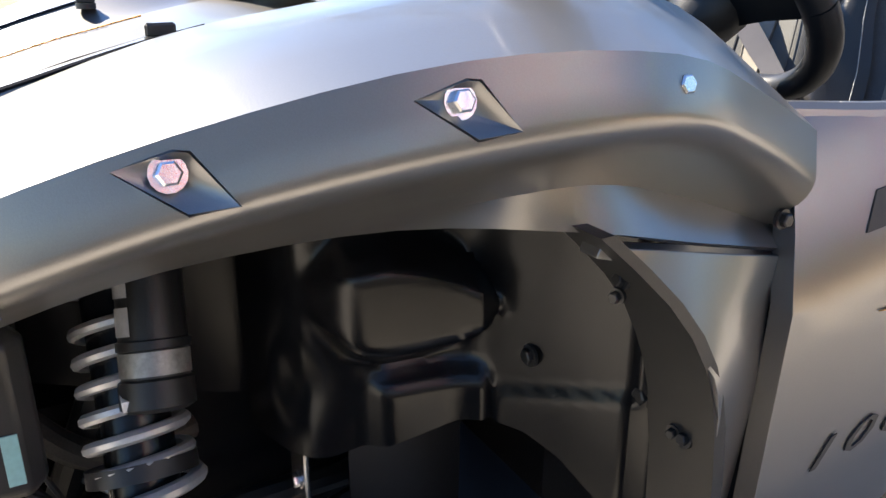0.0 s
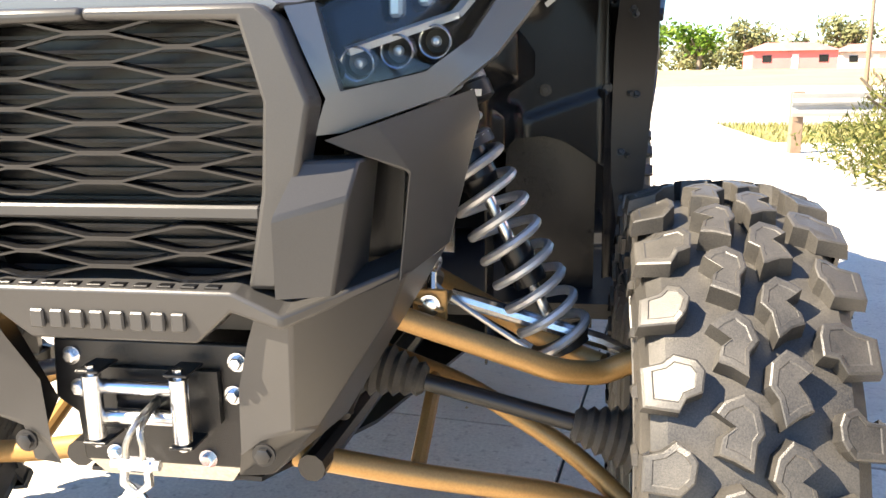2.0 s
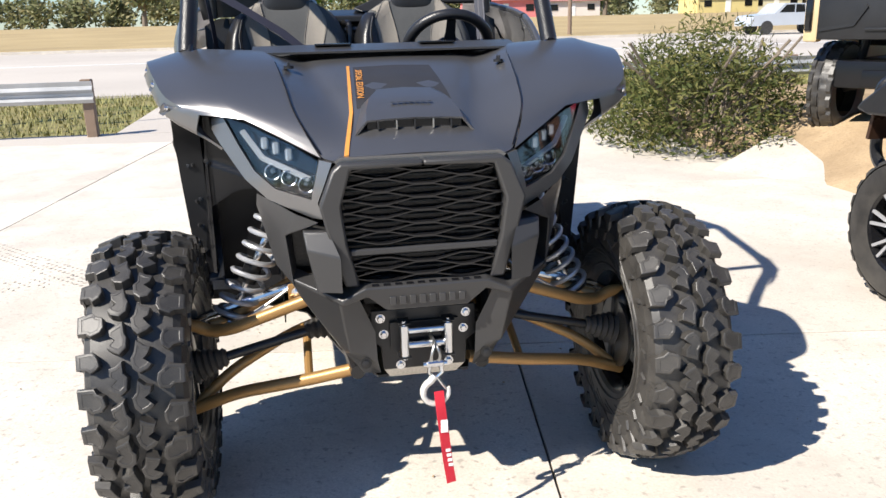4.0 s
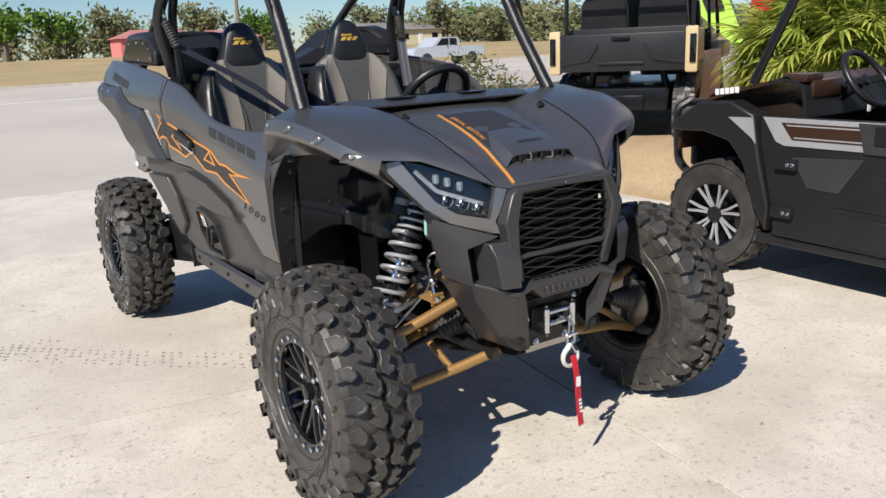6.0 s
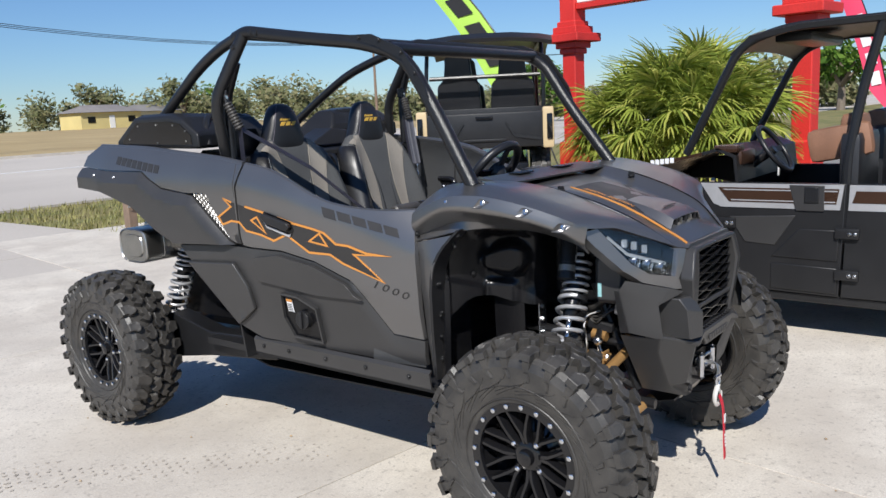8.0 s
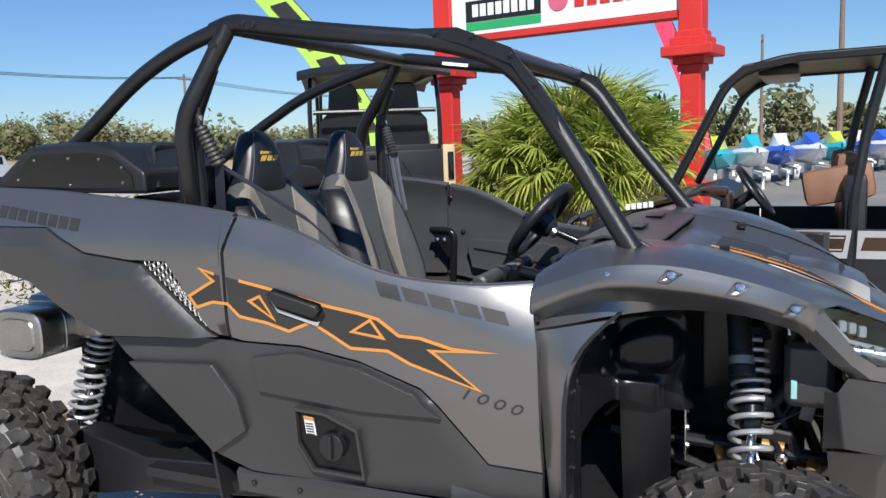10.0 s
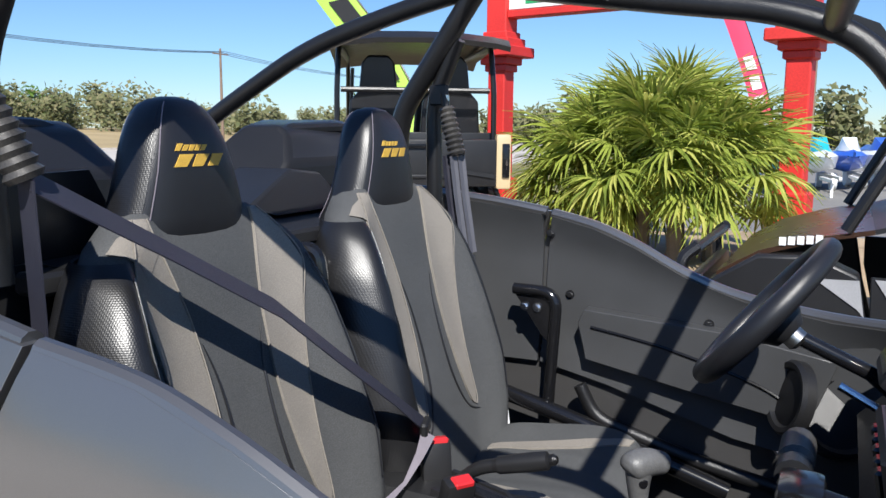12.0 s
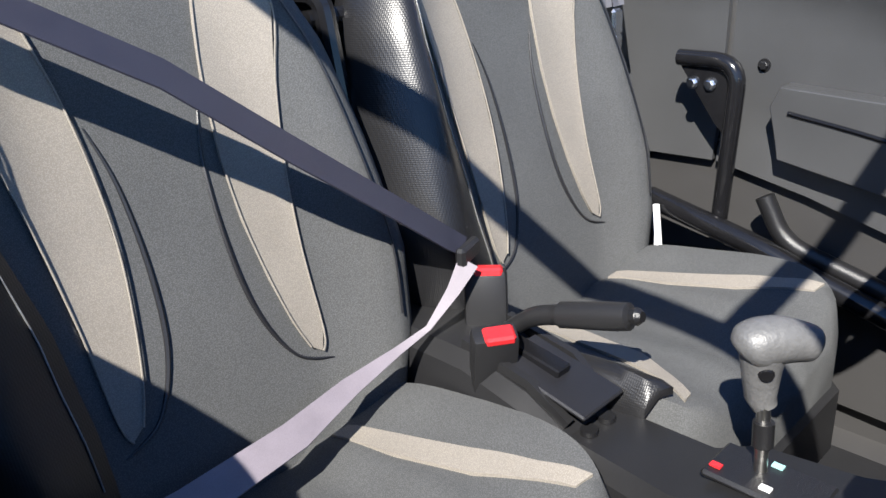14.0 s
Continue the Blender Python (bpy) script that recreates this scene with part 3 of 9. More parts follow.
QUARTER = [(1.372, 1.314), (1.55, 1.338), (1.83, 1.362), (2.10, 1.385), (2.50, 1.398), (2.60, 1.35), (2.625, 1.30),
           (2.30, 1.285), (2.053, 1.285), (1.90, 1.212), (1.735, 1.193), (1.60, 1.192), (1.47, 1.00), (1.44, 0.987), (1.412, 0.985), (1.412, 1.05), (1.405, 1.22)]
REAR_FLARE = [(2.625, 1.294), (2.30, 1.279), (2.055, 1.279), (1.902, 1.206), (1.737, 1.187), (1.69, 1.18), (1.48, 0.995), (1.45, 0.98), (1.62, 0.975), (1.84, 0.965), (1.935, 1.011), (2.12, 1.12), (2.387, 1.185), (2.64, 1.197)]
CREASE = [((0.55, 0.985), (0.75, 1.06)), ((0.75, 1.06), (0.95, 1.125)), ((0.95, 1.125), (1.37, 1.235))]

for s in (-1, 1):
    door = part("door", sheet(DOOR, side(s), 0.03, 0.022), M["paint"], car, "satin grey door skin with orange-edged graphic", 40)
    bevelled(door, 0.004, 2, 45)
    low = part("lower_door_panel", sheet(LOWER, shouldered(s, -0.006, LOWER_TOP, 0.014, 0.05), 0.022, 0.02), M["flare"], car, "", 24)
    bevelled(low, 0.004, 2, 45)
    quarter = part("rear_quarter_panel", sheet(QUARTER, side(s, 0.001), 0.04, 0.02), M["paint"], car, "", 40)
    bevelled(quarter, 0.004, 2, 45)
    ob = part("rear_arch_flare", sheet(REAR_FLARE, shouldered(s, 0.004, FLARE_TOP, 0.026, 0.045), 0.022, 0.03), M["flare"], car, "", 20)
    bevelled(ob, 0.004, 2, 45)
    for y, z in ((2.45, 1.262), (2.26, 1.255), (2.08, 1.235)):
        bolt("flare_bolt", (s * (side_x(y, z) + 0.016), y, z), (s, 0, 0), 0.006, car)
    # honeycomb intake between door and quarter
    bm = bmesh.new()
    for i in range(13):
        for k in range(3):
            t, u = (i + 0.5 * (k % 2)) / 12.5, k / 2.4
            y, z = 1.67 - 0.20 * t - 0.06 * u * (1 - t), 1.187 - 0.175 * t + 0.004 * u
            w = 0.0088
            c = Vector((s * (side_x(y, z) - 0.004), y, z))
            ring = [c + Vector((0, w * math.cos(a), w * 1.25 * math.sin(a))) for a in (math.pi / 3 * q for q in range(7))]
            tube(bm, ring, 0.0022, 4)
    part("intake_mesh", bm, M["steel"], car)
    bm = sheet([(1.69, 1.192), (1.60, 1.192), (1.47, 1.0), (1.45, 0.99), (1.49, 1.0)], side(s, -0.012), 0.05, 0.004)
    part("intake_backing", bm, M["liner"], car)

# front fender skins: sections from the bonnet seam over the shoulder to the wheel arch
FENDER = [((0.235, -0.255, 1.000), (0.41, -0.115, 1.082), (0.498, -0.070, 1.092), (0.532, -0.065, 1.045), (0.50, -0.05, 1.02), (0.475, -0.05, 1.000)),
          ((0.285, -0.14, 1.085), (0.48, -0.045, 1.135), (0.576, -0.030, 1.131), (0.609, -0.025, 1.085), (0.545, -0.02, 1.055), (0.520, -0.02, 1.040)),
          ((0.32, 0.09, 1.178), (0.54, 0.09, 1.192), (0.622, 0.09, 1.176), (0.655, 0.09, 1.128), (0.58, 0.09, 1.090), (0.560, 0.09, 1.078)),
          ((0.34, 0.23, 1.212), (0.565, 0.23, 1.226), (0.655, 0.23, 1.206), (0.690, 0.23, 1.155), (0.61, 0.23, 1.105), (0.590, 0.23, 1.090)),
          ((0.38, 0.36, 1.228), (0.585, 0.36, 1.240), (0.672, 0.36, 1.204), (0.705, 0.36, 1.160), (0.62, 0.36, 1.110), (0.628, 0.36, 1.078)),
          ((0.44, 0.46, 1.220), (0.585, 0.46, 1.222), (0.650, 0.46, 1.172), (0.680, 0.46, 1.130), (0.61, 0.46, 1.085), (0.632, 0.46, 1.055)),
          ((0.48, 0.565, 1.165), (0.585, 0.565, 1.160), (0.625, 0.565, 1.130), (0.645, 0.565, 1.085), (0.61, 0.565, 1.045), (0.624, 0.565, 1.030))]


def fender_rows(s, n=4, cols=(0, 1, 2, 3, 4, 5), off=0.0):
    rows = []
    keys = [[Vector(p) for p in st] for st in FENDER]
    for k in keys:
        k[2].x += 0.62 * (k[3].x - k[2].x)
    tracks = [smooth_path([k[c] for k in keys], n) for c in cols]
    for i in range(len(tracks[0])):
        row = []
        pts = [t[i] for t in tracks]
        # rolled lower edge, then the return
        low = pts[3].lerp(pts[2], 0.30)
        under = pts[3].lerp(pts[4], 0.30)
        for a, b in ((pts[0], pts[1]), (pts[1], pts[2]), (pts[2], low)):
            row += [a, a.lerp(b, 0.5)]
        row += [low.lerp(pts[3], k).lerp(pts[3].lerp(under, k), k) for k in (0, 0.2, 0.4, 0.6, 0.8)]
        row += [under, under.lerp(pts[4], 0.5), pts[4], pts[4].lerp(pts[5], 0.5), pts[5]]
        rows.append([Vector((s * (p.x + off), p.y, p.z)) for p in row])
    return rows


def fender_x(y, z):
    """Half width of the fender's side face."""
    rows = fender_rows(1, 8)
    row = min(rows, key=lambda r: abs(r[4].y - y))
    zs, xs = [p.z for p in row[4:9]], [p.x for p in row[4:9]]
    return interp(-z, [-q for q in zs], xs)


POCKET = ((-0.025, 0.002), (0.003, 0.012), (0.011, 0.011), (0.030, -0.016), (0.006, -0.020))


def pocket_rim(s, y, z, off):
    return [Vector((s * (fender_x(y + a, z + b) + off), y + a, z + b)) for a, b in POCKET]


def cut_pockets(ob, s):
    """Opens the fender's skin where the bolts sit."""
    for y, z in FENDER_BOLTS:
        bm = bmesh.new()
        a = [bm.verts.new(p) for p in pocket_rim(s, y, z, 0.02)]
        b = [bm.verts.new(p) for p in pocket_rim(s, y, z, -0.02)]
        bm.faces.new(a)
        bm.faces.new(b[::-1])
        for k in range(5):
            bm.faces.new((a[k], a[(k + 1) % 5], b[(k + 1) % 5], b[k]))
        bmesh.ops.recalc_face_normals(bm, faces=bm.faces[:])
        me = bpy.data.meshes.new("cut")
        bm.to_mesh(me)
        bm.free()
        tool = new("cut", me)
        mod = ob.modifiers.new("cut", "BOOLEAN")
        mod.operation, mod.solver, mod.object = "DIFFERENCE", "EXACT", tool
        done = bpy.data.meshes.new_from_object(ob.evaluated_get(bpy.context.evaluated_depsgraph_get()))
        ob.modifiers.remove(mod)
        ob.data = done
        bpy.data.objects.remove(tool)


FENDER_BOLTS = ((0.227, 1.186), (0.086, 1.158), (-0.025, 1.108))


for s in (-1, 1):
    ob = part("front_fender", thicken(loft(fender_rows(s)), 0.006), M["paint"], car, "", 30)
    cut_pockets(ob, s)
    # upright flare between wheel arch and door
    fl = [(0.565, 1.024), (0.46, 1.048), (0.365, 1.068), (0.362, 1.060), (0.38, 1.055), (0.425, 1.01), (0.452, 0.96), (0.467, 0.92), (0.477, 0.85), (0.484, 0.70), (0.488, 0.53), (0.535, 0.52), (0.546, 0.70), (0.553, 0.98)]
    ob = part("front_flare", sheet(fl, lambda y, z, d, s=s: Vector((s * (0.627 + 0.42 * max(0, min(0.10, 0.555 - y)) * max(0.12, min(1.0, (1.065 - z) / 0.11)) - 0.10 * max(0, 0.9 - z) - d), y, z)), 0.03, 0.02), M["paint"], car, "", 40)
    bevelled(ob, 0.004, 2, 40)

# flare bolts in their recesses, and the bonnet between the fenders
for s in (-1, 1):
    bolt("fender_bolt", (s * 0.692, 0.365, 1.186), (s * 0.96, 0, 0.28), 0.0062, car)
    for y, z in FENDER_BOLTS:
        bm = bmesh.new()
        rim = [bm.verts.new(p) for p in pocket_rim(s, y, z, -0.0005)]
        deep = fender_x(y, z) - 0.009
        floor = [bm.verts.new((s * (deep + 0.003 * b / 0.012), y + a, z + b)) for a, b in ((-0.009, 0.001), (-0.002, 0.008), (0.008, 0.007), (0.011, -0.008), (-0.002, -0.010))]
        bm.faces.new(floor)
        for k in range(5):
            bm.faces.new((rim[k], rim[(k + 1) % 5], floor[(k + 1) % 5], floor[k]))
        part("bolt_recess", thicken(bm, 0.002), M["paint"], car, "", 70)
        bolt("fender_bolt", (s * (deep + 0.004), y, z), (s * 0.97, 0, 0.25), 0.0066, car)
    bolt("fender_bolt", (s * 0.628, 0.553, 1.058), (s, 0, 0), 0.006, car, M["black"])
    for y, z in ((0.473, 0.881), (0.477, 0.763), (0.478, 0.685), (0.40, 1.02), (0.48, 0.60)):
        bolt("flare_bolt", (s * 0.618, y - 0.004, z), (s * 0.3, -1, 0), 0.0045, car, M["black"])

HOOD = [(-0.272, (0, 1.004), (0.10, 1.002), (0.17, 0.999), (0.205, 0.994)),
        (-0.235, (0, 1.028), (0.10, 1.026), (0.17, 1.020), (0.238, 1.006)),
        (-0.14, (0, 1.078), (0.11, 1.074), (0.175, 1.058), (0.283, 1.084)),
        (-0.02, (0, 1.126), (0.13, 1.120), (0.20, 1.103), (0.304, 1.140)),
        (0.09, (0, 1.158), (0.15, 1.152), (0.225, 1.138), (0.319, 1.177)),
        (0.23, (0, 1.190), (0.18, 1.185), (0.25, 1.178), (0.339, 1.211)),
        (0.36, (0, 1.207), (0.21, 1.204), (0.28, 1.200), (0.379, 1.227)),
        (0.44, (0, 1.212), (0.24, 1.210), (0.31, 1.206), (0.42, 1.212))]


def hood_z(x, y):
    ys = [h[0] for h in HOOD]
    col = [interp(abs(x), [p[0] for p in h[1:]], [p[1] for p in h[1:]]) for h in HOOD]
    return interp(y, ys, col)


def hood():
    keys = [[Vector((p[0], h[0], p[1])) for p in h[1:]] for h in HOOD]
    half = [smooth_path([k[c] for k in keys], 4) for c in range(4)]
    rows = []
    for i in range(len(half[0])):
        a = [half[c][i] for c in range(4)]
        sm = smooth_path([Vector((-a[1].x, a[1].y, a[1].z))] + a, 4)[4:]
        rows.append([Vector((-p.x, p.y, p.z)) for p in reversed(sm[1:])] + sm)
    return thicken(loft(rows), 0.006)


part("bonnet", hood(), M["paint"], car, "satin grey bonnet with orange stripe and vent", 30)
# painted nose edge over the grille
nose = [(-0.205, 0.992), (-0.19, 1.002), (0.19, 1.002), (0.205, 0.992), (0.195, 0.982), (-0.195, 0.982)]
part("nose_trim", prism(nose, lambda u, v, d: Vector((u, -0.283 + d, v)), 0.03), M["paint"], car)

# vent in the bonnet
bm = bmesh.new()
rows = []
for y, w, h, e in ((-0.205, 0.128, 0.0, 0.147), (-0.198, 0.118, 0.030, 0.147), (-0.16, 0.115, 0.030, 0.14), (-0.08, 0.10, 0.018, 0.12), (-0.0, 0.07, 0.002, 0.08)):
    row = []
    for x in (-e, -w, -w * 0.5, 0, w * 0.5, w, e):
        base = hood_z(x, y)
        row.append((x, y, base + (h if abs(x) <= w + 1e-6 else 0.001) + 0.001))
    rows.append(row)
loft(rows[1:], bm=bm)
scoop = part("bonnet_vent", thicken(bm, 0.005), M["paint"], car)
bm = bmesh.new()
box(bm, (0, -0.186, hood_z(0, -0.19) + 0.012), (0.232, 0.004, 0.024))
part("vent_opening", bm, M["liner"], scoop)
for i in range(5):
    bm = bmesh.new()
    box(bm, (-0.09 + i * 0.045, -0.194, hood_z(0, -0.195) + 0.012), (0.004, 0.012, 0.022), 0.001)
    part("vent_slat", bm, M["steel"] if i % 2 else M["black"], scoop)

# stripe, lettering and darker field on the bonnet
def on_hood(u, v, d):
    return Vector((u, v, hood_z(u, v) + 0.004 - d))


bm = sheet([(-0.135, 0.20), (-0.127, 0.20), (-0.143, -0.10), (-0.169, -0.268), (-0.180, -0.268), (-0.152, -0.10)], on_hood, 0.02, 0.003)
part("bonnet_stripe", bm, M["orange"], car)
bm = sheet([(-0.118, 0.19), (0.10, 0.19), (0.115, -0.06), (-0.132, -0.09)], lambda u, v, d: on_hood(u, v, d) + Vector((0, 0, -0.0015)), 0.02, 0.002)
part("bonnet_field", bm, M["decal"], car)


def lettering(name, text, size, m, material, parent, extrude=0.0004, shear=0.0, stretch=1.0, wrap=None):
    cu = bpy.data.curves.new(name, "FONT")
    cu.body, cu.size, cu.extrude, cu.shear = text, size, extrude, shear
    cu.align_x, cu.align_y, cu.resolution_u = "CENTER", "CENTER", 2
    tmp = bpy.data.objects.new(name, cu)
    me = bpy.data.meshes.new_from_object(tmp)
    bpy.data.objects.remove(tmp)
    if wrap:
        for v in me.vertices:
            v.co = wrap(v.co.x * stretch, v.co.y, v.co.z)
    else:
        me.transform(m @ Matrix.Diagonal((stretch, 1, 1, 1)))
    me.materials.clear()
    me.materials.append(material)
    ob = new(name, me)
    ob.parent = parent
    return ob


def hood_text(x, y, z):
    u, v = -0.112 + y, 0.055 - x
    return Vector((u + 0.06 * (v - 0.055) + 0.0, v, hood_z(u, v) + 0.0052 + z))


lettering("bonnet_lettering", "SPECIAL EDITION", 0.026, None, M["orange"], car, 0.0003, 0.2, 1.0, hood_text)
bm = bmesh.new()
for i in range(7):
    box(bm, (-0.045 + i * 0.015, -0.135, hood_z(0, -0.135) + 0.030), (0.011, 0.012, 0.001))
part("maker_mark", bm, M["decal"], car)
for s in (-1, 1):
    # quarter-turn fasteners
    bm = bmesh.new()
    c = Vector((s * 0.295, 0.15, hood_z(0.295, 0.15) + 0.005))
    tube(bm, [c, c + Vector((0, 0, 0.008))], 0.014, 12)
    box(bm, c + Vector((0, 0, 0.013)), (0.006, 0.026, 0.012), 0.002)
    part("bonnet_latch", bm, M["black"], car)
    # dark seam beside the bonnet
    bm = bmesh.new()
    pts = [(s * (interp(y, [h[0] for h in HOOD], [h[4][0] for h in HOOD])), y, hood_z(9, y) + 0.0025) for y in (-0.24, -0.14, -0.02, 0.05, 0.12, 0.18)]
    tube(bm, smooth_path(pts), 0.0022, 5)
    part("bonnet_seam", bm, M["liner"], car)


# ---- face: grille, headlights, bumper ----
def face_y(x, z):
    a = abs(x)
    return -0.282 + 0.55 * max(0, a - 0.2) + 0.6 * max(0, a - 0.2) ** 2 + 0.22 * max(0, z - 0.93)


def face(off=0.0):
    return lambda u, v, d: Vector((u, face_y(u, v) - off + d, v))


for s in (-1, 1):
    def flip(poly):
        return [(s * u, v) for u, v in poly]
    # painted surround of the headlight
    low = [(0.210, 0.990), (0.238, 0.995), (0.262, 0.902), (0.345, 0.922), (0.392, 0.960), (0.428, 1.020), (0.462, 1.085), (0.492, 1.078), (0.495, 1.055), (0.478, 1.025),
           (0.450, 0.985), (0.418, 0.94), (0.365, 0.895), (0.262, 0.858), (0.236, 0.856), (0.248, 0.895)]
    ob = part("headlight_surround", sheet(flip(low), face(0.014), 0.03, 0.04), M["paint"], car, "", 35)
    # headlight unit
    lens = [(0.240, 0.990), (0.262, 0.904), (0.345, 0.924), (0.392, 0.962), (0.428, 1.022), (0.460, 1.086), (0.40, 1.068), (0.30, 1.025)]
    light = part("headlight", sheet(flip(lens), face(-0.045), 0.05, 0.006), M["gloss"], car, "multi-lamp headlight behind a clear lens")
    ob = part("lens", sheet(flip(lens), face(0.008), 0.03, 0.002), M["lens"], light)
    ob.visible_shadow = False
    rim = bmesh.new()
    n = len(lens)
    for k in range(n):
        (u0, v0), (u1, v1) = lens[k], lens[(k + 1) % n]
        f = face(0.0)
        a, b = f(s * u0, v0, 0), f(s * u1, v1, 0)
        a2, b2 = f(s * u0, v0, 0.05), f(s * u1, v1, 0.05)
        rim.faces.new([rim.verts.new(p) for p in (a, b, b2, a2)])
    part("housing", rim, M["gloss"], light)
    for u, v in ((0.350, 0.957), (0.311, 0.946), (0.272, 0.932)):
        bm = bmesh.new()
        c = face(-0.028)(s * u, v, 0)
        m = Matrix.Translation(c) @ Matrix.Rotation(radians(90 + 6), 4, "X")
        lathe(bm, [(0.0195, -0.012), (0.0198, 0.013), (0.0188, 0.0145), (0.0172, 0.013), (0.0165, 0.004)], m, 24)
        lamp = part("round_lamp", bm, M["chrome"], light)
        bm = bmesh.new()
        lathe(bm, [(0.0166, 0.004), (0.014, -0.006), (0.008, -0.009), (0.0, -0.010)], m, 24)
        part("reflector", bm, M["cage"], lamp)
        bm = bmesh.new()
        lathe(bm, [(0.0072, -0.008), (0.0066, 0.001), (0.004, 0.004), (0.0, 0.005)], m, 14)
        part("bulb_lens", bm, M["led"], lamp)
    for u, v in ((0.365, 1.022), (0.338, 1.012), (0.308, 0.998)):
        bm = bmesh.new()
        c = face(-0.03)(s * u, v, 0)
        box(bm, c, (0.017, 0.02, 0.030), 0.004, Matrix.Rotation(radians(-8 * s), 4, "Z"))
        part("square_lamp", bm, M["led"], light)
    bm = bmesh.new()
    for a, b in (((0.418, 1.05), (0.372, 0.988)), ((0.372, 0.988), (0.262, 0.945))):
        band(bm, [face(-0.018)(s * a[0], a[1], 0), face(-0.018)(s * b[0], b[1], 0)], (0, -0.3, 1), 0.008, 0.012)
    part("light_strip", bm, M["silver"], light)
    mark = [(0.432, 1.018), (0.466, 1.083), (0.488, 1.080), (0.462, 1.025)]
    part("side_reflector", sheet(flip(mark), face(0.004), 0.05, 0.01), M["silver"], light)
    # grille frame half
    fr = [(0.0, 0.992), (0.192, 0.992), (0.212, 0.975), (0.246, 0.893), (0.225, 0.80), (0.196, 0.690), (0.16, 0.690), (0.186, 0.80), (0.196, 0.893), (0.170, 0.975), (0.0, 0.978)]
    ob = part("grille_frame", prism(flip(fr), lambda u, v, d: Vector((u, -0.300 - 0.02 * (1 - abs(v - 0.88) / 0.2) + d, v)), 0.05), M["flare"], car)
    bevelled(ob, 0.006, 2)

# wavy mesh of the grille
def grille_half(z):
    return interp(z, (0.69, 0.80, 0.893, 0.98), (0.160, 0.188, 0.198, 0.172))


def grille():
    pitch, rows = 0.0158, 19
    for r in range(rows):
        z0 = 0.975 - r * pitch
        if 11.5 < r < 13.5:
            continue
        bm = bmesh.new()
        w = grille_half(z0)
        amp = (pitch * 0.5 - 0.0012) * (1 if r % 2 else -1)
        pts = []
        for k in (-2, -1, 0, 1, 2):
            flat = 0.014 if k % 2 else 0.025
            pts += [(k * 0.1 - flat, -amp if k % 2 else amp), (k * 0.1 + flat, -amp if k % 2 else amp)]
        line = []
        for x in np.linspace(-w, w, 81):
            line.append(Vector((x, -0.292 + 0.10 * (abs(x) / 0.2) ** 3 * 0.08, z0 + float(np.interp(x, [p[0] for p in pts], [p[1] for p in pts])))))
        band(bm, line, (0, 1, 0.12), 0.020, 0.0027)
        part("grille_bar", bm, M["grille"], car)


grille()
bm = bmesh.new()
box(bm, (0, -0.288, 0.775), (0.36, 0.026, 0.016), 0.003)
part("grille_crossbar", bm, M["flare"], car)
bm = bmesh.new()
box(bm, (0, -0.235, 0.84), (0.42, 0.01, 0.34))
part("radiator", bm, M["liner"], car)
for i in range(16):
    bm = bmesh.new()
    box(bm, (0, -0.248, 0.965 - i * 0.0165), (0.37, 0.012, 0.004))
    part("radiator_fin", bm, M["black"], car)


def facets(name, verts, faces, material, bev=0.004, label=""):
    """A faceted solid with softly broken edges."""
    bm = bmesh.new()
    vs = [bm.verts.new(v) for v in verts]
    for f in faces:
        bm.faces.new([vs[i] for i in f])
    return bevelled(part(name, bm, material, car, label, 20), bev, 2, 15)


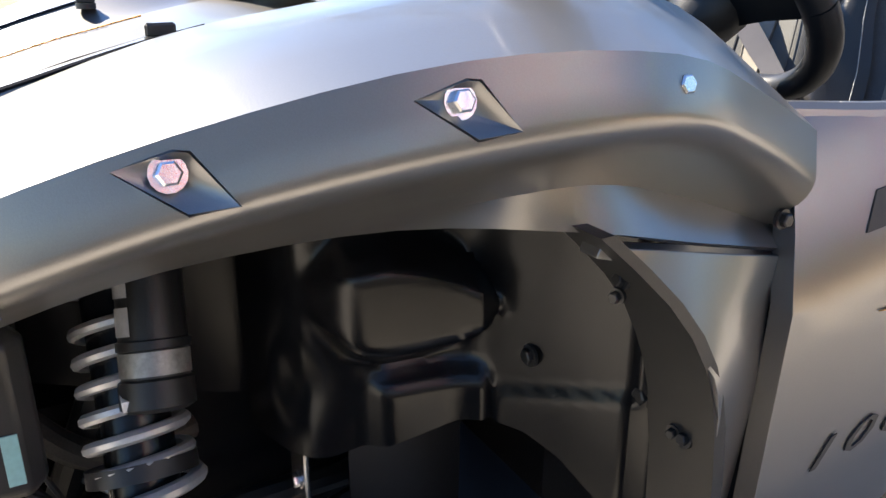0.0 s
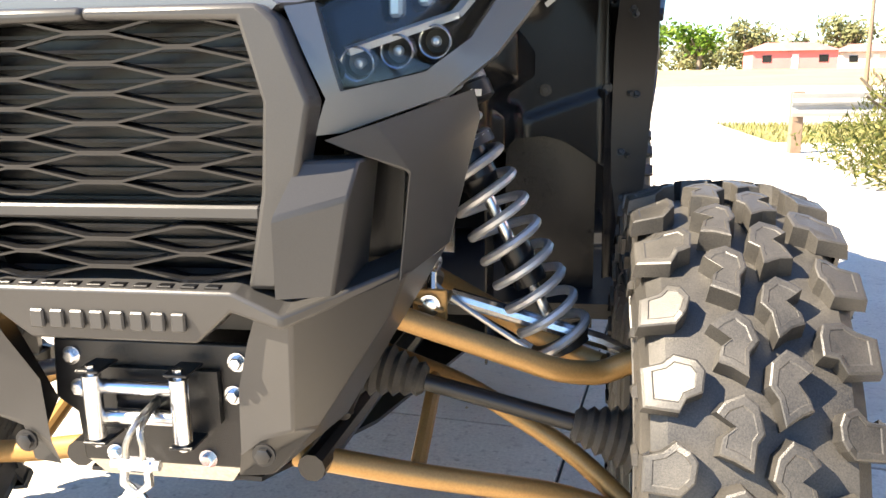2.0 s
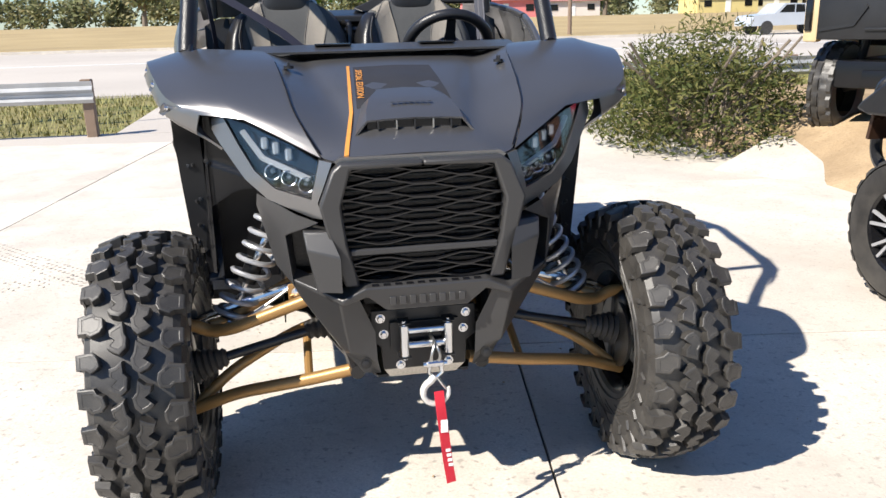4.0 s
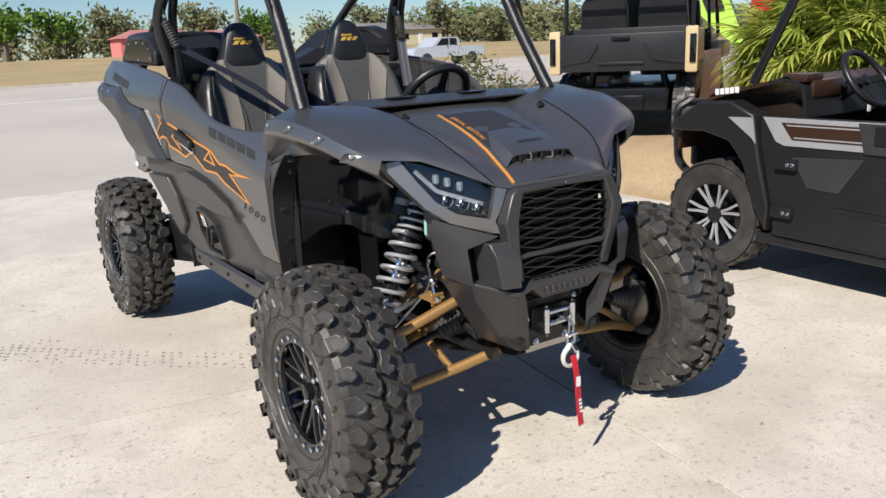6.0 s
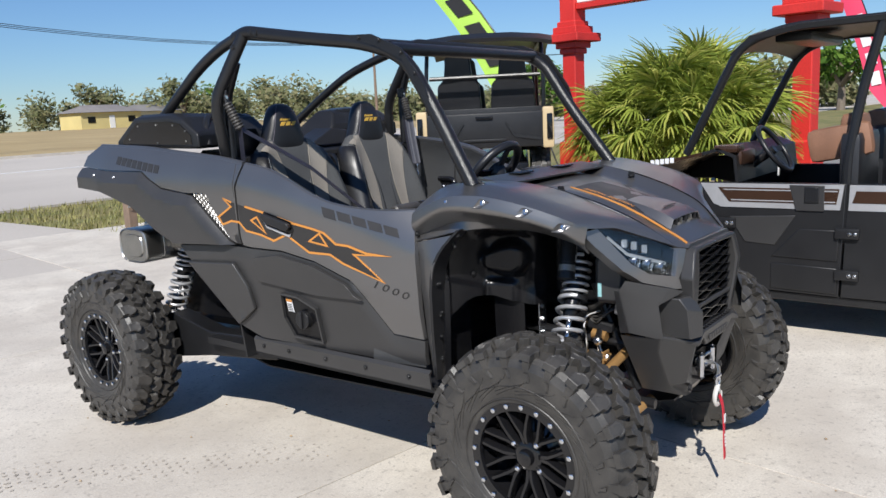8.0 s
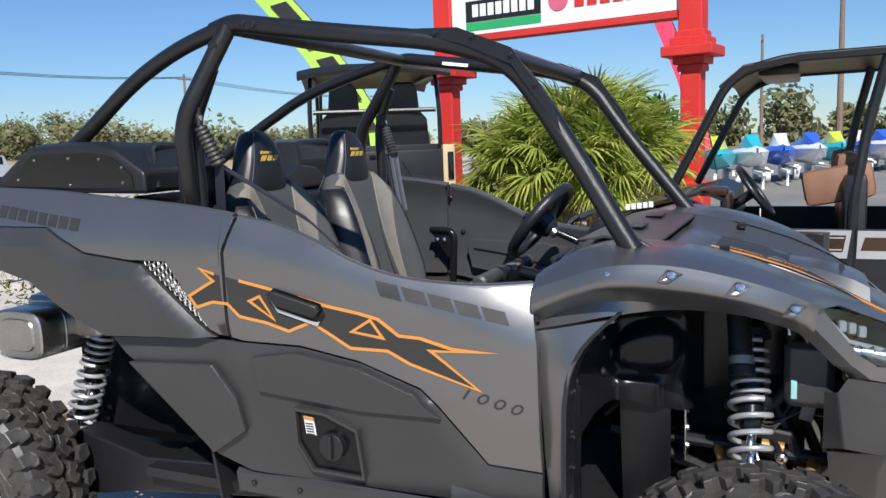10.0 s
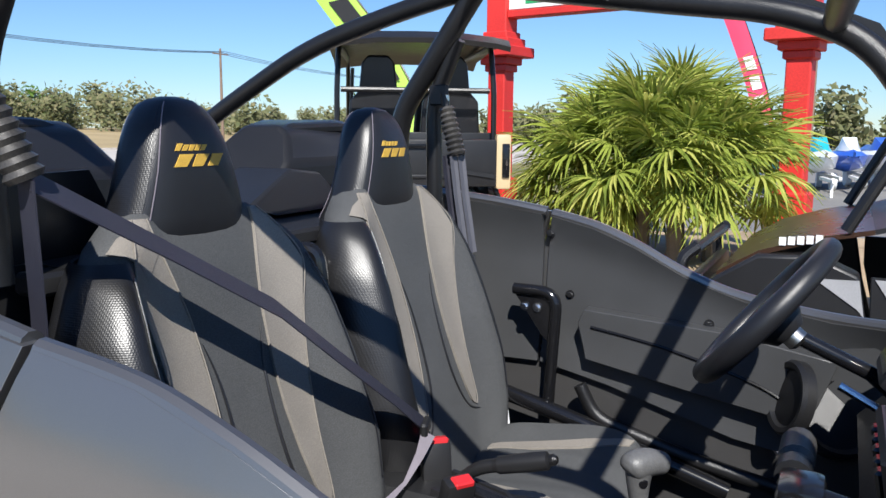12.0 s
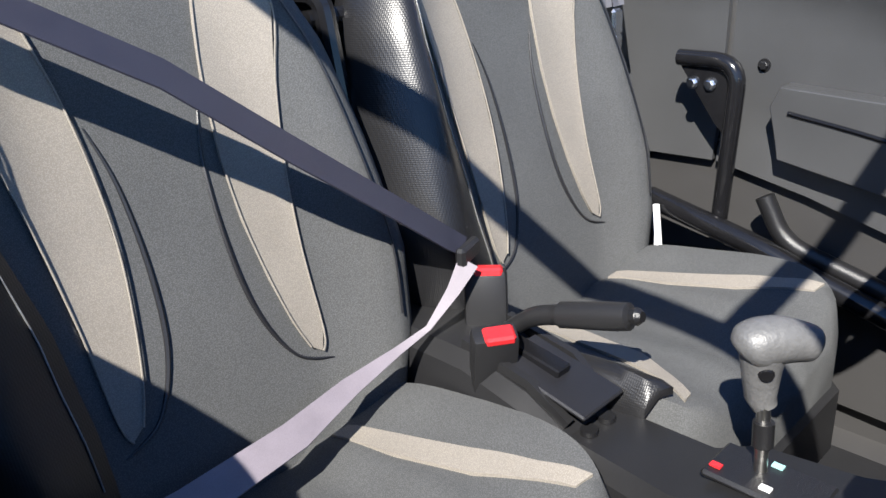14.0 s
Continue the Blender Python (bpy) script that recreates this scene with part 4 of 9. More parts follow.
for s in (-1, 1):
    # outer cheek: an upper facet, an outer facet and a return behind the opening
    P = [(0.250, -0.285, 0.852), (0.300, -0.255, 0.868), (0.393, -0.140, 0.902), (0.398, -0.118, 0.865), (0.330, -0.232, 0.812), (0.278, -0.272, 0.838),
         (0.318, -0.245, 0.690), (0.362, -0.135, 0.715), (0.288, -0.262, 0.712), (0.375, -0.09, 0.86), (0.33, -0.09, 0.70), (0.316, -0.185, 0.812), (0.308, -0.185, 0.692), (0.262, -0.205, 0.838)]
    facets("bumper_cheek", [(s * x, y, z) for x, y, z in P], [(0, 1, 4, 5), (1, 2, 3, 4), (4, 3, 7, 6), (4, 6, 12, 11), (5, 4, 11, 13), (3, 9, 10, 7)], M["flare"])
    # inner block
    B = [(0.205, -0.335, 0.775), (0.228, -0.305, 0.832), (0.288, -0.285, 0.832), (0.282, -0.312, 0.795), (0.262, -0.315, 0.690), (0.205, -0.335, 0.690),
         (0.288, -0.20, 0.83), (0.27, -0.20, 0.69), (0.215, -0.22, 0.83)]
    facets("bumper_block", [(s * x, y, z) for x, y, z in B], [(0, 3, 2, 1), (0, 5, 4, 3), (3, 4, 7, 6, 2), (1, 2, 6, 8)], M["flare"])
    # upright lower horn from the crossbar down to the skid plate
    Hn = [(0.170, -0.300, 0.672), (0.212, -0.315, 0.655), (0.325, -0.235, 0.697), (0.300, -0.215, 0.640), (0.195, -0.275, 0.512), (0.150, -0.270, 0.500),
          (0.125, -0.268, 0.480), (0.118, -0.262, 0.445), (0.160, -0.258, 0.447), (0.205, -0.215, 0.492), (0.350, -0.10, 0.70), (0.215, -0.12, 0.47), (0.152, -0.292, 0.625), (0.128, -0.27, 0.56)]
    facets("bumper_horn", [(s * x, y, z) for x, y, z in Hn], [(0, 1, 4, 13, 12), (1, 2, 3, 9, 4), (13, 4, 5, 6), (4, 9, 8, 7, 6, 5), (2, 10, 3), (3, 10, 11, 9), (9, 11, 8)], M["flare"])
    bolt("bumper_bolt", (s * 0.155, -0.272, 0.479), (0, -1, 0), 0.010, car, M["black"])
    # black mount behind the opening of the cheek
    bm = bmesh.new()
    box(bm, (s * 0.285, -0.135, 0.77), (0.10, 0.06, 0.16), 0.01)
    part("bumper_inner", bm, M["liner"], car)
    bm = bmesh.new()
    box(bm, (s * 0.322, -0.055, 0.885), (0.045, 0.115, 0.17), 0.016)
    bevelled(part("washer_tank", bm, M["flare"], car))
    bm = bmesh.new()
    box(bm, (s * 0.3455, -0.022, 0.850), (0.002, 0.014, 0.050), 0.0005)
    part("level_window", bm, M["teal"], car)

# crossbar plate
C = [(-0.325, -0.235, 0.705), (-0.205, -0.325, 0.668), (-0.150, -0.322, 0.692), (0.150, -0.322, 0.692), (0.205, -0.325, 0.668), (0.325, -0.235, 0.705),
     (0.318, -0.235, 0.690), (0.205, -0.325, 0.652), (0.145, -0.318, 0.668), (0.100, -0.310, 0.628), (-0.100, -0.310, 0.628), (-0.145, -0.318, 0.668), (-0.205, -0.325, 0.652), (-0.318, -0.235, 0.690)]
back = [(x * 0.98, y + 0.06, z + (0.012 if i < 6 else 0)) for i, (x, y, z) in enumerate(C)]
n = len(C)
facets("bumper_crossbar", C + back, [(0, 1, 12, 13), (1, 2, 11, 12), (2, 3, 8, 9, 10, 11), (3, 4, 7, 8), (4, 5, 6, 7)] + [(i, (i + 1) % n, n + (i + 1) % n, n + i) for i in range(n)], M["flare"])
for i in range(8):
    bm = bmesh.new()
    box(bm, (-0.085 + i * 0.0243, -0.3180, 0.655), (0.017, 0.006, 0.022), 0.002)
    part("embossed_mark", bm, M["flare"], car)
for i in range(10):
    bm = bmesh.new()
    box(bm, (-0.125 + i * 0.0278, -0.309, 0.6945), (0.018, 0.014, 0.003), 0.001)
    part("crossbar_slot", bm, M["liner"], car)

# winch plate with its bolts, and the skid edge
plate = [(-0.135, 0.60), (0.135, 0.60), (0.14, 0.52), (0.112, 0.50), (0.108, 0.435), (-0.108, 0.435), (-0.112, 0.50), (-0.14, 0.52)]
bm = prism(plate, lambda u, v, d: Vector((u, -0.228 + d, v)), 0.012)
bevelled(part("winch_plate", bm, M["cage"], car), 0.003)
bm = prism([(-0.15, 0.68), (0.15, 0.68), (0.145, 0.61), (-0.145, 0.61)], lambda u, v, d: Vector((u, -0.20 + d, v)), 0.01)
part("upper_mount", bm, M["black"], car)
for x, z in ((-0.111, 0.578), (0.110, 0.578), (-0.104, 0.535), (0.103, 0.535), (-0.063, 0.447), (0.063, 0.447)):
    bolt("plate_bolt", (x, -0.229, z), (0, -1, 0), 0.0085, car, None, 0.008)
skid = [(-0.105, 0.435), (0.105, 0.435), (0.085, 0.408), (-0.09, 0.408)]
bm = prism(skid, lambda u, v, d: Vector((u, -0.225 - 0.6 * (v - 0.435) * 0 + d + 0.5 * (0.435 - v), v)), 0.006)
part("skid_edge", bm, M["steel"], car)
bm = loft([[(-0.12, -0.2, 0.41), (0.12, -0.2, 0.41)], [(-0.2, 0.1, 0.36), (0.2, 0.1, 0.36)], [(-0.3, 0.5, 0.35), (0.3, 0.5, 0.35)], [(-0.45, 0.6, 0.36), (0.45, 0.6, 0.36)], [(-0.5, 1.6, 0.36), (0.5, 1.6, 0.36)], [(-0.3, 2.5, 0.40), (0.3, 2.5, 0.40)]])
part("skid_plate", thicken(bm, 0.006), M["black"], car)

# ---- winch fairlead, hook and pull strap ----
fair = part("fairlead", prism([(-0.088, 0.568), (0.088, 0.568), (0.088, 0.50), (0.07, 0.488), (-0.07, 0.488), (-0.088, 0.50)], lambda u, v, d: Vector((u, -0.240 + d, v)), 0.01), M["cage"], car)
for x in (-0.056, 0.056):
    bm = bmesh.new()
    cyl(bm, (x, -0.275, 0.492), (x, -0.275, 0.572), 0.0115, 16)
    cyl(bm, (x, -0.275, 0.480), (x, -0.275, 0.584), 0.006, 6)
    part("roller", bm, M["chrome"], fair)
    for z in (0.578, 0.486):
        bm = bmesh.new()
        box(bm, (x, -0.262, z), (0.030, 0.045, 0.004), 0.001)
        part("roller_bracket", bm, M["cage"], fair)
for z in (0.514, 0.553):
    bm = bmesh.new()
    cyl(bm, (-0.05, -0.262, z), (0.05, -0.262, z), 0.0095, 16)
    part("roller", bm, M["chrome"], fair)
bm = bmesh.new()
box(bm, (0, -0.243, 0.533), (0.085, 0.012, 0.028))
part("fairlead_slot", bm, M["liner"], fair)

hook = thing("winch_hook", "clear-coated steel winch hook on a wire cable", "hook", (0.012, -0.30, 0.44))
HK = Vector((0.012, -0.30, 0.44))
def hk(*p):
    return Vector(p) - HK


bm = bmesh.new()
tube(bm, smooth_path([hk(0.012, -0.245, 0.533), hk(0.015, -0.30, 0.528), hk(0.006, -0.315, 0.505), hk(0.002, -0.312, 0.480)]), 0.004, 8)
tube(bm, smooth_path([hk(0.012, -0.245, 0.530), hk(0.020, -0.305, 0.522), hk(0.026, -0.315, 0.500), hk(0.022, -0.312, 0.480)]), 0.004, 8)
part("cable", bm, M["steel"], hook)
bm = bmesh.new()
box(bm, hk(0.014, -0.312, 0.478), (0.046, 0.016, 0.016), 0.004)
cyl(bm, hk(-0.016, -0.312, 0.478), hk(0.044, -0.312, 0.478), 0.006, 10)
tube(bm, [hk(0.0, -0.312, 0.478), hk(-0.002, -0.314, 0.455), hk(0.014, -0.314, 0.442), hk(0.030, -0.314, 0.455), hk(0.028, -0.312, 0.478)], 0.0055, 8)
part("clevis", bm, M["chrome"], hook)
bm = bmesh.new()
arc = [hk(0.012, -0.314, 0.447)] + [hk(0.014 + 0.033 * math.cos(a), -0.314, 0.402 + 0.033 * math.sin(a)) for a in np.linspace(2.0, 6.6, 16)]
tube(bm, arc, [0.010] + list(np.linspace(0.0095, 0.005, 16)), 10)
M["plastic_clear"] = mat("milky_coating", (0.62, 0.60, 0.56), 0.35, 0.2, 0.1, 20)
part("hook_body", bm, M["plastic_clear"], hook, "milky clear-coated hook")
bm = bmesh.new()
tube(bm, [hk(0.018, -0.314, 0.442), hk(0.040, -0.314, 0.408)], 0.004, 6)
part("latch", bm, M["chrome"], hook)
strap = thing("pull_strap", "bright red webbing pull strap hanging from the hook", "strap", (0.03, -0.32, 0.40))
SP = Vector((0.03, -0.32, 0.40))
bm = bmesh.new()
path = smooth_path([(0.020, -0.318, 0.405), (0.022, -0.330, 0.365), (0.028, -0.333, 0.30), (0.036, -0.332, 0.22), (0.045, -0.332, 0.150)])
band(bm, [p - SP for p in path], (1, 0.1, 0), 0.025, 0.003)
part("webbing", bm, M["strap"], strap)
bm = bmesh.new()
for i in range(4):
    box(bm, Vector((0.0375 + i * 0.0022, -0.3345, 0.245 - i * 0.014)) - SP, (0.012, 0.001, 0.008))
part("printed_mark", bm, M["white"], strap)
bm = bmesh.new()
box(bm, Vector((0.029, -0.336, 0.315)) - SP, (0.018, 0.001, 0.035))
part("sewn_label", bm, M["white"], strap)

# ---- graphics and fittings of the sides ----
GRAPHIC = [(1.479, 1.173), (1.433, 1.160), (1.354, 1.144), (1.267, 1.124), (1.101, 1.081), (1.011, 1.064), (0.957, 1.050), (0.902, 1.008), (0.845, 1.004), (0.763, 0.979),
           (0.654, 0.973), (0.82, 0.972), (0.697, 0.874), (0.876, 0.934), (0.935, 0.966), (1.039, 0.969), (1.107, 1.011), (1.148, 1.035), (1.216, 1.008), (1.281, 1.029),
           (1.362, 1.044), (1.398, 1.078), (1.447, 1.081), (1.504, 1.064), (1.527, 1.095), (1.439, 1.141)]


def clip_y(poly, y, keep_less):
    """The part of a polygon on one side of a line of constant y."""
    out = []
    for a, b in zip(poly, poly[1:] + poly[:1]):
        ina, inb = (a[0] < y) == keep_less, (b[0] < y) == keep_less
        if ina:
            out.append(a)
        if ina != inb:
            t = (y - a[0]) / (b[0] - a[0])
            out.append((y, a[1] + t * (b[1] - a[1])))
    return out


for s in (-1, 1):
    for less, y in ((True, 1.396), (False, 1.416)):
        g = clip_y(GRAPHIC, y, less)
        part("side_graphic", sheet(g, side(s, 0.0016), 0.03, 0.002), M["decal"], car)
    for quad in strip(GRAPHIC, 0.0085):
        ym = sum(p[0] for p in quad) / 4
        if 1.39 < ym < 1.42:
            continue
        part("graphic_edge", sheet(quad, side(s, 0.0026), 0.03, 0.002), M["orange"], car)
    for tri in (((1.032, 1.014), (0.946, 1.0), (0.978, 1.047)), ((1.327, 1.088), (1.257, 1.039), (1.295, 1.102))):
        for quad in strip(list(tri), 0.0075):
            part("graphic_edge", sheet(quad, side(s, 0.0028), 0.03, 0.002), M["orange"], car)
    # slanted name bars high on the door, plain
    for i in range(5):
        a = 0.955 - i * 0.068
        z = 1.149 - i * 0.0158
        h = 0.028 if i else 0.034
        q = [(a + 0.006, z + 0.002), (a - 0.052, z - 0.0110), (a - 0.066, z - 0.0155 - h), (a - 0.010, z - 0.003 - h)] if s < 0 else [(a + 0.010, z + 0.003), (a - 0.046, z - 0.0100), (a - 0.060, z - 0.0150 - h), (a - 0.004, z - 0.002 - h)]
        part("name_bar", sheet(q, side(s, 0.0016), 0.03, 0.002), M["decal"], car)
    for i in range(8):
        a, z = 2.28 - i * 0.046, 1.350 - i * 0.0052
        q = [(a, z), (a - 0.036, z - 0.004), (a - 0.034, z - 0.040), (a + 0.002, z - 0.036)]
        part("name_bar", sheet(q, side(s, 0.0026), 0.05, 0.002), M["decal"], car)

    for i, digit in enumerate("1000"):
        def number_wrap(x, y, z, s=s, i=i):
            yy, zz = 0.675 + (1 if s > 0 else -1) * (x + (i - 1.5) * 0.043), 0.846 + y
            zz += 0.25 * (yy - 0.675)
            return Vector((s * (side_x(yy, zz) + 0.0015 + z), yy, zz))
        lettering("engine_digit", digit, 0.044, None, M["decal"], car, 0.0006, 0.40, 1.45, number_wrap)
    # door handle in its recess
    hd = [(1.272, 1.106), (1.250, 1.126), (1.115, 1.087), (1.105, 1.052), (1.126, 1.024), (1.240, 1.060)]
    part("handle_recess", sheet(hd, side(s, 0.003), 0.03, 0.004), M["liner"], car)
    grip = [(1.262, 1.106), (1.246, 1.120), (1.120, 1.083), (1.113, 1.066), (1.13, 1.05), (1.232, 1.078)]
    bevelled(part("door_handle", sheet(grip, side(s, 0.022), 0.03, 0.018), M["black"], car), 0.004)
    lip = [(1.262, 1.098), (1.240, 1.070), (1.128, 1.036), (1.118, 1.040), (1.126, 1.026), (1.240, 1.061)]
    part("handle_lip", sheet(lip, side(s, 0.008), 0.03, 0.008), M["silver"], car)
    # bright corner where the quarter meets the door
    q = [(1.408, 1.318), (1.445, 1.322), (1.455, 1.22), (1.45, 1.18), (1.412, 1.18)]
    part("pillar_trim", sheet(q, side(s, 0.0028), 0.03, 0.002), M["paint"], car)
    # dark gap between quarter, flare and lower panel
    q = [(1.86, 0.985), (1.40, 0.995), (1.35, 0.985), (1.35, 0.955), (1.86, 0.94)]
    part("gap_filler", sheet(q, side(s, -0.02), 0.06, 0.004), M["liner"], car)
    # lower door: raised upper band, fuel recess and cap, sill
    q = [(1.335, 0.93), (1.20, 0.95), (1.02, 0.918), (0.868, 0.855), (0.83, 0.81), (0.80, 0.795), (1.03, 0.795), (1.20, 0.815), (1.33, 0.83)]
    bevelled(part("lower_door_band", sheet(q, side(s, 0.0220), 0.04, 0.014), M["flare"], car, "", 40), 0.004)
    q = [(1.78, 0.885), (1.47, 0.90), (1.41, 0.80), (1.40, 0.70), (1.53, 0.615), (1.60, 0.69)]
    bevelled(part("side_pod", sheet(q, side(s, 0.0280), 0.04, 0.02), M["flare"], car, "", 40), 0.006)
    if s < 0:
        q = [(1.225, 0.785), (1.135, 0.778), (1.045, 0.735), (1.045, 0.59), (1.20, 0.60), (1.235, 0.68)]
        part("fuel_recess", sheet(q, side(s, 0.0145), 0.03, 0.006), M["liner"], car)
        for a, b in zip(q, q[1:] + q[:1]):
            bm = bmesh.new()
            f = side(s, 0.0180)
            band(bm, [f(*a, 0), f(*b, 0)], (1, 0, 0), 0.018, 0.008)
            part("recess_edge", bm, M["flare"], car)
        bm = bmesh.new()
        x0 = -side_x(1.13, 0.68) - 0.014
        cyl(bm, (x0 + 0.01, 1.125, 0.682), (x0 - 0.022, 1.125, 0.682), 0.038, 20)
        box(bm, (x0 - 0.026, 1.125, 0.682), (0.012, 0.012, 0.07), 0.003)
        bevelled(part("fuel_cap", bm, M["black"], car), 0.003)
        f = side(s, 0.0190)
        part("warning_label", sheet([(1.205, 0.765), (1.175, 0.762), (1.175, 0.708), (1.205, 0.710)], f, 0.05, 0.002), M["white"], car)
        part("label_band", sheet([(1.205, 0.765), (1.175, 0.762), (1.175, 0.752), (1.205, 0.755)], side(s, 0.0200), 0.05, 0.002), M["orange"], car)
        for i in range(5):
            z = 0.745 - i * 0.008
            part("label_line", sheet([(1.202, z), (1.179, z - 0.001), (1.179, z - 0.005), (1.202, z - 0.004)], side(s, 0.0200), 0.05, 0.002), M["decal"], car)
    bm = loft([[(s * 0.655, y, 0.562), (s * 0.668, y, 0.55), (s * 0.66, y, 0.49), (s * 0.62, y, 0.472), (s * 0.56, y, 0.46)] for y in (0.50, 0.75, 1.0, 1.25, 1.48)])
    part("rocker_panel", thicken(bm, 0.008), M["flare"], car)
    for y in (0.6, 0.82, 1.04, 1.26, 1.42):
        bolt("rocker_bolt", (s * 0.665, y, 0.525), (s, 0, 0.1), 0.007, car, M["black"])
    # inner door lining with armrest, seen across the cabin
    inner = [(0.60, 1.125), (0.72, 1.122), (0.90, 1.142), (1.03, 1.182), (1.15, 1.240), (1.25, 1.278), (1.362, 1.302), (1.375, 1.22), (1.382, 0.93), (1.20, 0.90), (0.90, 0.83), (0.60, 0.80)]
    part("door_lining", sheet(inner, side(s, -0.024), 0.03, 0.012), M["lining"], car)
    inner2 = [(1.39, 1.305), (1.55, 1.328), (1.75, 1.345), (1.75, 0.92), (1.39, 0.93)]
    part("quarter_lining", sheet(inner2, side(s, -0.024), 0.05, 0.012), M["lining"], car)
    # rounded cap along the door's top edge
    top = [(0.575, 1.132), (0.72, 1.129), (0.90, 1.148), (1.03, 1.188), (1.15, 1.246), (1.25, 1.284), (1.365, 1.308)]
    bm = bmesh.new()
    tube(bm, smooth_path([(s * (side_x(y, z) - 0.014), y, z) for y, z in top], 5), 0.013, 10)
    part("door_top_cap", bm, M["paint"], car)
    bm = bmesh.new()
    tube(bm, smooth_path([(s * (side_x(y, z) - 0.016), y, z) for y, z in ((1.38, 1.312), (1.55, 1.336), (1.83, 1.360), (2.1, 1.382), (2.5, 1.395))], 5), 0.013, 10)
    part("quarter_top_cap", bm, M["paint"], car)
    arm = [(0.70, 1.045), (0.92, 1.075), (1.26, 1.085), (1.275, 1.05), (1.25, 0.965), (1.0, 0.93), (0.75, 0.90)]
    f = side(s, -0.036)
    bevelled(part("armrest", sheet(arm, lambda u, v, d: f(u, v, 0) - Vector((s * (0.045 - d * 1.5), 0, 0)), 0.05, 0.03), M["lining"], car), 0.008)
    groove = bmesh.new()
    tube(groove, smooth_path([f(1.24, 1.045, 0) - Vector((s * 0.046, 0, 0)), f(1.05, 1.02, 0) - Vector((s * 0.046, 0, 0)), f(0.85, 0.97, 0) - Vector((s * 0.046, 0, 0)), f(0.76, 0.92, 0) - Vector((s * 0.046, 0, 0))]), 0.004, 6)
    part("armrest_groove", groove, M["liner"], car)
    for y, z in ((1.369, 1.258), (1.312, 1.108), (0.97, 1.080)):
        bolt("lining_bolt", (s * (side_x(y, z) - 0.037), y, z), (-s, 0, 0), 0.008, car, M["cage"])


# ---- roll cage ----
for s in (-1, 1):
    w = 0.0 if s < 0 else 0.06

    def p(x, y, z):
        return (s * x, y, z)
    bm = bmesh.new()
    tube(bm, rounded([p(0.63, 1.60, 1.33), p(0.685, 1.572, 1.575), p(0.605, 1.445, 1.842)] if s < 0 else [p(0.62, 1.76, 1.34), p(0.605, 1.745, 1.545), p(0.575, 1.515, 1.845)], 0.07), 0.0255, 14)
    part("rear_hoop_leg", bm, M["cage"], car)
    bm = bmesh.new()
    tube(bm, rounded([p(0.605, 1.50, 1.830), p(0.605, 1.43, 1.848), p(0.585, 1.10, 1.792), p(0.560, 0.82, 1.752), p(0.552, 0.63, 1.690), p(0.562, 0.49, 1.485), p(0.580, 0.33, 1.225)] if s < 0 else
                     [p(0.575, 1.55, 1.832), p(0.575, 1.49, 1.846), p(0.560, 1.10, 1.784), p(0.545, 0.86, 1.750), p(0.535, 0.70, 1.690), p(0.520, 0.56, 1.490), p(0.508, 0.345, 1.225)], 0.12), 0.0255, 14)
    part("roof_tube", bm, M["cage"], car)
    bm = bmesh.new()
    tube(bm, rounded([p(0.602, 1.45, 1.842) if s < 0 else p(0.575, 1.515, 1.845), p(0.57, 1.66 + w, 1.80), p(0.55, 1.86 + 2 * w, 1.722), p(0.56, 2.16 + 2 * w, 1.51 + w), p(0.565, 2.40 + 2 * w, 1.37 + w)], 0.14), 0.0235, 14)
    part("rear_brace", bm, M["cage"], car)
    bm = bmesh.new()
    tube(bm, rounded([p(0.600, 1.52 + w, 1.73), p(0.612, 1.59 + w, 1.58), p(0.610, 1.585 + w, 1.33)], 0.05), 0.020, 12)
    part("belt_post", bm, M["cage"], car)
    # gusset by the front bend
    bm = prism([(0.90, 1.775), (0.74, 1.765), (0.60, 1.705), (0.50, 1.565), (0.475, 1.49), (0.60, 1.665), (0.72, 1.72)], lambda u, v, d: Vector((s * ((0.585 if s < 0 else 0.560) - d), u + 0.02 + w, v + 0.012)), 0.006)
    part("cage_gusset", bm, M["cage"], car)
    for y, z in ((0.80, 1.768), (0.70, 1.752), (0.60, 1.70), (0.54, 1.625)):
        bolt("gusset_bolt", p(0.586 if s < 0 else 0.561, y + 0.02 + w, z), (s, 0, 0), 0.006, car, M["black"])
    for y, z in ((1.385, 1.840), (1.35, 1.834)):
        bolt("cage_bolt", p(0.622 if s < 0 else 0.594, y + w, z), (s, 0, 0), 0.011, car, M["cage"])
    for y, z in ((1.475, 1.785), (1.49, 1.755)):
        bolt("cage_bolt", p(0.645 if s < 0 else 0.607, y + 1.5 * w, z), (s, 0, 0), 0.011, car, M["cage"])
    # foot of the front pillar
    bm = bmesh.new()
    box(bm, p(0.568 if s < 0 else 0.496, 0.315 + 0.6 * w, 1.222), (0.012, 0.075, 0.05), 0.004, Matrix.Rotation(radians(28), 4, "X"))
    bevelled(part("pillar_foot", bm, M["cage"], car), 0.002)
    for q in (0.295, 0.325):
        bolt("pillar_bolt", p(0.560 if s < 0 else 0.488, q + 0.6 * w, 1.225), (-s, 0, 0), 0.008, car)
        bolt("pillar_bolt", p(0.576 if s < 0 else 0.504, q + 0.6 * w, 1.225), (s, 0, 0), 0.008, car)
bm = bmesh.new()
tube(bm, [(-0.605, 1.44, 1.838), (0.575, 1.50, 1.838)], 0.0235, 14)
part("rear_cross_tube", bm, M["cage"], car)
bm = bmesh.new()
tube(bm, [(-0.55, 0.70, 1.722), (0.54, 0.755, 1.722)], 0.0235, 14)
part("front_cross_tube", bm, M["cage"], car)
bm = bmesh.new()
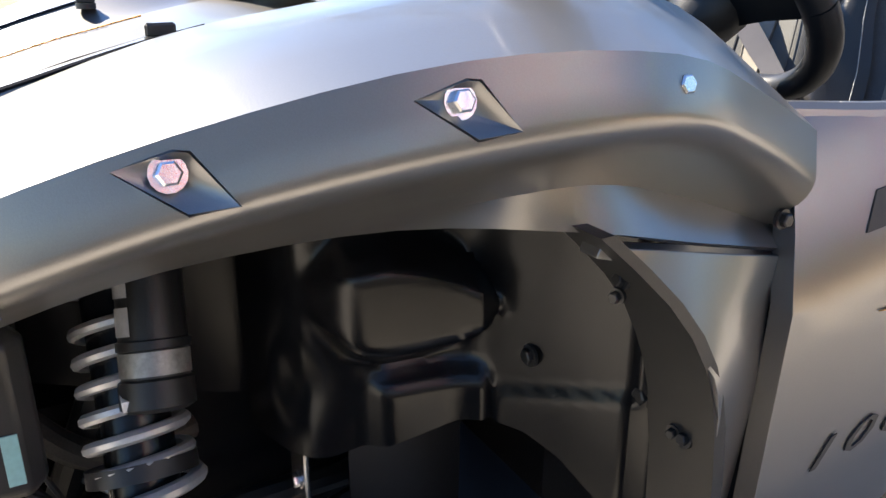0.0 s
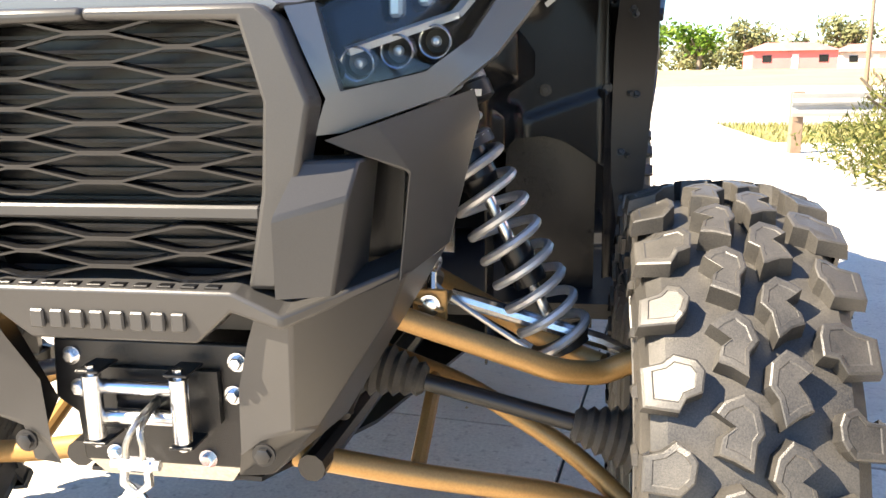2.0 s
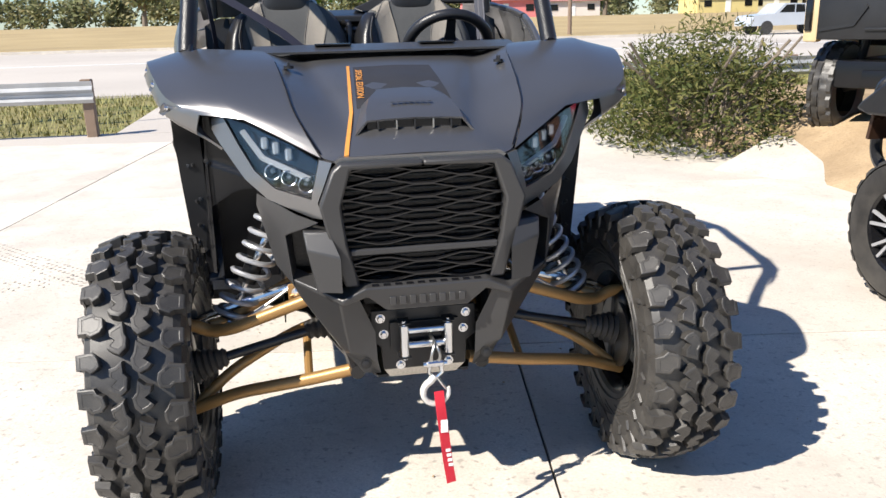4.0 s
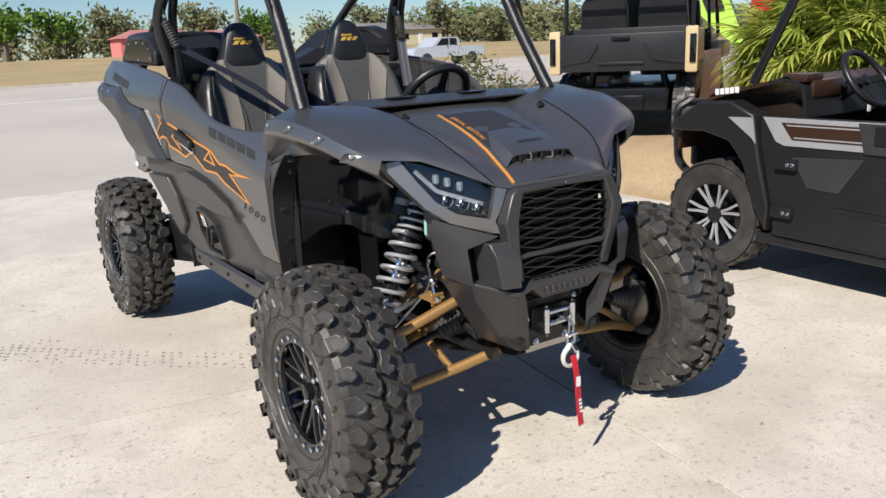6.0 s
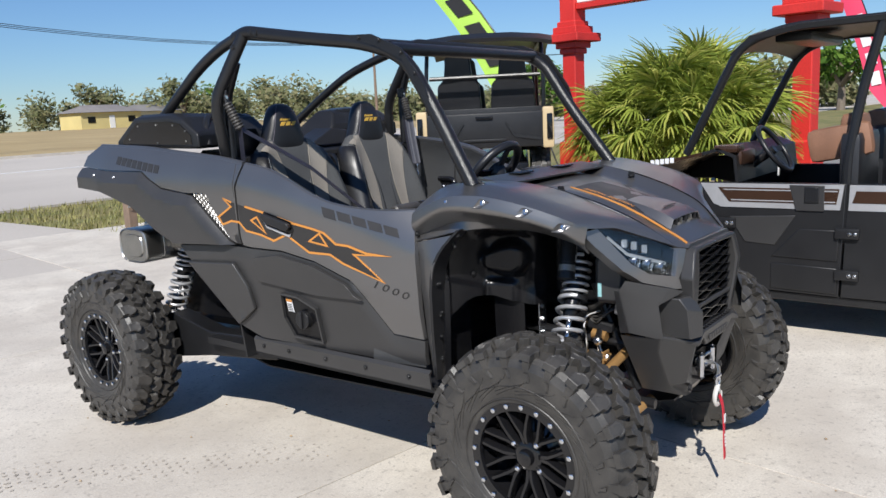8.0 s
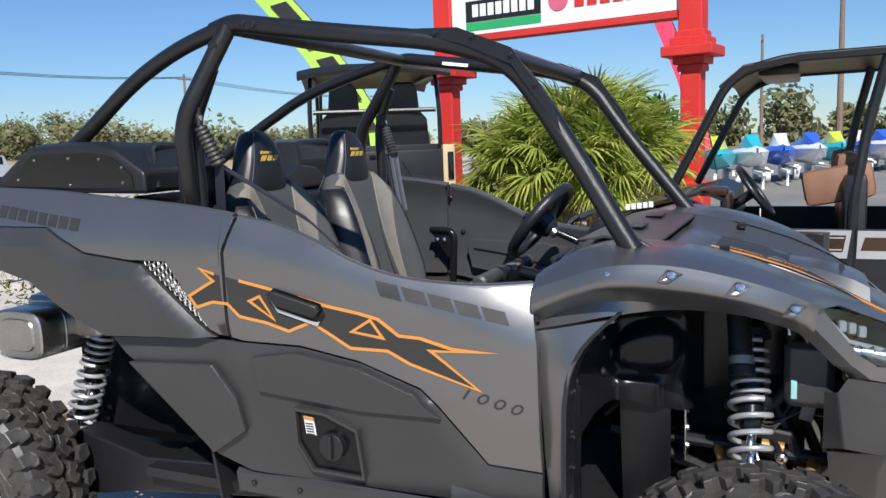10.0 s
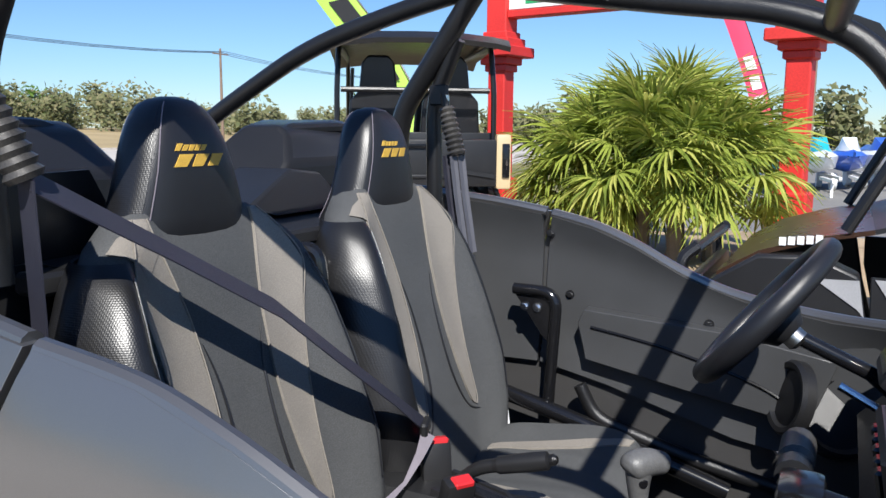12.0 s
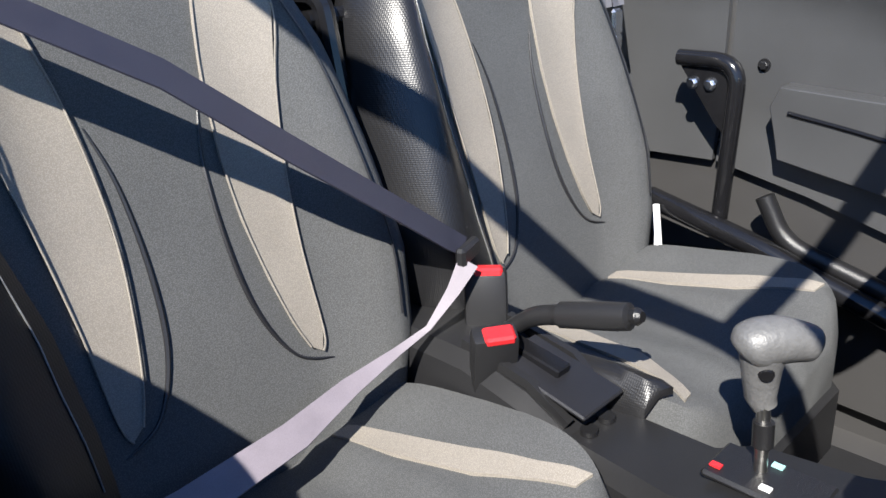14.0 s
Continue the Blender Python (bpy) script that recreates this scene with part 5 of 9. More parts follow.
band(bm, [(0.5395, 1.307, 1.812), (0.536, 1.194, 1.795)], (0.2, 0.15, 1), 0.013, 0.001)
part("cage_label", bm, M["white"], car)


# ---- suspension, liners and chassis ----
def coil(bm, a, b, radius, wire, turns, taper=0.0, n=18, sides=8):
    a, b = Vector(a), Vector(b)
    d = (b - a).normalized()
    u = d.orthogonal().normalized()
    v = d.cross(u)
    pts = []
    for i in range(int(turns * n) + 1):
        t = i / (turns * n)
        ang = 2 * math.pi * turns * t
        r = radius * (1 - taper * (1 - t))
        pts.append(a.lerp(b, t) + r * (math.cos(ang) * u + math.sin(ang) * v))
    tube(bm, pts, wire, sides)


def shock(top, bottom, reservoir=None, scale=1.0):
    top, bottom = Vector(top), Vector(bottom)
    at = lambda t: top.lerp(bottom, t)  # noqa: E731
    bm = bmesh.new()
    tube(bm, [at(0.0), at(0.10), at(0.101), at(0.52), at(0.521), at(0.56)], [0.024 * scale, 0.026 * scale, 0.032 * scale, 0.032 * scale, 0.030 * scale, 0.024 * scale], 18)
    body = part("shock_absorber", bm, M["liner"], car, "black-bodied coil-over shock with silver spring")
    bm = bmesh.new()
    tube(bm, [at(0.52), at(0.95)], 0.0095 * scale, 12)
    part("shock_rod", bm, M["chrome"], body)
    bm = bmesh.new()
    coil(bm, at(0.44), at(0.97), 0.049 * scale, 0.0074 * scale, 8.2)
    part("main_spring", bm, M["spring"], body, "silver coil spring")
    bm = bmesh.new()
    coil(bm, at(0.20), at(0.44), 0.044 * scale, 0.0062 * scale, 5.8, 0.08)
    part("upper_spring", bm, M["spring"], body)
    bm = bmesh.new()
    tube(bm, [at(0.43), at(0.455)], 0.050 * scale, 20)
    part("spring_divider", bm, M["black"], body)
    bm = bmesh.new()
    tube(bm, [at(0.155), at(0.18)], 0.050 * scale, 20)
    part("spring_seat", bm, M["black"], body)
    bm = bmesh.new()
    tube(bm, [at(0.70), at(0.80)], 0.026 * scale, 14)
    part("bump_stop", bm, M["liner"], body)
    bm = bmesh.new()
    tube(bm, [at(0.945), at(0.975)], 0.046 * scale, 18)
    tube(bm, [at(0.97), at(1.03)], [0.022 * scale, 0.016 * scale], 10)
    part("lower_mount", bm, M["cage"], body)
    d = (bottom - top).normalized()
    cross = d.cross(Vector((0, 0, 1))).normalized()
    bolt("shock_bolt", bottom - cross * 0.03 if cross.y < 0 else bottom + cross * -0.03, (0, -1, 0), 0.012, car)
    if reservoir:
        a, b = (Vector(q) for q in reservoir)
        r = lambda t: a.lerp(b, t)  # noqa: E731
        bm = bmesh.new()
        tube(bm, [r(0), r(0.70), r(0.705), r(0.74), r(0.745), r(0.86), r(0.87), r(0.98), r(1.0)], [0.030, 0.030, 0.0325, 0.0325, 0.030, 0.030, 0.033, 0.033, 0.026], 20)
        can = part("reservoir", bm, M["black"], body, "black shock reservoir with a grey band")
        bm = bmesh.new()
        tube(bm, [r(0.75), r(0.85)], 0.0312, 20)
        part("reservoir_band", bm, M["cast"], body)
        d2 = (b - a).normalized()
        side2 = Vector((0.3, -1, 0.1)).normalized()
        side2 = (side2 - d2 * side2.dot(d2)).normalized()
        w2 = d2.cross(side2)
        for t0, t1 in ((0.22, 0.36), (0.40, 0.52), (0.56, 0.68)):
            rows = []
            for j in range(6):
                n = side2 * math.cos(-0.5 + j * 0.17) + w2 * math.sin(-0.5 + j * 0.17)
                c, h = a.lerp(b, (t0 + t1) / 2) + n * 0.0305, d2 * (t1 - t0) * (b - a).length / 2
                rows.append([c - h, c + h])
            part("reservoir_mark", loft(rows), M["silver"], body)
        e = b - d2 * 0.012 + side2 * 0.030
        bm = bmesh.new()
        box(bm, e, (0.020, 0.006, 0.010))
        part("reservoir_tab", bm, M["white"], body)


def boot(bm, a, b, r0, r1, ribs=6):
    a, b = Vector(a), Vector(b)
    pts, rad = [], []
    for i in range(ribs * 2 + 1):
        t = i / (ribs * 2)
        pts.append(a.lerp(b, t))
        rad.append((r0 + (r1 - r0) * t) * (1.0 if i % 2 else 0.80))
    tube(bm, pts, rad, 16)


for s in (-1, 1):
    def q(x, y, z):
        return (s * x, y, z)
    shock(q(0.221, 0.088, 1.060), q(0.512, 0.067, 0.498), (q(0.283, 0.118, 1.07), q(0.366, 0.098, 0.876)))
    # upper arm: two gold tubes, a bracket and the forged end
    bm = bmesh.new()
    tube(bm, rounded([q(0.215, -0.075, 0.615), q(0.50, -0.02, 0.505), q(0.56, 0.005, 0.495), q(0.60, 0.01, 0.515), q(0.645, 0.01, 0.515)], 0.04), 0.0175, 12)
    arm = part("upper_arm", bm, M["gold"], car, "gold tubular suspension arm")
    bm = bmesh.new()
    tube(bm, rounded([q(0.215, 0.17, 0.635), q(0.50, 0.06, 0.512), q(0.56, 0.03, 0.50)], 0.03), 0.0165, 12)
    part("upper_arm_rear_tube", bm, M["gold"], arm)
    bm = bmesh.new()
    box(bm, q(0.315, 0.01, 0.600), (0.045, 0.10, 0.006), 0.002, Matrix.Rotation(radians(20 * s), 4, "Y"))
    box(bm, q(0.315, -0.026, 0.600), (0.05, 0.006, 0.045), 0.002)
    part("link_bracket", bm, M["gold"], arm)
    bolt("link_bolt", q(0.315, -0.034, 0.600), (0, -1, 0), 0.011, car)
    bm = bmesh.new()
    cyl(bm, q(0.315, -0.012, 0.600), q(0.312, 0.012, 0.665), 0.007, 8)
    r = bmesh.ops.create_uvsphere(bm, u_segments=14, v_segments=8, radius=0.017)
    bmesh.ops.translate(bm, vec=q(0.312, 0.005, 0.655), verts=r["verts"])
    part("stabiliser_link", bm, M["chrome"], car)
    bm = bmesh.new()
    tube(bm, smooth_path([q(0.312, 0.01, 0.655), q(0.25, 0.03, 0.67), q(0.15, 0.10, 0.66), q(0.0, 0.12, 0.65)]), 0.012, 10)
    part("stabiliser_bar", bm, M["cage"], car)
    # tie rod
    bm = bmesh.new()
    tube(bm, [q(0.24, 0.09, 0.60), q(0.33, 0.075, 0.585), q(0.331, 0.075, 0.585), q(0.56, 0.06, 0.525), q(0.62, 0.06, 0.50)], [0.008, 0.008, 0.0125, 0.0125, 0.008], 10)
    part("tie_rod", bm, M["chrome"], car)
    # lower arm
    bm = bmesh.new()
    tube(bm, rounded([q(0.135, -0.12, 0.405), q(0.30, -0.08, 0.362), q(0.50, -0.03, 0.320), q(0.635, -0.005, 0.268)], 0.05), 0.0175, 12)
    low = part("lower_arm", bm, M["gold"], car, "gold tubular suspension arm")
    bm = bmesh.new()
    tube(bm, rounded([q(0.16, 0.16, 0.475), q(0.35, 0.10, 0.432), q(0.52, 0.03, 0.360), q(0.62, 0.0, 0.275)], 0.06), 0.0155, 12)
    part("lower_arm_rear_tube", bm, M["gold"], low)
    bm = bmesh.new()
    tube(bm, [q(0.30, -0.08, 0.362), q(0.30, 0.12, 0.445)], 0.012, 10)
    part("lower_arm_brace", bm, M["gold"], low)
    # drive shaft with its boots
    bm = bmesh.new()
    tube(bm, [q(0.15, 0.02, 0.50), q(0.62, 0.0, 0.395)], 0.0135, 12)
    part("drive_shaft", bm, M["cage"], car)
    bm = bmesh.new()
    boot(bm, q(0.52, 0.002, 0.417), q(0.615, 0.0, 0.396), 0.025, 0.055)
    part("outer_boot", bm, M["rubber"], car)
    bm = bmesh.new()
    boot(bm, q(0.30, 0.015, 0.468), q(0.20, 0.02, 0.490), 0.025, 0.052)
    part("inner_boot", bm, M["rubber"], car)
    bm = bmesh.new()
    box(bm, q(0.635, 0.01, 0.39), (0.055, 0.07, 0.26), 0.02, Matrix.Rotation(radians(5), 4, "X"))
    bevelled(part("knuckle", bm, M["cage"], car), 0.006)
    bm = bmesh.new()
    tube(bm, [q(0.615, 0, 0.385), q(0.625, 0, 0.385)], 0.105, 28)
    part("brake_disc", bm, M["steel"], car)

    # wheel-arch liner: a wall behind the wheel with a moulded bulge, a smooth lower panel, and the inner side
    U = (0.0, 0.10, 0.15, 0.175, 0.20, 0.30, 0.335, 0.40, 0.52, 0.57)
    UX = (0.245, 0.325, 0.358, 0.366, 0.370, 0.386, 0.400, 0.458, 0.574, 0.615)
    UY = (0.205, 0.222, 0.240, 0.262, 0.288, 0.388, 0.408, 0.434, 0.479, 0.486)

    def ease(v):
        v = max(0.0, min(1.0, v))
        return v * v * (3 - 2 * v)

    def track(u):
        return (sum(float(np.interp(u + k, U, w)) for k in (-0.016, -0.008, 0, 0.008, 0.016)) / 5 for w in (UX, UY))

    def liner(u, v, d):
        """u runs along the moulding from its inner front edge round the corner to the door."""
        x, y = track(u)
        xa, ya = track(u - 0.01)
        xb, yb = track(u + 0.01)
        t = Vector((xb - xa, yb - ya, 0)).normalized()
        nx, ny = t.y, -t.x
        # teardrop dome, blunt in front and pointed behind
        half = max(0.004, float(np.interp(u, (0.155, 0.19, 0.22, 0.26, 0.30, 0.335, 0.352), (0.022, 0.052, 0.060, 0.055, 0.042, 0.026, 0.010))))
        e = abs(v - 0.944 - 0.10 * (0.25 - u)) / half
        out = 0.050 * ease((1.34 - e) / 0.70) * ease((u - 0.140) / 0.060) * ease((0.372 - u) / 0.055)
        # box below it, with a rounded front edge, and the shelf above
        out += 0.020 * ease((0.870 - v) / 0.026) * ease((u - 0.20) / 0.028) * ease((0.360 - u) / 0.030)
        h = 0.026 * ease((v - 1.015) / 0.045) * ease((u - 0.12) / 0.06) * ease((0.42 - u) / 0.08)
        h -= 0.012 * math.exp(-((v - 0.850) / 0.045) ** 2) * ease((0.20 - u) / 0.05) * ease((u - 0.06) / 0.05)
        # raised field below the line of bolts, and the rib along the door
        h += 0.007 * ease((0.842 + 0.32 * (u - 0.36) - v) / 0.010) * ease((u - 0.352) / 0.014) * ease((0.520 - u) / 0.008)
        h += 0.010 * ease((u - 0.505) / 0.012) * ease((0.536 - u) / 0.012)
        return Vector((s * (x + nx * (h - d) + 0.97 * out), y + ny * (h - d) - 0.24 * out, v))
    outline = [(0.0, 0.765), (0.14, 0.770), (0.17, 0.772), (0.30, 0.802), (0.40, 0.804), (0.44, 0.792), (0.515, 0.742), (0.520, 0.52), (0.57, 0.52), (0.57, 1.03), (0.50, 1.09), (0.0, 1.125)]
    part("arch_liner", sheet(outline, liner, 0.008, 0.004), M["liner"], car, "moulded black wheel-arch liner", 50)
    q2 = [(0.56, 0.40), (0.56, 0.80), (0.38, 0.83), (0.38, 0.40)]
    part("liner_panel", sheet(q2, lambda u, v, d: Vector((s * u, 0.515 + d, v)), 0.1, 0.004), M["liner"], car)
    q2 = [(0.275, 0.40), (0.275, 0.79), (0.41, 0.82), (0.40, 0.40)]
    part("liner_strip", sheet(q2, lambda u, v, d: Vector((s * (0.366 - d), u, v)), 0.1, 0.004), M["liner"], car)
    wall = [(-0.15, 1.03), (0.05, 1.10), (0.30, 1.13), (0.50, 1.10), (0.50, 0.64), (0.30, 0.64), (0.28, 0.78), (0.0, 0.86), (-0.12, 0.92)]
    part("inner_arch_side", sheet(wall, lambda u, v, d: Vector((s * (0.225 + 0.02 * math.sin(9 * u) - d), u, v)), 0.05, 0.004), M["liner"], car)
    for x, y, z in ((0.460, 0.432, 0.889), (0.574, 0.474, 0.892)):
        bolt("liner_bolt", q(x, y, z), (0, -1, 0), 0.008, car, M["black"])

    def strip_y(z):
        return float(np.interp(z, (0.53, 0.70, 0.85, 0.92, 0.96, 1.01, 1.055, 1.085), (0.486, 0.482, 0.475, 0.465, 0.450, 0.423, 0.378, 0.345)))
    strip_ol = [(0.586, 0.52), (0.586, 0.98), (0.592, 1.085), (0.655, 1.085), (0.664, 0.97), (0.660, 0.85), (0.650, 0.70), (0.636, 0.52)]
    part("liner_edge", sheet(strip_ol, lambda u, v, d: Vector((s * u, strip_y(v) + d, v)), 0.03, 0.012), M["black"], car, "", 40)
    for x, z in ((0.614, 1.03), (0.630, 0.88), (0.605, 0.77), (0.610, 0.68), (0.606, 0.60)):
        bolt("strip_bolt", q(x, strip_y(z), z), (0, -1, 0.25), 0.0055, car, M["black"])
    # brake line, wiring and a small module in the void beside the gearcase
    bm = bmesh.new()
    tube(bm, smooth_path([q(0.24, 0.03, 0.745), q(0.275, 0.065, 0.730), q(0.283, 0.075, 0.70), q(0.282, 0.066, 0.645), q(0.32, 0.05, 0.60), q(0.45, 0.03, 0.52)]), 0.0045, 8)
    part("brake_line", bm, M["steel"], car)
    bm = bmesh.new()
    tube(bm, [q(0.281, 0.07, 0.715), q(0.283, 0.075, 0.69)], 0.008, 8)
    part("line_fitting", bm, M["chrome"], car)
    bm = bmesh.new()
    box(bm, q(0.235, 0.03, 0.69), (0.04, 0.10, 0.035), 0.006, Matrix.Rotation(radians(8), 4, "X"))
    part("control_module", bm, M["black"], car)
    bm = bmesh.new()
    cyl(bm, q(0.25, 0.0, 0.655), q(0.25, 0.055, 0.66), 0.020, 14)
    part("copper_sleeve", bm, M["gold"], car)
    for k in range(3):
        bm = bmesh.new()
        tube(bm, smooth_path([q(0.235, -0.05 + 0.02 * k, 0.77), q(0.262, 0.0 + 0.01 * k, 0.742 - 0.012 * k), q(0.255, 0.05, 0.725 - 0.01 * k), q(0.24, 0.11, 0.74 + 0.01 * k)]), 0.0035, 6)
        part("wiring", bm, M["rubber"], car)
    bm = bmesh.new()
    boot(bm, q(0.30, 0.085, 0.60), q(0.26, 0.13, 0.64), 0.024, 0.030, 5)
    part("steering_boot", bm, M["rubber"], car)
    # frame tubes and shock tower
    for a, b, rr in (((0.20, -0.10, 0.46), (0.22, 0.15, 1.05), 0.018), ((0.20, -0.12, 0.62), (0.24, 0.46, 0.66), 0.018), ((0.17, -0.15, 0.40), (0.22, 0.5, 0.42), 0.020), ((0.22, 0.15, 1.05), (0.24, 0.48, 0.70), 0.016), ((0.20, -0.1, 0.46), (0.245, 0.46, 0.66), 0.014)):
        bm = bmesh.new()
        cyl(bm, q(*a), q(*b), rr, 10)
        part("frame_tube", bm, M["cage"], car)
    bm = bmesh.new()
    box(bm, q(0.225, 0.088, 1.07), (0.05, 0.06, 0.05), 0.01)
    part("shock_tower", bm, M["cage"], car)
    bm = bmesh.new()
    box(bm, q(0.287, 0.246, 0.70), (0.052, 0.006, 0.17), 0.002)
    part("zinc_bracket", bm, M["chrome"], car)
    for z in (0.65, 0.70, 0.75):
        bolt("bracket_bolt", q(0.287, 0.243, z), (0, -1, 0), 0.008, car)
    # hose and pale strut beside the shock
    bm = bmesh.new()
    tube(bm, smooth_path([q(0.24, -0.01, 1.03), q(0.25, -0.02, 0.93), q(0.255, -0.02, 0.85), q(0.23, 0.05, 0.76), q(0.18, 0.15, 0.74)]), 0.016, 10)
    part("coolant_hose", bm, M["rubber"], car)
    bm = bmesh.new()
    tube(bm, [q(0.24, -0.012, 0.985), q(0.243, -0.013, 0.965)], 0.019, 12)
    part("hose_clip", bm, M["chrome"], car)
    bm = bmesh.new()
    box(bm, q(0.262, -0.075, 0.86), (0.006, 0.035, 0.24), 0.003, Matrix.Rotation(radians(12), 4, "X"))
    part("radiator_stay", bm, M["steel"], car)
    # rear suspension
    shock(q(0.42, 2.17, 1.02), q(0.52, 2.34, 0.45))
    bm = bmesh.new()
    loft([[q(0.44, 1.52, 0.50), q(0.52, 1.52, 0.50), q(0.52, 1.52, 0.40), q(0.44, 1.52, 0.40)], [q(0.46, 1.95, 0.49), q(0.56, 1.95, 0.49), q(0.56, 1.95, 0.37), q(0.46, 1.95, 0.37)],
          [q(0.48, 2.22, 0.56), q(0.58, 2.22, 0.56), q(0.58, 2.22, 0.33), q(0.48, 2.22, 0.33)], [q(0.50, 2.55, 0.46), q(0.60, 2.55, 0.46), q(0.60, 2.55, 0.32), q(0.50, 2.55, 0.32)]], closed=True, caps=True, bm=bm)
    bevelled(part("trailing_arm", bm, M["cage"], car), 0.006)
    for z in (0.52, 0.33):
        bm = bmesh.new()
        cyl(bm, q(0.12, 2.45, z + 0.03), q(0.54, 2.50, z), 0.014, 10)
        part("rear_link", bm, M["gold"], car)
    bm = bmesh.new()
    cyl(bm, q(0.1, 2.5, 0.45), q(0.64, 2.51, 0.385), 0.016, 10)
    part("rear_shaft", bm, M["cage"], car)
bm = bmesh.new()
box(bm, (0, 0.20, 0.66), (0.34, 0.5, 0.34), 0.03)
part("front_gearcase", bm, M["liner"], car)
bm = bmesh.new()
box(bm, (0, 2.10, 0.72), (0.75, 0.75, 0.55), 0.06)
part("engine_bay", bm, M["liner"], car)
bm = bmesh.new()
rows = []
for x, k in ((-0.640, 0.0), (-0.640, 0.62), (-0.634, 0.66), (-0.634, 0.90), (-0.640, 0.93), (-0.636, 0.98), (-0.625, 1.0), (-0.55, 1.0), (-0.548, 0.985), (-0.542, 0.985), (-0.54, 1.0), (0.30, 1.0), (0.31, 0.9), (0.312, 0.0)):
    rows.append([(x, 2.41 + max(k, 0.01) * 0.125 * math.copysign(abs(math.cos(a)) ** 0.55, math.cos(a)), 0.895 + max(k, 0.01) * 0.088 * math.copysign(abs(math.sin(a)) ** 0.55, math.sin(a))) for a in (2 * math.pi * q / 28 for q in range(28))])
part("muffler", loft(rows, closed=True), M["steel"], car, "brushed steel exhaust silencer", 35)
bm = bmesh.new()
tube(bm, rounded([(-0.50, 2.46, 0.90), (-0.52, 2.58, 0.89), (-0.52, 2.66, 0.86)], 0.04), 0.03, 14)
part("exhaust_tip", bm, M["steel"], car)
bm = bmesh.new()
box(bm, (-0.35, 2.36, 0.93), (0.30, 0.36, 0.15), 0.04, None, 3)
part("heat_shield", bm, M["steel"], car)
bm = bmesh.new()
box(bm, (0, 2.35, 1.26), (1.30, 0.62, 0.05), 0.015)
part("cargo_floor", bm, M["black"], car)


# ---- cabin ----
def seat_shape(c, y0):
    """Stations of the backrest: height, front y at the middle, half width, bolster height."""
    ST = [(0.76, 1.345, 0.20, 0.015), (0.90, 1.385, 0.268, 0.035), (1.00, 1.416, 0.290, 0.045), (1.14, 1.458, 0.274, 0.045), (1.25, 1.490, 0.252, 0.038), (1.32, 1.510, 0.220, 0.026), (1.352, 1.522, 0.188, 0.014), (1.375, 1.531, 0.148, 0.006), (1.395, 1.540, 0.112, 0.002)]
    zs = [a[0] for a in ST]

    def front(u, z):
        m, hw, bo = (interp(z, zs, [a[k] for a in ST]) for k in (1, 2, 3))
        e = min(1.0, abs(u) / hw)
        lift = bo * (max(0.0, (e - 0.42)) / 0.38) ** 1.5 if e < 0.80 else bo * 0.98 * (1 - ((e - 0.80) / 0.20) ** 2.2 * 1.6)
        return Vector((c + u, y0 + m - lift, z))

    def width(z):
        return interp(z, zs, [a[2] for a in ST])
    return ST, front, width


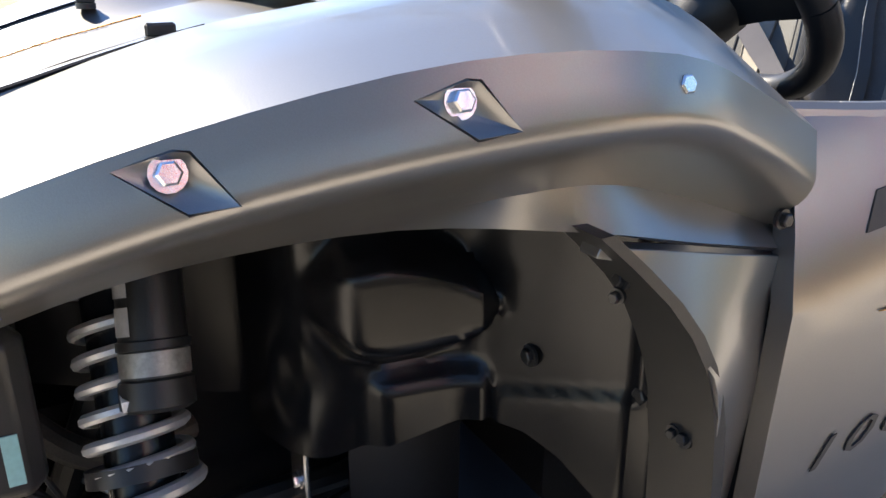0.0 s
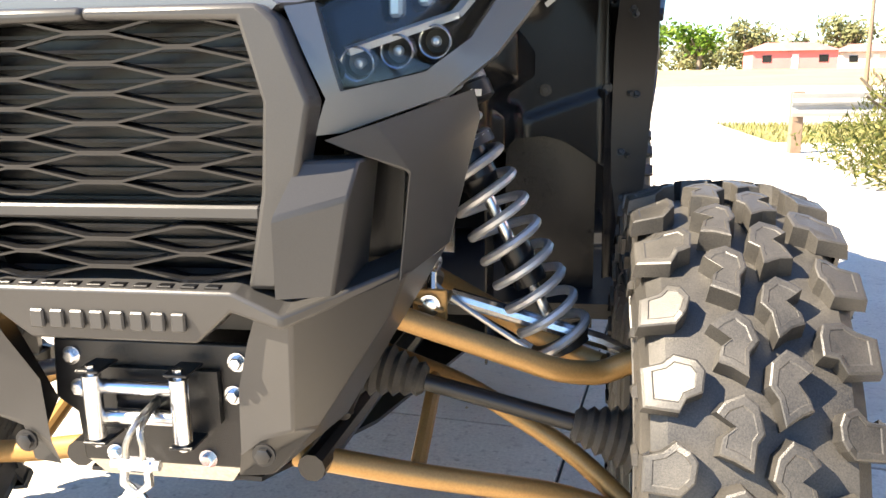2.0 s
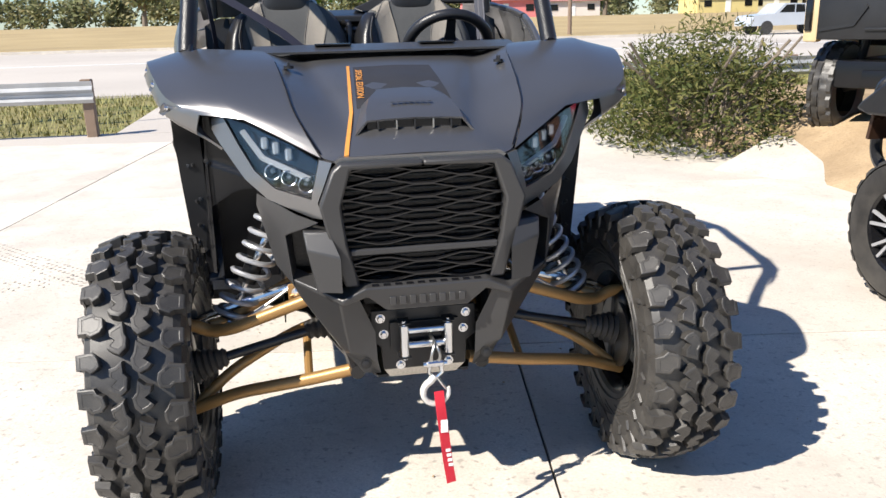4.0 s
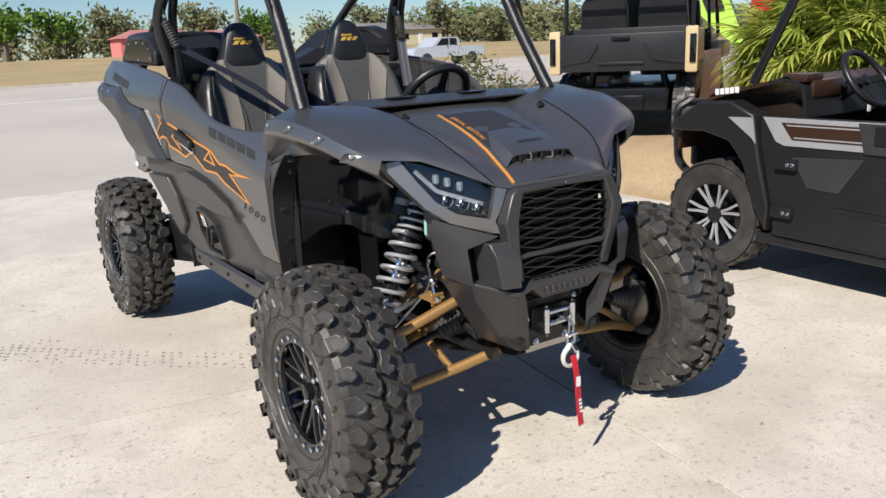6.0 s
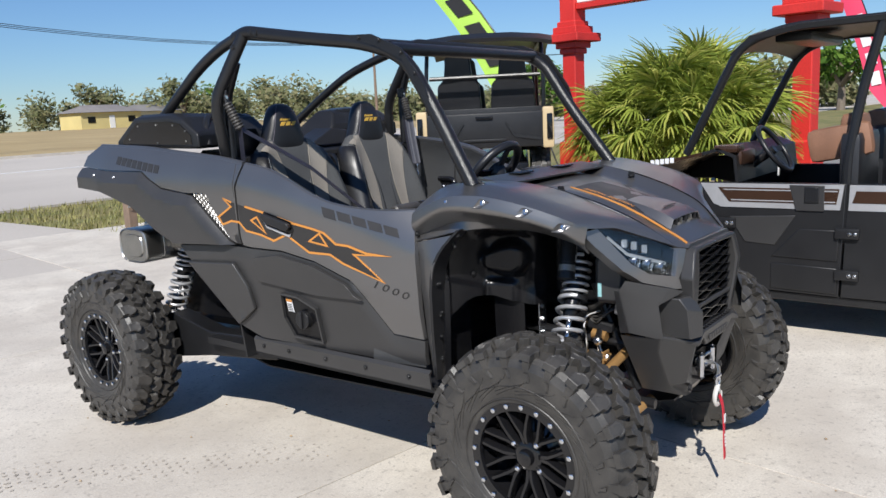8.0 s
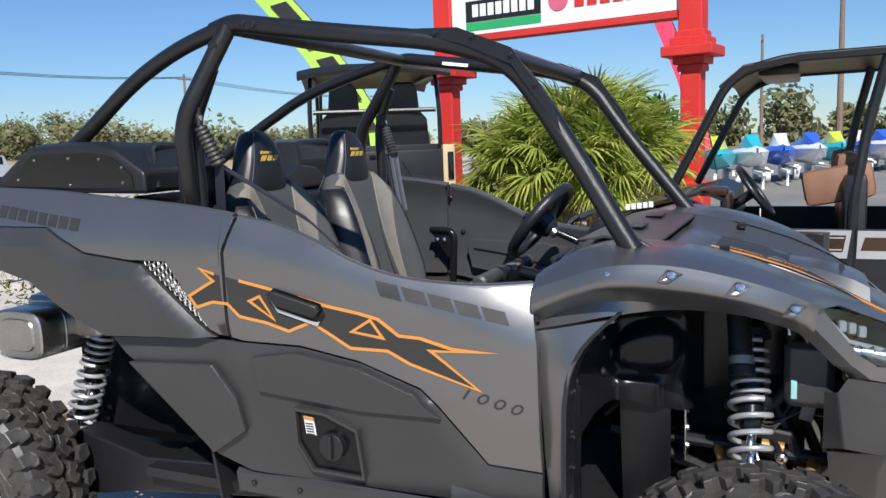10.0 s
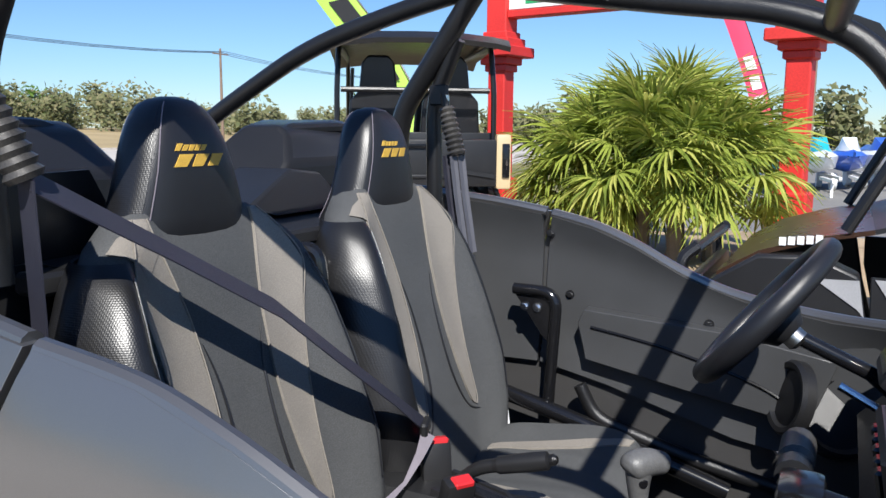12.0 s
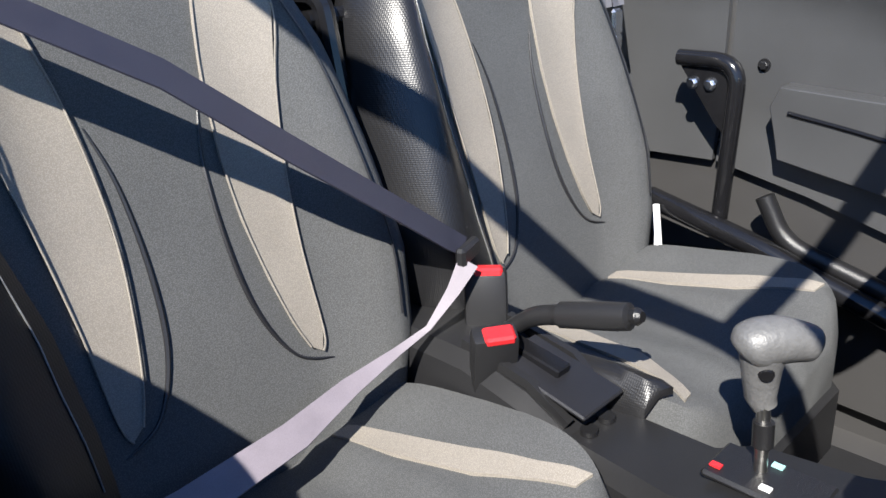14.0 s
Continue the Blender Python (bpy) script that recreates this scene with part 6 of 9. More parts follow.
def make_seat(c, y0, label):
    seat = thing("seat", label, "seat", (c, y0 + 1.2, 0.60))
    o = Vector((c, y0 + 1.2, 0.60))
    ST, front, width = seat_shape(c, y0)
    N = 29
    rows = []
    for z in np.linspace(0.76, 1.395, 28):
        z = float(z)
        hw = width(z)
        row = [front(hw * (2 * i / (N - 1) - 1), z) - o for i in range(N)]
        mid = y0 + interp(z, [a[0] for a in ST], [a[1] for a in ST])
        row += [Vector((c + hw * k, mid + d, z)) - o for k, d in ((0.95, 0.042), (0.84, 0.070), (0.60, 0.095), (0.0, 0.10), (-0.60, 0.095), (-0.84, 0.070), (-0.95, 0.042))]
        rows.append(row)
    part("backrest", loft(rows, closed=True, caps=True), M["fabric"], seat, "dark grey woven backrest", 60)

    def on(off):
        return lambda u, v, d: front(u, v) - o + Vector((0, -off + d, off * 0.3))
    for k in (-1, 1):
        inner = [(0.105, 1.388), (0.100, 1.352), (0.085, 1.29), (0.074, 1.23), (0.068, 1.15), (0.070, 1.08), (0.080, 1.01), (0.092, 0.955), (0.104, 0.922)]
        outer = [(0.118, 0.912), (0.126, 0.935), (0.130, 1.03), (0.140, 1.13), (0.155, 1.22), (0.172, 1.30), (0.150, 1.352), (0.126, 1.388)]
        part("light_stripe", sheet([(k * u, v) for u, v in inner + outer], on(0.0035), 0.02, 0.005), M["light_fabric"], seat, "pale grey woven stripe", 60)
        # piping and moulded channels
        bm = bmesh.new()
        tube(bm, smooth_path([on(0.005)(k * u, v, 0) for u, v in inner], 4), 0.0012, 6)
        tube(bm, smooth_path([on(0.005)(k * u, v, 0) for u, v in outer], 4), 0.0011, 6)
        part("stitching", bm, M["light_fabric"], seat)
        bm = bmesh.new()
        tube(bm, smooth_path([on(0.001)(k * u, v, 0) for u, v in ((0.062, 1.21), (0.048, 1.15), (0.045, 1.06), (0.055, 0.98), (0.085, 0.92), (0.13, 0.90))], 5), [0.0008 + 0.0022 * math.sin(math.pi * i / 25) for i in range(26)], 6)
        part("channel", bm, M["vinyl"], seat)
        # side bolster cover
        if k < 0:
            tracks = []
            for i, z in enumerate(np.linspace(0.865, 1.340, 30)):
                z = float(z)
                hw = width(z)
                g = max(0.03, math.sin(math.pi / 2 * min(1.0, (i + 0.3) / 6, (29.3 - i) / 5))) ** 0.7
                uin = -min(hw * 0.93, interp(z, (0.865, 0.95, 1.05, 1.15, 1.25, 1.30, 1.348), (0.150, 0.150, 0.158, 0.180, 0.192, 0.184, 0.168)))
                row = []
                for q in np.linspace(0, 1, 9):
                    u = uin + (-hw - uin) * float(q)
                    puff = 0.024 * g * math.sin(math.pi * (0.06 + 0.80 * float(q))) ** 0.75
                    row.append(front(u, z) - o + Vector((-0.005 * float(q) ** 2, -puff - 0.0075, 0.001)))
                e = front(-hw, z) - o
                row += [e + Vector((-0.008, 0.008, 0)), e + Vector((-0.004, 0.028, 0)), e + Vector((0.008, 0.048, 0)), e + Vector((0.040, 0.072, 0))]
                tracks.append(row)
            part("bolster", thicken(loft(tracks), 0.004), M["perforated"], seat, "glossy perforated vinyl bolster", 75)
            bm = bmesh.new()
            tube(bm, [r[1] + Vector((0, -0.0015, 0)) for r in tracks[2:-1]], 0.0009, 5)
            part("stitching", bm, M["cast"], seat)
            shoulder = [(-0.104, 1.383), (-0.126, 1.380), (-0.158, 1.366), (-0.182, 1.350), (-0.165, 1.345), (-0.150, 1.333), (-0.140, 1.31), (-0.098, 1.345)]
            part("light_stripe", sheet(shoulder, on(0.0042), 0.015, 0.005), M["light_fabric"], seat, "pale grey woven stripe", 60)
        bm = bmesh.new()
        tube(bm, smooth_path([on(0.003)(k * width(z) * 0.80, z, 0) for z in (0.93, 1.02, 1.14, 1.24, 1.31)], 5), 0.0014, 6)
        part("stitching", bm, M["vinyl"], seat)
    # headrest: tapered and rounded, in vinyl, with a perforated side panel
    sq = lambda v, e: math.copysign(abs(v) ** e, v)  # noqa: E731
    HR = ((1.325, 0.142, 1.592, 0.060), (1.345, 0.136, 1.586, 0.059), (1.365, 0.126, 1.580, 0.057), (1.39, 0.115, 1.577, 0.055), (1.42, 0.105, 1.575, 0.053), (1.455, 0.093, 1.575, 0.052), (1.49, 0.082, 1.577, 0.049),
          (1.52, 0.068, 1.580, 0.043), (1.54, 0.052, 1.583, 0.035), (1.552, 0.034, 1.585, 0.024), (1.557, 0.012, 1.586, 0.010))

    def head_ring(z, n=32, off=0.0):
        hw, yc, th = (interp(z, [h[0] for h in HR], [h[k] for h in HR]) for k in (1, 2, 3))
        return [Vector((c + (hw + off) * sq(math.cos(a), 0.62), y0 + yc + (th + off) * sq(math.sin(a), 0.70), z)) - o for a in (2 * math.pi * i / n for i in range(n))]
    levels = [float(q) for q in np.linspace(1.325, 1.50, 12)] + [1.512, 1.524, 1.534, 1.542, 1.548, 1.552, 1.555, 1.557]
    head = part("headrest", loft([head_ring(z) for z in levels], closed=True, caps=True), M["vinyl"], seat, "black vinyl headrest with gold embroidery", 60)
    part("side_panel", thicken(loft([head_ring(z, 32, 0.0012)[12:20] for z in levels[:-3]]), 0.001), M["perforated"], head, "perforated vinyl side panel", 60)

    def hy(u, z):
        hw, yc, th = (interp(z, [h[0] for h in HR], [h[k] for h in HR]) for k in (1, 2, 3))
        ca = min(1.0, abs(u) / hw) ** (1 / 0.62)
        return y0 + yc - th * max(0.0, 1 - ca * ca) ** 0.35
    # plain slanted blocks of gold thread in two rows
    for zz, h, x0, x1, n in ((1.484, 0.0085, -0.046, 0.012, 5), (1.466, 0.0175, -0.048, 0.046, 3)):
        for i in range(n):
            w = (x1 - x0) / n
            a = x0 + i * w
            up = 0.0016 if n == 5 and i == 0 else 0.0
            vs = [(a + 0.4 * h, zz + h / 2 + up), (a + w * 0.80 + 0.4 * h, zz + h / 2 + up), (a + w * 0.66 - 0.3 * h, zz - h / 2), (a - 0.3 * h, zz - h / 2)]
            part("embroidery", sheet(vs, lambda u, v, d: Vector((c + u, hy(u, v) - 0.0012 + d, v)) - o, 0.008, 0.0012), M["yellow"], head)
    for k in (12, 20):
        bm = bmesh.new()
        tube(bm, [head_ring(z, 32, 0.0016)[k] for z in levels[:-3]], 0.0010, 5)
        part("stitching", bm, M["web_sunlit"], head)
    # cushion
    rows = []
    for y, hw, zt in ((1.40, 0.19, 0.790), (1.34, 0.225, 0.826), (1.24, 0.245, 0.838), (1.14, 0.248, 0.850), (1.075, 0.236, 0.848), (1.030, 0.205, 0.828), (1.008, 0.15, 0.785)):
        row = []
        for i in range(21):
            e = 2 * i / 20 - 1
            z = zt + 0.020 * max(0, (abs(e) - 0.45) / 0.4) ** 1.5 * (1 if abs(e) < 0.85 else 1 - ((abs(e) - 0.85) / 0.15) ** 2 * 1.8) - (0.012 if abs(e) < 0.3 else 0)
            row.append(Vector((c + hw * e, y0 + y, z)) - o)
        row += [Vector((c + hw * 0.98 * k, y0 + y, zt - 0.11)) - o for k in (1, 0.3, -0.3, -1)]
        rows.append(row)
    sm = []
    for col in range(len(rows[0])):
        sm.append(smooth_path([r[col] for r in rows], 4))
    cush = part("cushion", loft([[col[i] for col in sm] for i in range(len(sm[0]))], closed=True, caps=True), M["fabric"], seat, "dark grey woven seat cushion", 55)

    def top(u, y, d):
        hw = interp(-y, (-1.40, -1.34, -1.24, -1.14, -1.075, -1.03), (0.19, 0.225, 0.245, 0.248, 0.236, 0.205))
        zt = interp(-y, (-1.40, -1.34, -1.24, -1.14, -1.075, -1.03), (0.790, 0.826, 0.838, 0.850, 0.848, 0.828))
        e = min(1, abs(u) / hw)
        z = zt + 0.020 * max(0, (e - 0.45) / 0.4) ** 1.5 * (1 if e < 0.85 else 1 - ((e - 0.85) / 0.15) ** 2 * 1.8) - (0.012 if e < 0.3 else 0)
        return Vector((c + u, y0 + y, z + 0.005 - d)) - o
    for k in (-1, 1):
        st = [(0.088, 1.345), (0.100, 1.25), (0.122, 1.15), (0.170, 1.055), (0.192, 1.05), (0.172, 1.10), (0.150, 1.18), (0.132, 1.26), (0.112, 1.345)]
        part("cushion_stripe", sheet([(k * u, v) for u, v in st], top, 0.02, 0.006), M["light_fabric"], seat, "pale grey woven stripe", 60)
    cover = [(-0.226, 1.33), (-0.243, 1.24), (-0.244, 1.13), (-0.230, 1.075), (-0.196, 1.06), (-0.190, 1.13), (-0.186, 1.24), (-0.182, 1.33)]
    part("cushion_bolster", sheet(cover, lambda u, v, d: top(u, v, d) + Vector((-0.006, 0, 0.016 * math.sin(math.pi * max(0.0, min(1.0, (-u - 0.172) / 0.08))))), 0.015, 0.010), M["perforated"], seat, "glossy perforated vinyl bolster", 60)
    bm = bmesh.new()
    box(bm, (0, 0, 0.07), (0.36, 0.40, 0.14), 0.02)
    part("seat_base", bm, M["black"], seat)
    return seat


make_seat(-0.303, 0.030, "black and grey passenger seat with pale stripes and headrest")
make_seat(0.252, 0.027, "black and grey driver seat with pale stripes and headrest")

# floor, bulkhead and rear deck
bm = bmesh.new()
box(bm, (0, 1.15, 0.47), (1.22, 1.5, 0.03))
part("cabin_floor", bm, M["black"], car)
bm = sheet([(-0.66, 0.45), (0.66, 0.45), (0.66, 1.30), (0.60, 1.33), (-0.60, 1.33), (-0.66, 1.30)], lambda u, v, d: Vector((u, 1.60 + 0.16 * (v - 0.8) + d, v)), 0.1, 0.01)
part("rear_bulkhead", bm, M["black"], car)
bm = bmesh.new()
tube(bm, rounded([(-0.05, 1.60, 1.30), (-0.03, 1.55, 1.30), (-0.03, 1.50, 0.95)], 0.03), 0.014, 10)
tube(bm, rounded([(0.02, 1.56, 1.27), (-0.05, 1.56, 1.27)], 0.03), 0.012, 10)
part("seat_frame_tube", bm, M["gloss"], car)
bm = bmesh.new()
box(bm, (0, 1.62, 1.315), (1.1, 0.05, 0.03), 0.006)
part("deck_lip", bm, M["black"], car)
bm = loft([[(-0.5, 1.62, 1.33), (0.5, 1.62, 1.33)], [(-0.5, 1.95, 1.36), (0.5, 1.95, 1.36)], [(-0.5, 2.05, 1.29), (0.5, 2.05, 1.29)], [(-0.5, 2.55, 1.29), (0.5, 2.55, 1.29)]])
part("rear_deck", thicken(bm, 0.01), M["black"], car)
# mesh panel behind the passenger seat
mesh_panel = sheet([(-0.615, 1.335), (-0.615, 1.425), (-0.590, 1.448), (-0.40, 1.452), (-0.345, 1.36), (-0.345, 1.335)], lambda u, v, d: Vector((u, 1.655 + 0.10 * (u + 0.6) + d, v)), 0.05, 0.008)
part("mesh_panel", mesh_panel, M["perforated"], car, "black perforated mesh panel")
# faceted air box between the seats
A = [(0.05, 1.70, 1.345), (0.31, 1.71, 1.345), (0.275, 1.76, 1.418), (0.165, 1.755, 1.430), (0.0, 1.73, 1.362), (0.02, 1.90, 1.36), (0.33, 1.92, 1.36), (0.29, 1.90, 1.425), (0.17, 1.90, 1.430)]
bm = bmesh.new()
vs = [bm.verts.new(v) for v in A]
for f in ((0, 1, 2, 3, 4), (2, 7, 8, 3), (1, 6, 7, 2), (3, 8, 5, 4), (0, 4, 5), (6, 5, 8, 7)):
    bm.faces.new([vs[i] for i in f])
bevelled(part("air_box", bm, M["black"], car, "", 20), 0.006, 2, 20)

# rear speaker pods on both sides of the deck
for s in (-1, 1):
    pod = [(1.74, 1.375), (1.745, 1.44), (1.86, 1.505), (1.95, 1.525), (2.23, 1.525), (2.40, 1.42), (2.40, 1.385)]
    bm = bmesh.new()
    a = [bm.verts.new((s * 0.665, y, z)) for y, z in pod]
    b = [bm.verts.new((s * 0.625, 1.93 + (y - 1.93) * 0.93, 1.37 + (z - 1.37) * 1.08)) for y, z in pod]
    c = [bm.verts.new((s * (0.27 if z > 1.46 else 0.22 if z > 1.42 else 0.15), 1.80 + (y - 1.74) * 0.33, 1.37 + (z - 1.37) * 0.97)) for y, z in pod]
    for r0, r1 in ((a, b), (b, c)):
        for i in range(len(pod)):
            j = (i + 1) % len(pod)
            bm.faces.new((r0[i], r0[j], r1[j], r1[i]))
    bm.faces.new(a)
    bm.faces.new(c[::-1])
    speaker = bevelled(part("speaker_pod", bm, M["black"], car, "black plastic pod on the rear deck", 25), 0.012, 3, 20)
    # raised moulding that frames the sloping front
    bm = bmesh.new()
    tube(bm, rounded([(s * 0.60, 1.765, 1.385), (s * 0.58, 1.800, 1.468), (s * 0.52, 1.862, 1.516), (s * 0.31, 1.878, 1.508), (s * 0.265, 1.845, 1.462), (s * 0.20, 1.815, 1.385)], 0.05), 0.017, 10)
    part("pod_moulding", bm, M["black"], speaker)
    panel = [(1.79, 1.395), (1.795, 1.435), (1.87, 1.488), (1.96, 1.502), (2.21, 1.502), (2.34, 1.42), (2.34, 1.395)]
    part("pod_panel", prism(panel, lambda u, v, d: Vector((s * (0.668 - d), u, v)), 0.006), M["gloss"], speaker)
    for y, z in ((1.83, 1.41), (1.83, 1.455), (1.92, 1.482), (2.05, 1.488), (2.2, 1.485), (2.28, 1.425), (2.05, 1.405)):
        bolt("pod_screw", (s * 0.669, y, z), (s, 0, 0), 0.003, speaker, M["steel"], 0.002)

# centre console, parking lever and shifter
rows = []
for y, hw, z in ((1.46, 0.055, 0.905), (1.29, 0.055, 0.905), (1.20, 0.055, 0.885), (1.145, 0.052, 0.850), (1.02, 0.060, 0.846), (0.98, 0.072, 0.862), (0.88, 0.075, 0.872), (0.74, 0.075, 0.92), (0.66, 0.08, 0.98)):
    rows.append([(x - 0.025, y, zz) for x, zz in ((-hw - 0.02, 0.50), (-hw, z - 0.02), (-hw + 0.012, z), (hw - 0.012, z), (hw, z - 0.02), (hw + 0.02, 0.50))])
console = part("centre_console", loft(rows, caps=True), M["black"], car, "ribbed black centre console", 25)
bm = bmesh.new()
box(bm, (-0.025, 1.19, 0.891), (0.075, 0.13, 0.006), 0.002, Matrix.Rotation(radians(12), 4, "X"))
part("console_ribbed_pad", bm, M["vinyl"], car)
for x in (-0.045, -0.012):
    bm = bmesh.new()
    tube(bm, [(x, 1.132, 0.850), (x, 1.132, 0.856)], 0.010, 14)
    part("console_bolt", bm, M["cage"], car)
# slotted cover for the lever, with a raised rim
bm = bmesh.new()
box(bm, (-0.022, 1.235, 0.905), (0.024, 0.105, 0.012), 0.002, Matrix.Rotation(radians(9), 4, "X"))
part("lever_slot", bm, M["liner"], console)
for k in (-1, 1):
    bm = bmesh.new()
    band(bm, [(-0.022 + k * 0.040, 1.30, 0.912), (-0.022 + k * 0.040, 1.20, 0.894), (-0.022 + k * 0.036, 1.150, 0.860)], (1, 0, 0), 0.010, 0.012)
    part("cover_rim", bm, M["black"], console)
bm = bmesh.new()
tube(bm, smooth_path([(-0.012, 1.285, 0.905), (-0.004, 1.245, 0.938), (0.002, 1.205, 0.952), (0.010, 1.135, 0.969)]), [0.011] * 8 + [0.012] * 8 + [0.0145] * 8 + [0.016], 12)
tube(bm, [(0.002, 1.205, 0.952), (0.009, 1.145, 0.967), (0.0115, 1.122, 0.973), (0.012, 1.119, 0.974)], [0.0155, 0.0165, 0.0155, 0.009], 14)
lever = part("parking_lever", bm, M["black"], car, "black parking lever with ribbed grip")
bm = bmesh.new()
tube(bm, [(0.0115, 1.122, 0.973), (0.0125, 1.112, 0.976), (0.0125, 1.106, 0.9775)], [0.009, 0.010, 0.006], 10)
part("release_button", bm, M["cage"], lever)
bm = bmesh.new()
tube(bm, [(-0.015, 0.955, 0.86), (-0.006, 0.964, 0.965)], 0.0065, 12)
shift = part("shift_lever", bm, M["steel"], car, "gear lever with a grey T-shaped knob")
bm = bmesh.new()
tube(bm, [(-0.013, 0.957, 0.900), (-0.011, 0.959, 0.925)], 0.010, 14)
part("shift_collar", bm, M["cage"], shift)
knob_at = pose(-0.003, 0.968, 0, 0, 0, 47)
bm = bmesh.new()
tube(bm, [knob_at @ Vector(v) for v in ((-0.004, -0.004, 0.935), (0, 0, 0.945), (0, 0.002, 0.975), (0, 0.002, 1.000))], [0.0115, 0.0145, 0.0185, 0.0225], 16)
tube(bm, smooth_path([knob_at @ Vector(v) for v in ((0, 0.024, 0.994), (0, 0.020, 0.997), (0, 0.010, 1.002), (0, -0.008, 1.005), (0, -0.026, 1.003), (0, -0.042, 0.999), (0, -0.047, 0.997))], 4),
     [0.004, 0.0105, 0.0145, 0.0170, 0.0190, 0.0210, 0.0225, 0.0232, 0.0238, 0.0240, 0.0238, 0.0234, 0.0230, 0.0225, 0.0218, 0.0210, 0.0203, 0.0195, 0.0188, 0.018, 0.0172, 0.0160, 0.014, 0.010, 0.004], 18)
M["knob"] = mat("grey_knob", (0.10, 0.10, 0.10), 0.45, 0, 0.15, 20, 0.2, 300)
knob = part("knob", bm, M["knob"], shift, "", 60)
bm = bmesh.new()
lathe(bm, [(0.0, 0.003), (0.006, 0.003), (0.0075, 0.0)], Matrix.Translation(knob_at @ Vector((-0.018, 0.005, 0.980))) @ Vector((-0.82, -0.5, -0.1)).to_track_quat("Z", "Y").to_matrix().to_4x4(), 14)
part("knob_button", bm, M["liner"], knob)
bm = bmesh.new()
box(bm, (-0.020, 0.945, 0.869), (0.060, 0.11, 0.008), 0.003)
part("shift_gate", bm, M["cage"], console)
for x, y, mm in ((-0.036, 0.990, "red"), (0.000, 0.945, "teal"), (-0.038, 0.94, "white")):
    bm = bmesh.new()
    box(bm, (x, y, 0.8745), (0.007, 0.011, 0.002))
    part("gear_mark", bm, M[mm], console)

# seat belts
def buckle(at, rx, rz, label):
    bm = bmesh.new()
    box(bm, (0, 0, 0.0), (0.054, 0.032, 0.098), 0.009, None, 2)
    b = part("belt_buckle", bm, M["black"], car, label)
    b.matrix_basis = pose(*at, rx, 0, rz)
    bm = bmesh.new()
    box(bm, (0.004, -0.004, 0.046), (0.036, 0.024, 0.012), 0.003)
    part("release_button", bm, M["red"], b)
    bm = bmesh.new()
    cyl(bm, (0, 0, -0.04), (0, 0.01, -0.10), 0.007, 8)
    part("buckle_stalk", bm, M["cage"], b)


buckle((-0.058, 1.258, 0.898), 16, -35, "black buckle with a red release button")
buckle((0.008, 1.328, 0.922), -12, -50, "black buckle with a red release button")

belt = thing("seat_belt", "dark webbing seat belt across the passenger seat", "seat belt", (-0.58, 1.56, 1.55))
BO = Vector((-0.58, 1.56, 1.55))
bm = bmesh.new()
band(bm, [Vector(v) - BO for v in ((-0.622, 1.500, 1.455), (-0.47, 1.458, 1.362), (-0.318, 1.412, 1.264), (-0.211, 1.385, 1.172), (-0.100, 1.360, 1.080), (-0.035, 1.348, 1.025), (-0.006, 1.346, 1.003))],
     [Vector((0.5, 0.7, 0.45)), Vector((0.58, 0.70, 0.35))] + [Vector((0.62, 0.68, 0.32))] * 3 + [Vector((0.7, 0.5, 0.4)), Vector((0.75, 0.35, 0.5))], [0.046, 0.046, 0.046, 0.046, 0.044, 0.034, 0.026], 0.002)
part("shoulder_webbing", bm, M["web"], belt)
# lap part of the same dark belt, its sunlit sheen painted as a pale colour
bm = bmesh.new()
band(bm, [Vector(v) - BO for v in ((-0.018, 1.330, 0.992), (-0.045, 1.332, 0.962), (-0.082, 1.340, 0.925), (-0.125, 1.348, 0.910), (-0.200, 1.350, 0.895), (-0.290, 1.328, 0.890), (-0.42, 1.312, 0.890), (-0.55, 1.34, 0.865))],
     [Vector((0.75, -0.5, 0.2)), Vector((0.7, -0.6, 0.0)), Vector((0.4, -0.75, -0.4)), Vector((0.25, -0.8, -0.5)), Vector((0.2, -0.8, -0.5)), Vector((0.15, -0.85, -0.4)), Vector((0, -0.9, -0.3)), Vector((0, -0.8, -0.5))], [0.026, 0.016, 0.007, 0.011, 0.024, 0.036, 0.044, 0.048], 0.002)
part("lap_webbing", bm, M["web_sunlit"], belt, "dark lap webbing coloured pale for its sheen in the sun")
bm = bmesh.new()
box(bm, Vector((-0.006, 1.342, 0.998)) - BO, (0.050, 0.014, 0.024), 0.004, Matrix.Rotation(radians(20), 4, "Z"))
part("latch_plate", bm, M["black"], belt)


def retractor(c, low):
    """Bellows boot over the belt's guide, hung from a bracket on the cage."""
    c, low = Vector(c), Vector(low)
    bm = bmesh.new()
    boot(bm, c, low, 0.020, 0.023, 9)
    b = part("belt_boot", bm, M["rubber"], car, "ribbed black belt guide boot")
    bm = bmesh.new()
    box(bm, c + Vector((0, 0.02, 0.03)), (0.012, 0.05, 0.05), 0.004)
    tube(bm, [c, c + Vector((0, 0.005, 0.035))], 0.010, 10)
    part("belt_bracket", bm, M["cage"], car)
    bm = bmesh.new()
    tube(bm, [c + Vector((0, 0, 0.01)), c + Vector((0, 0, 0.03))], 0.008, 8)
    part("guide_pin", bm, M["chrome"], b)
    return b


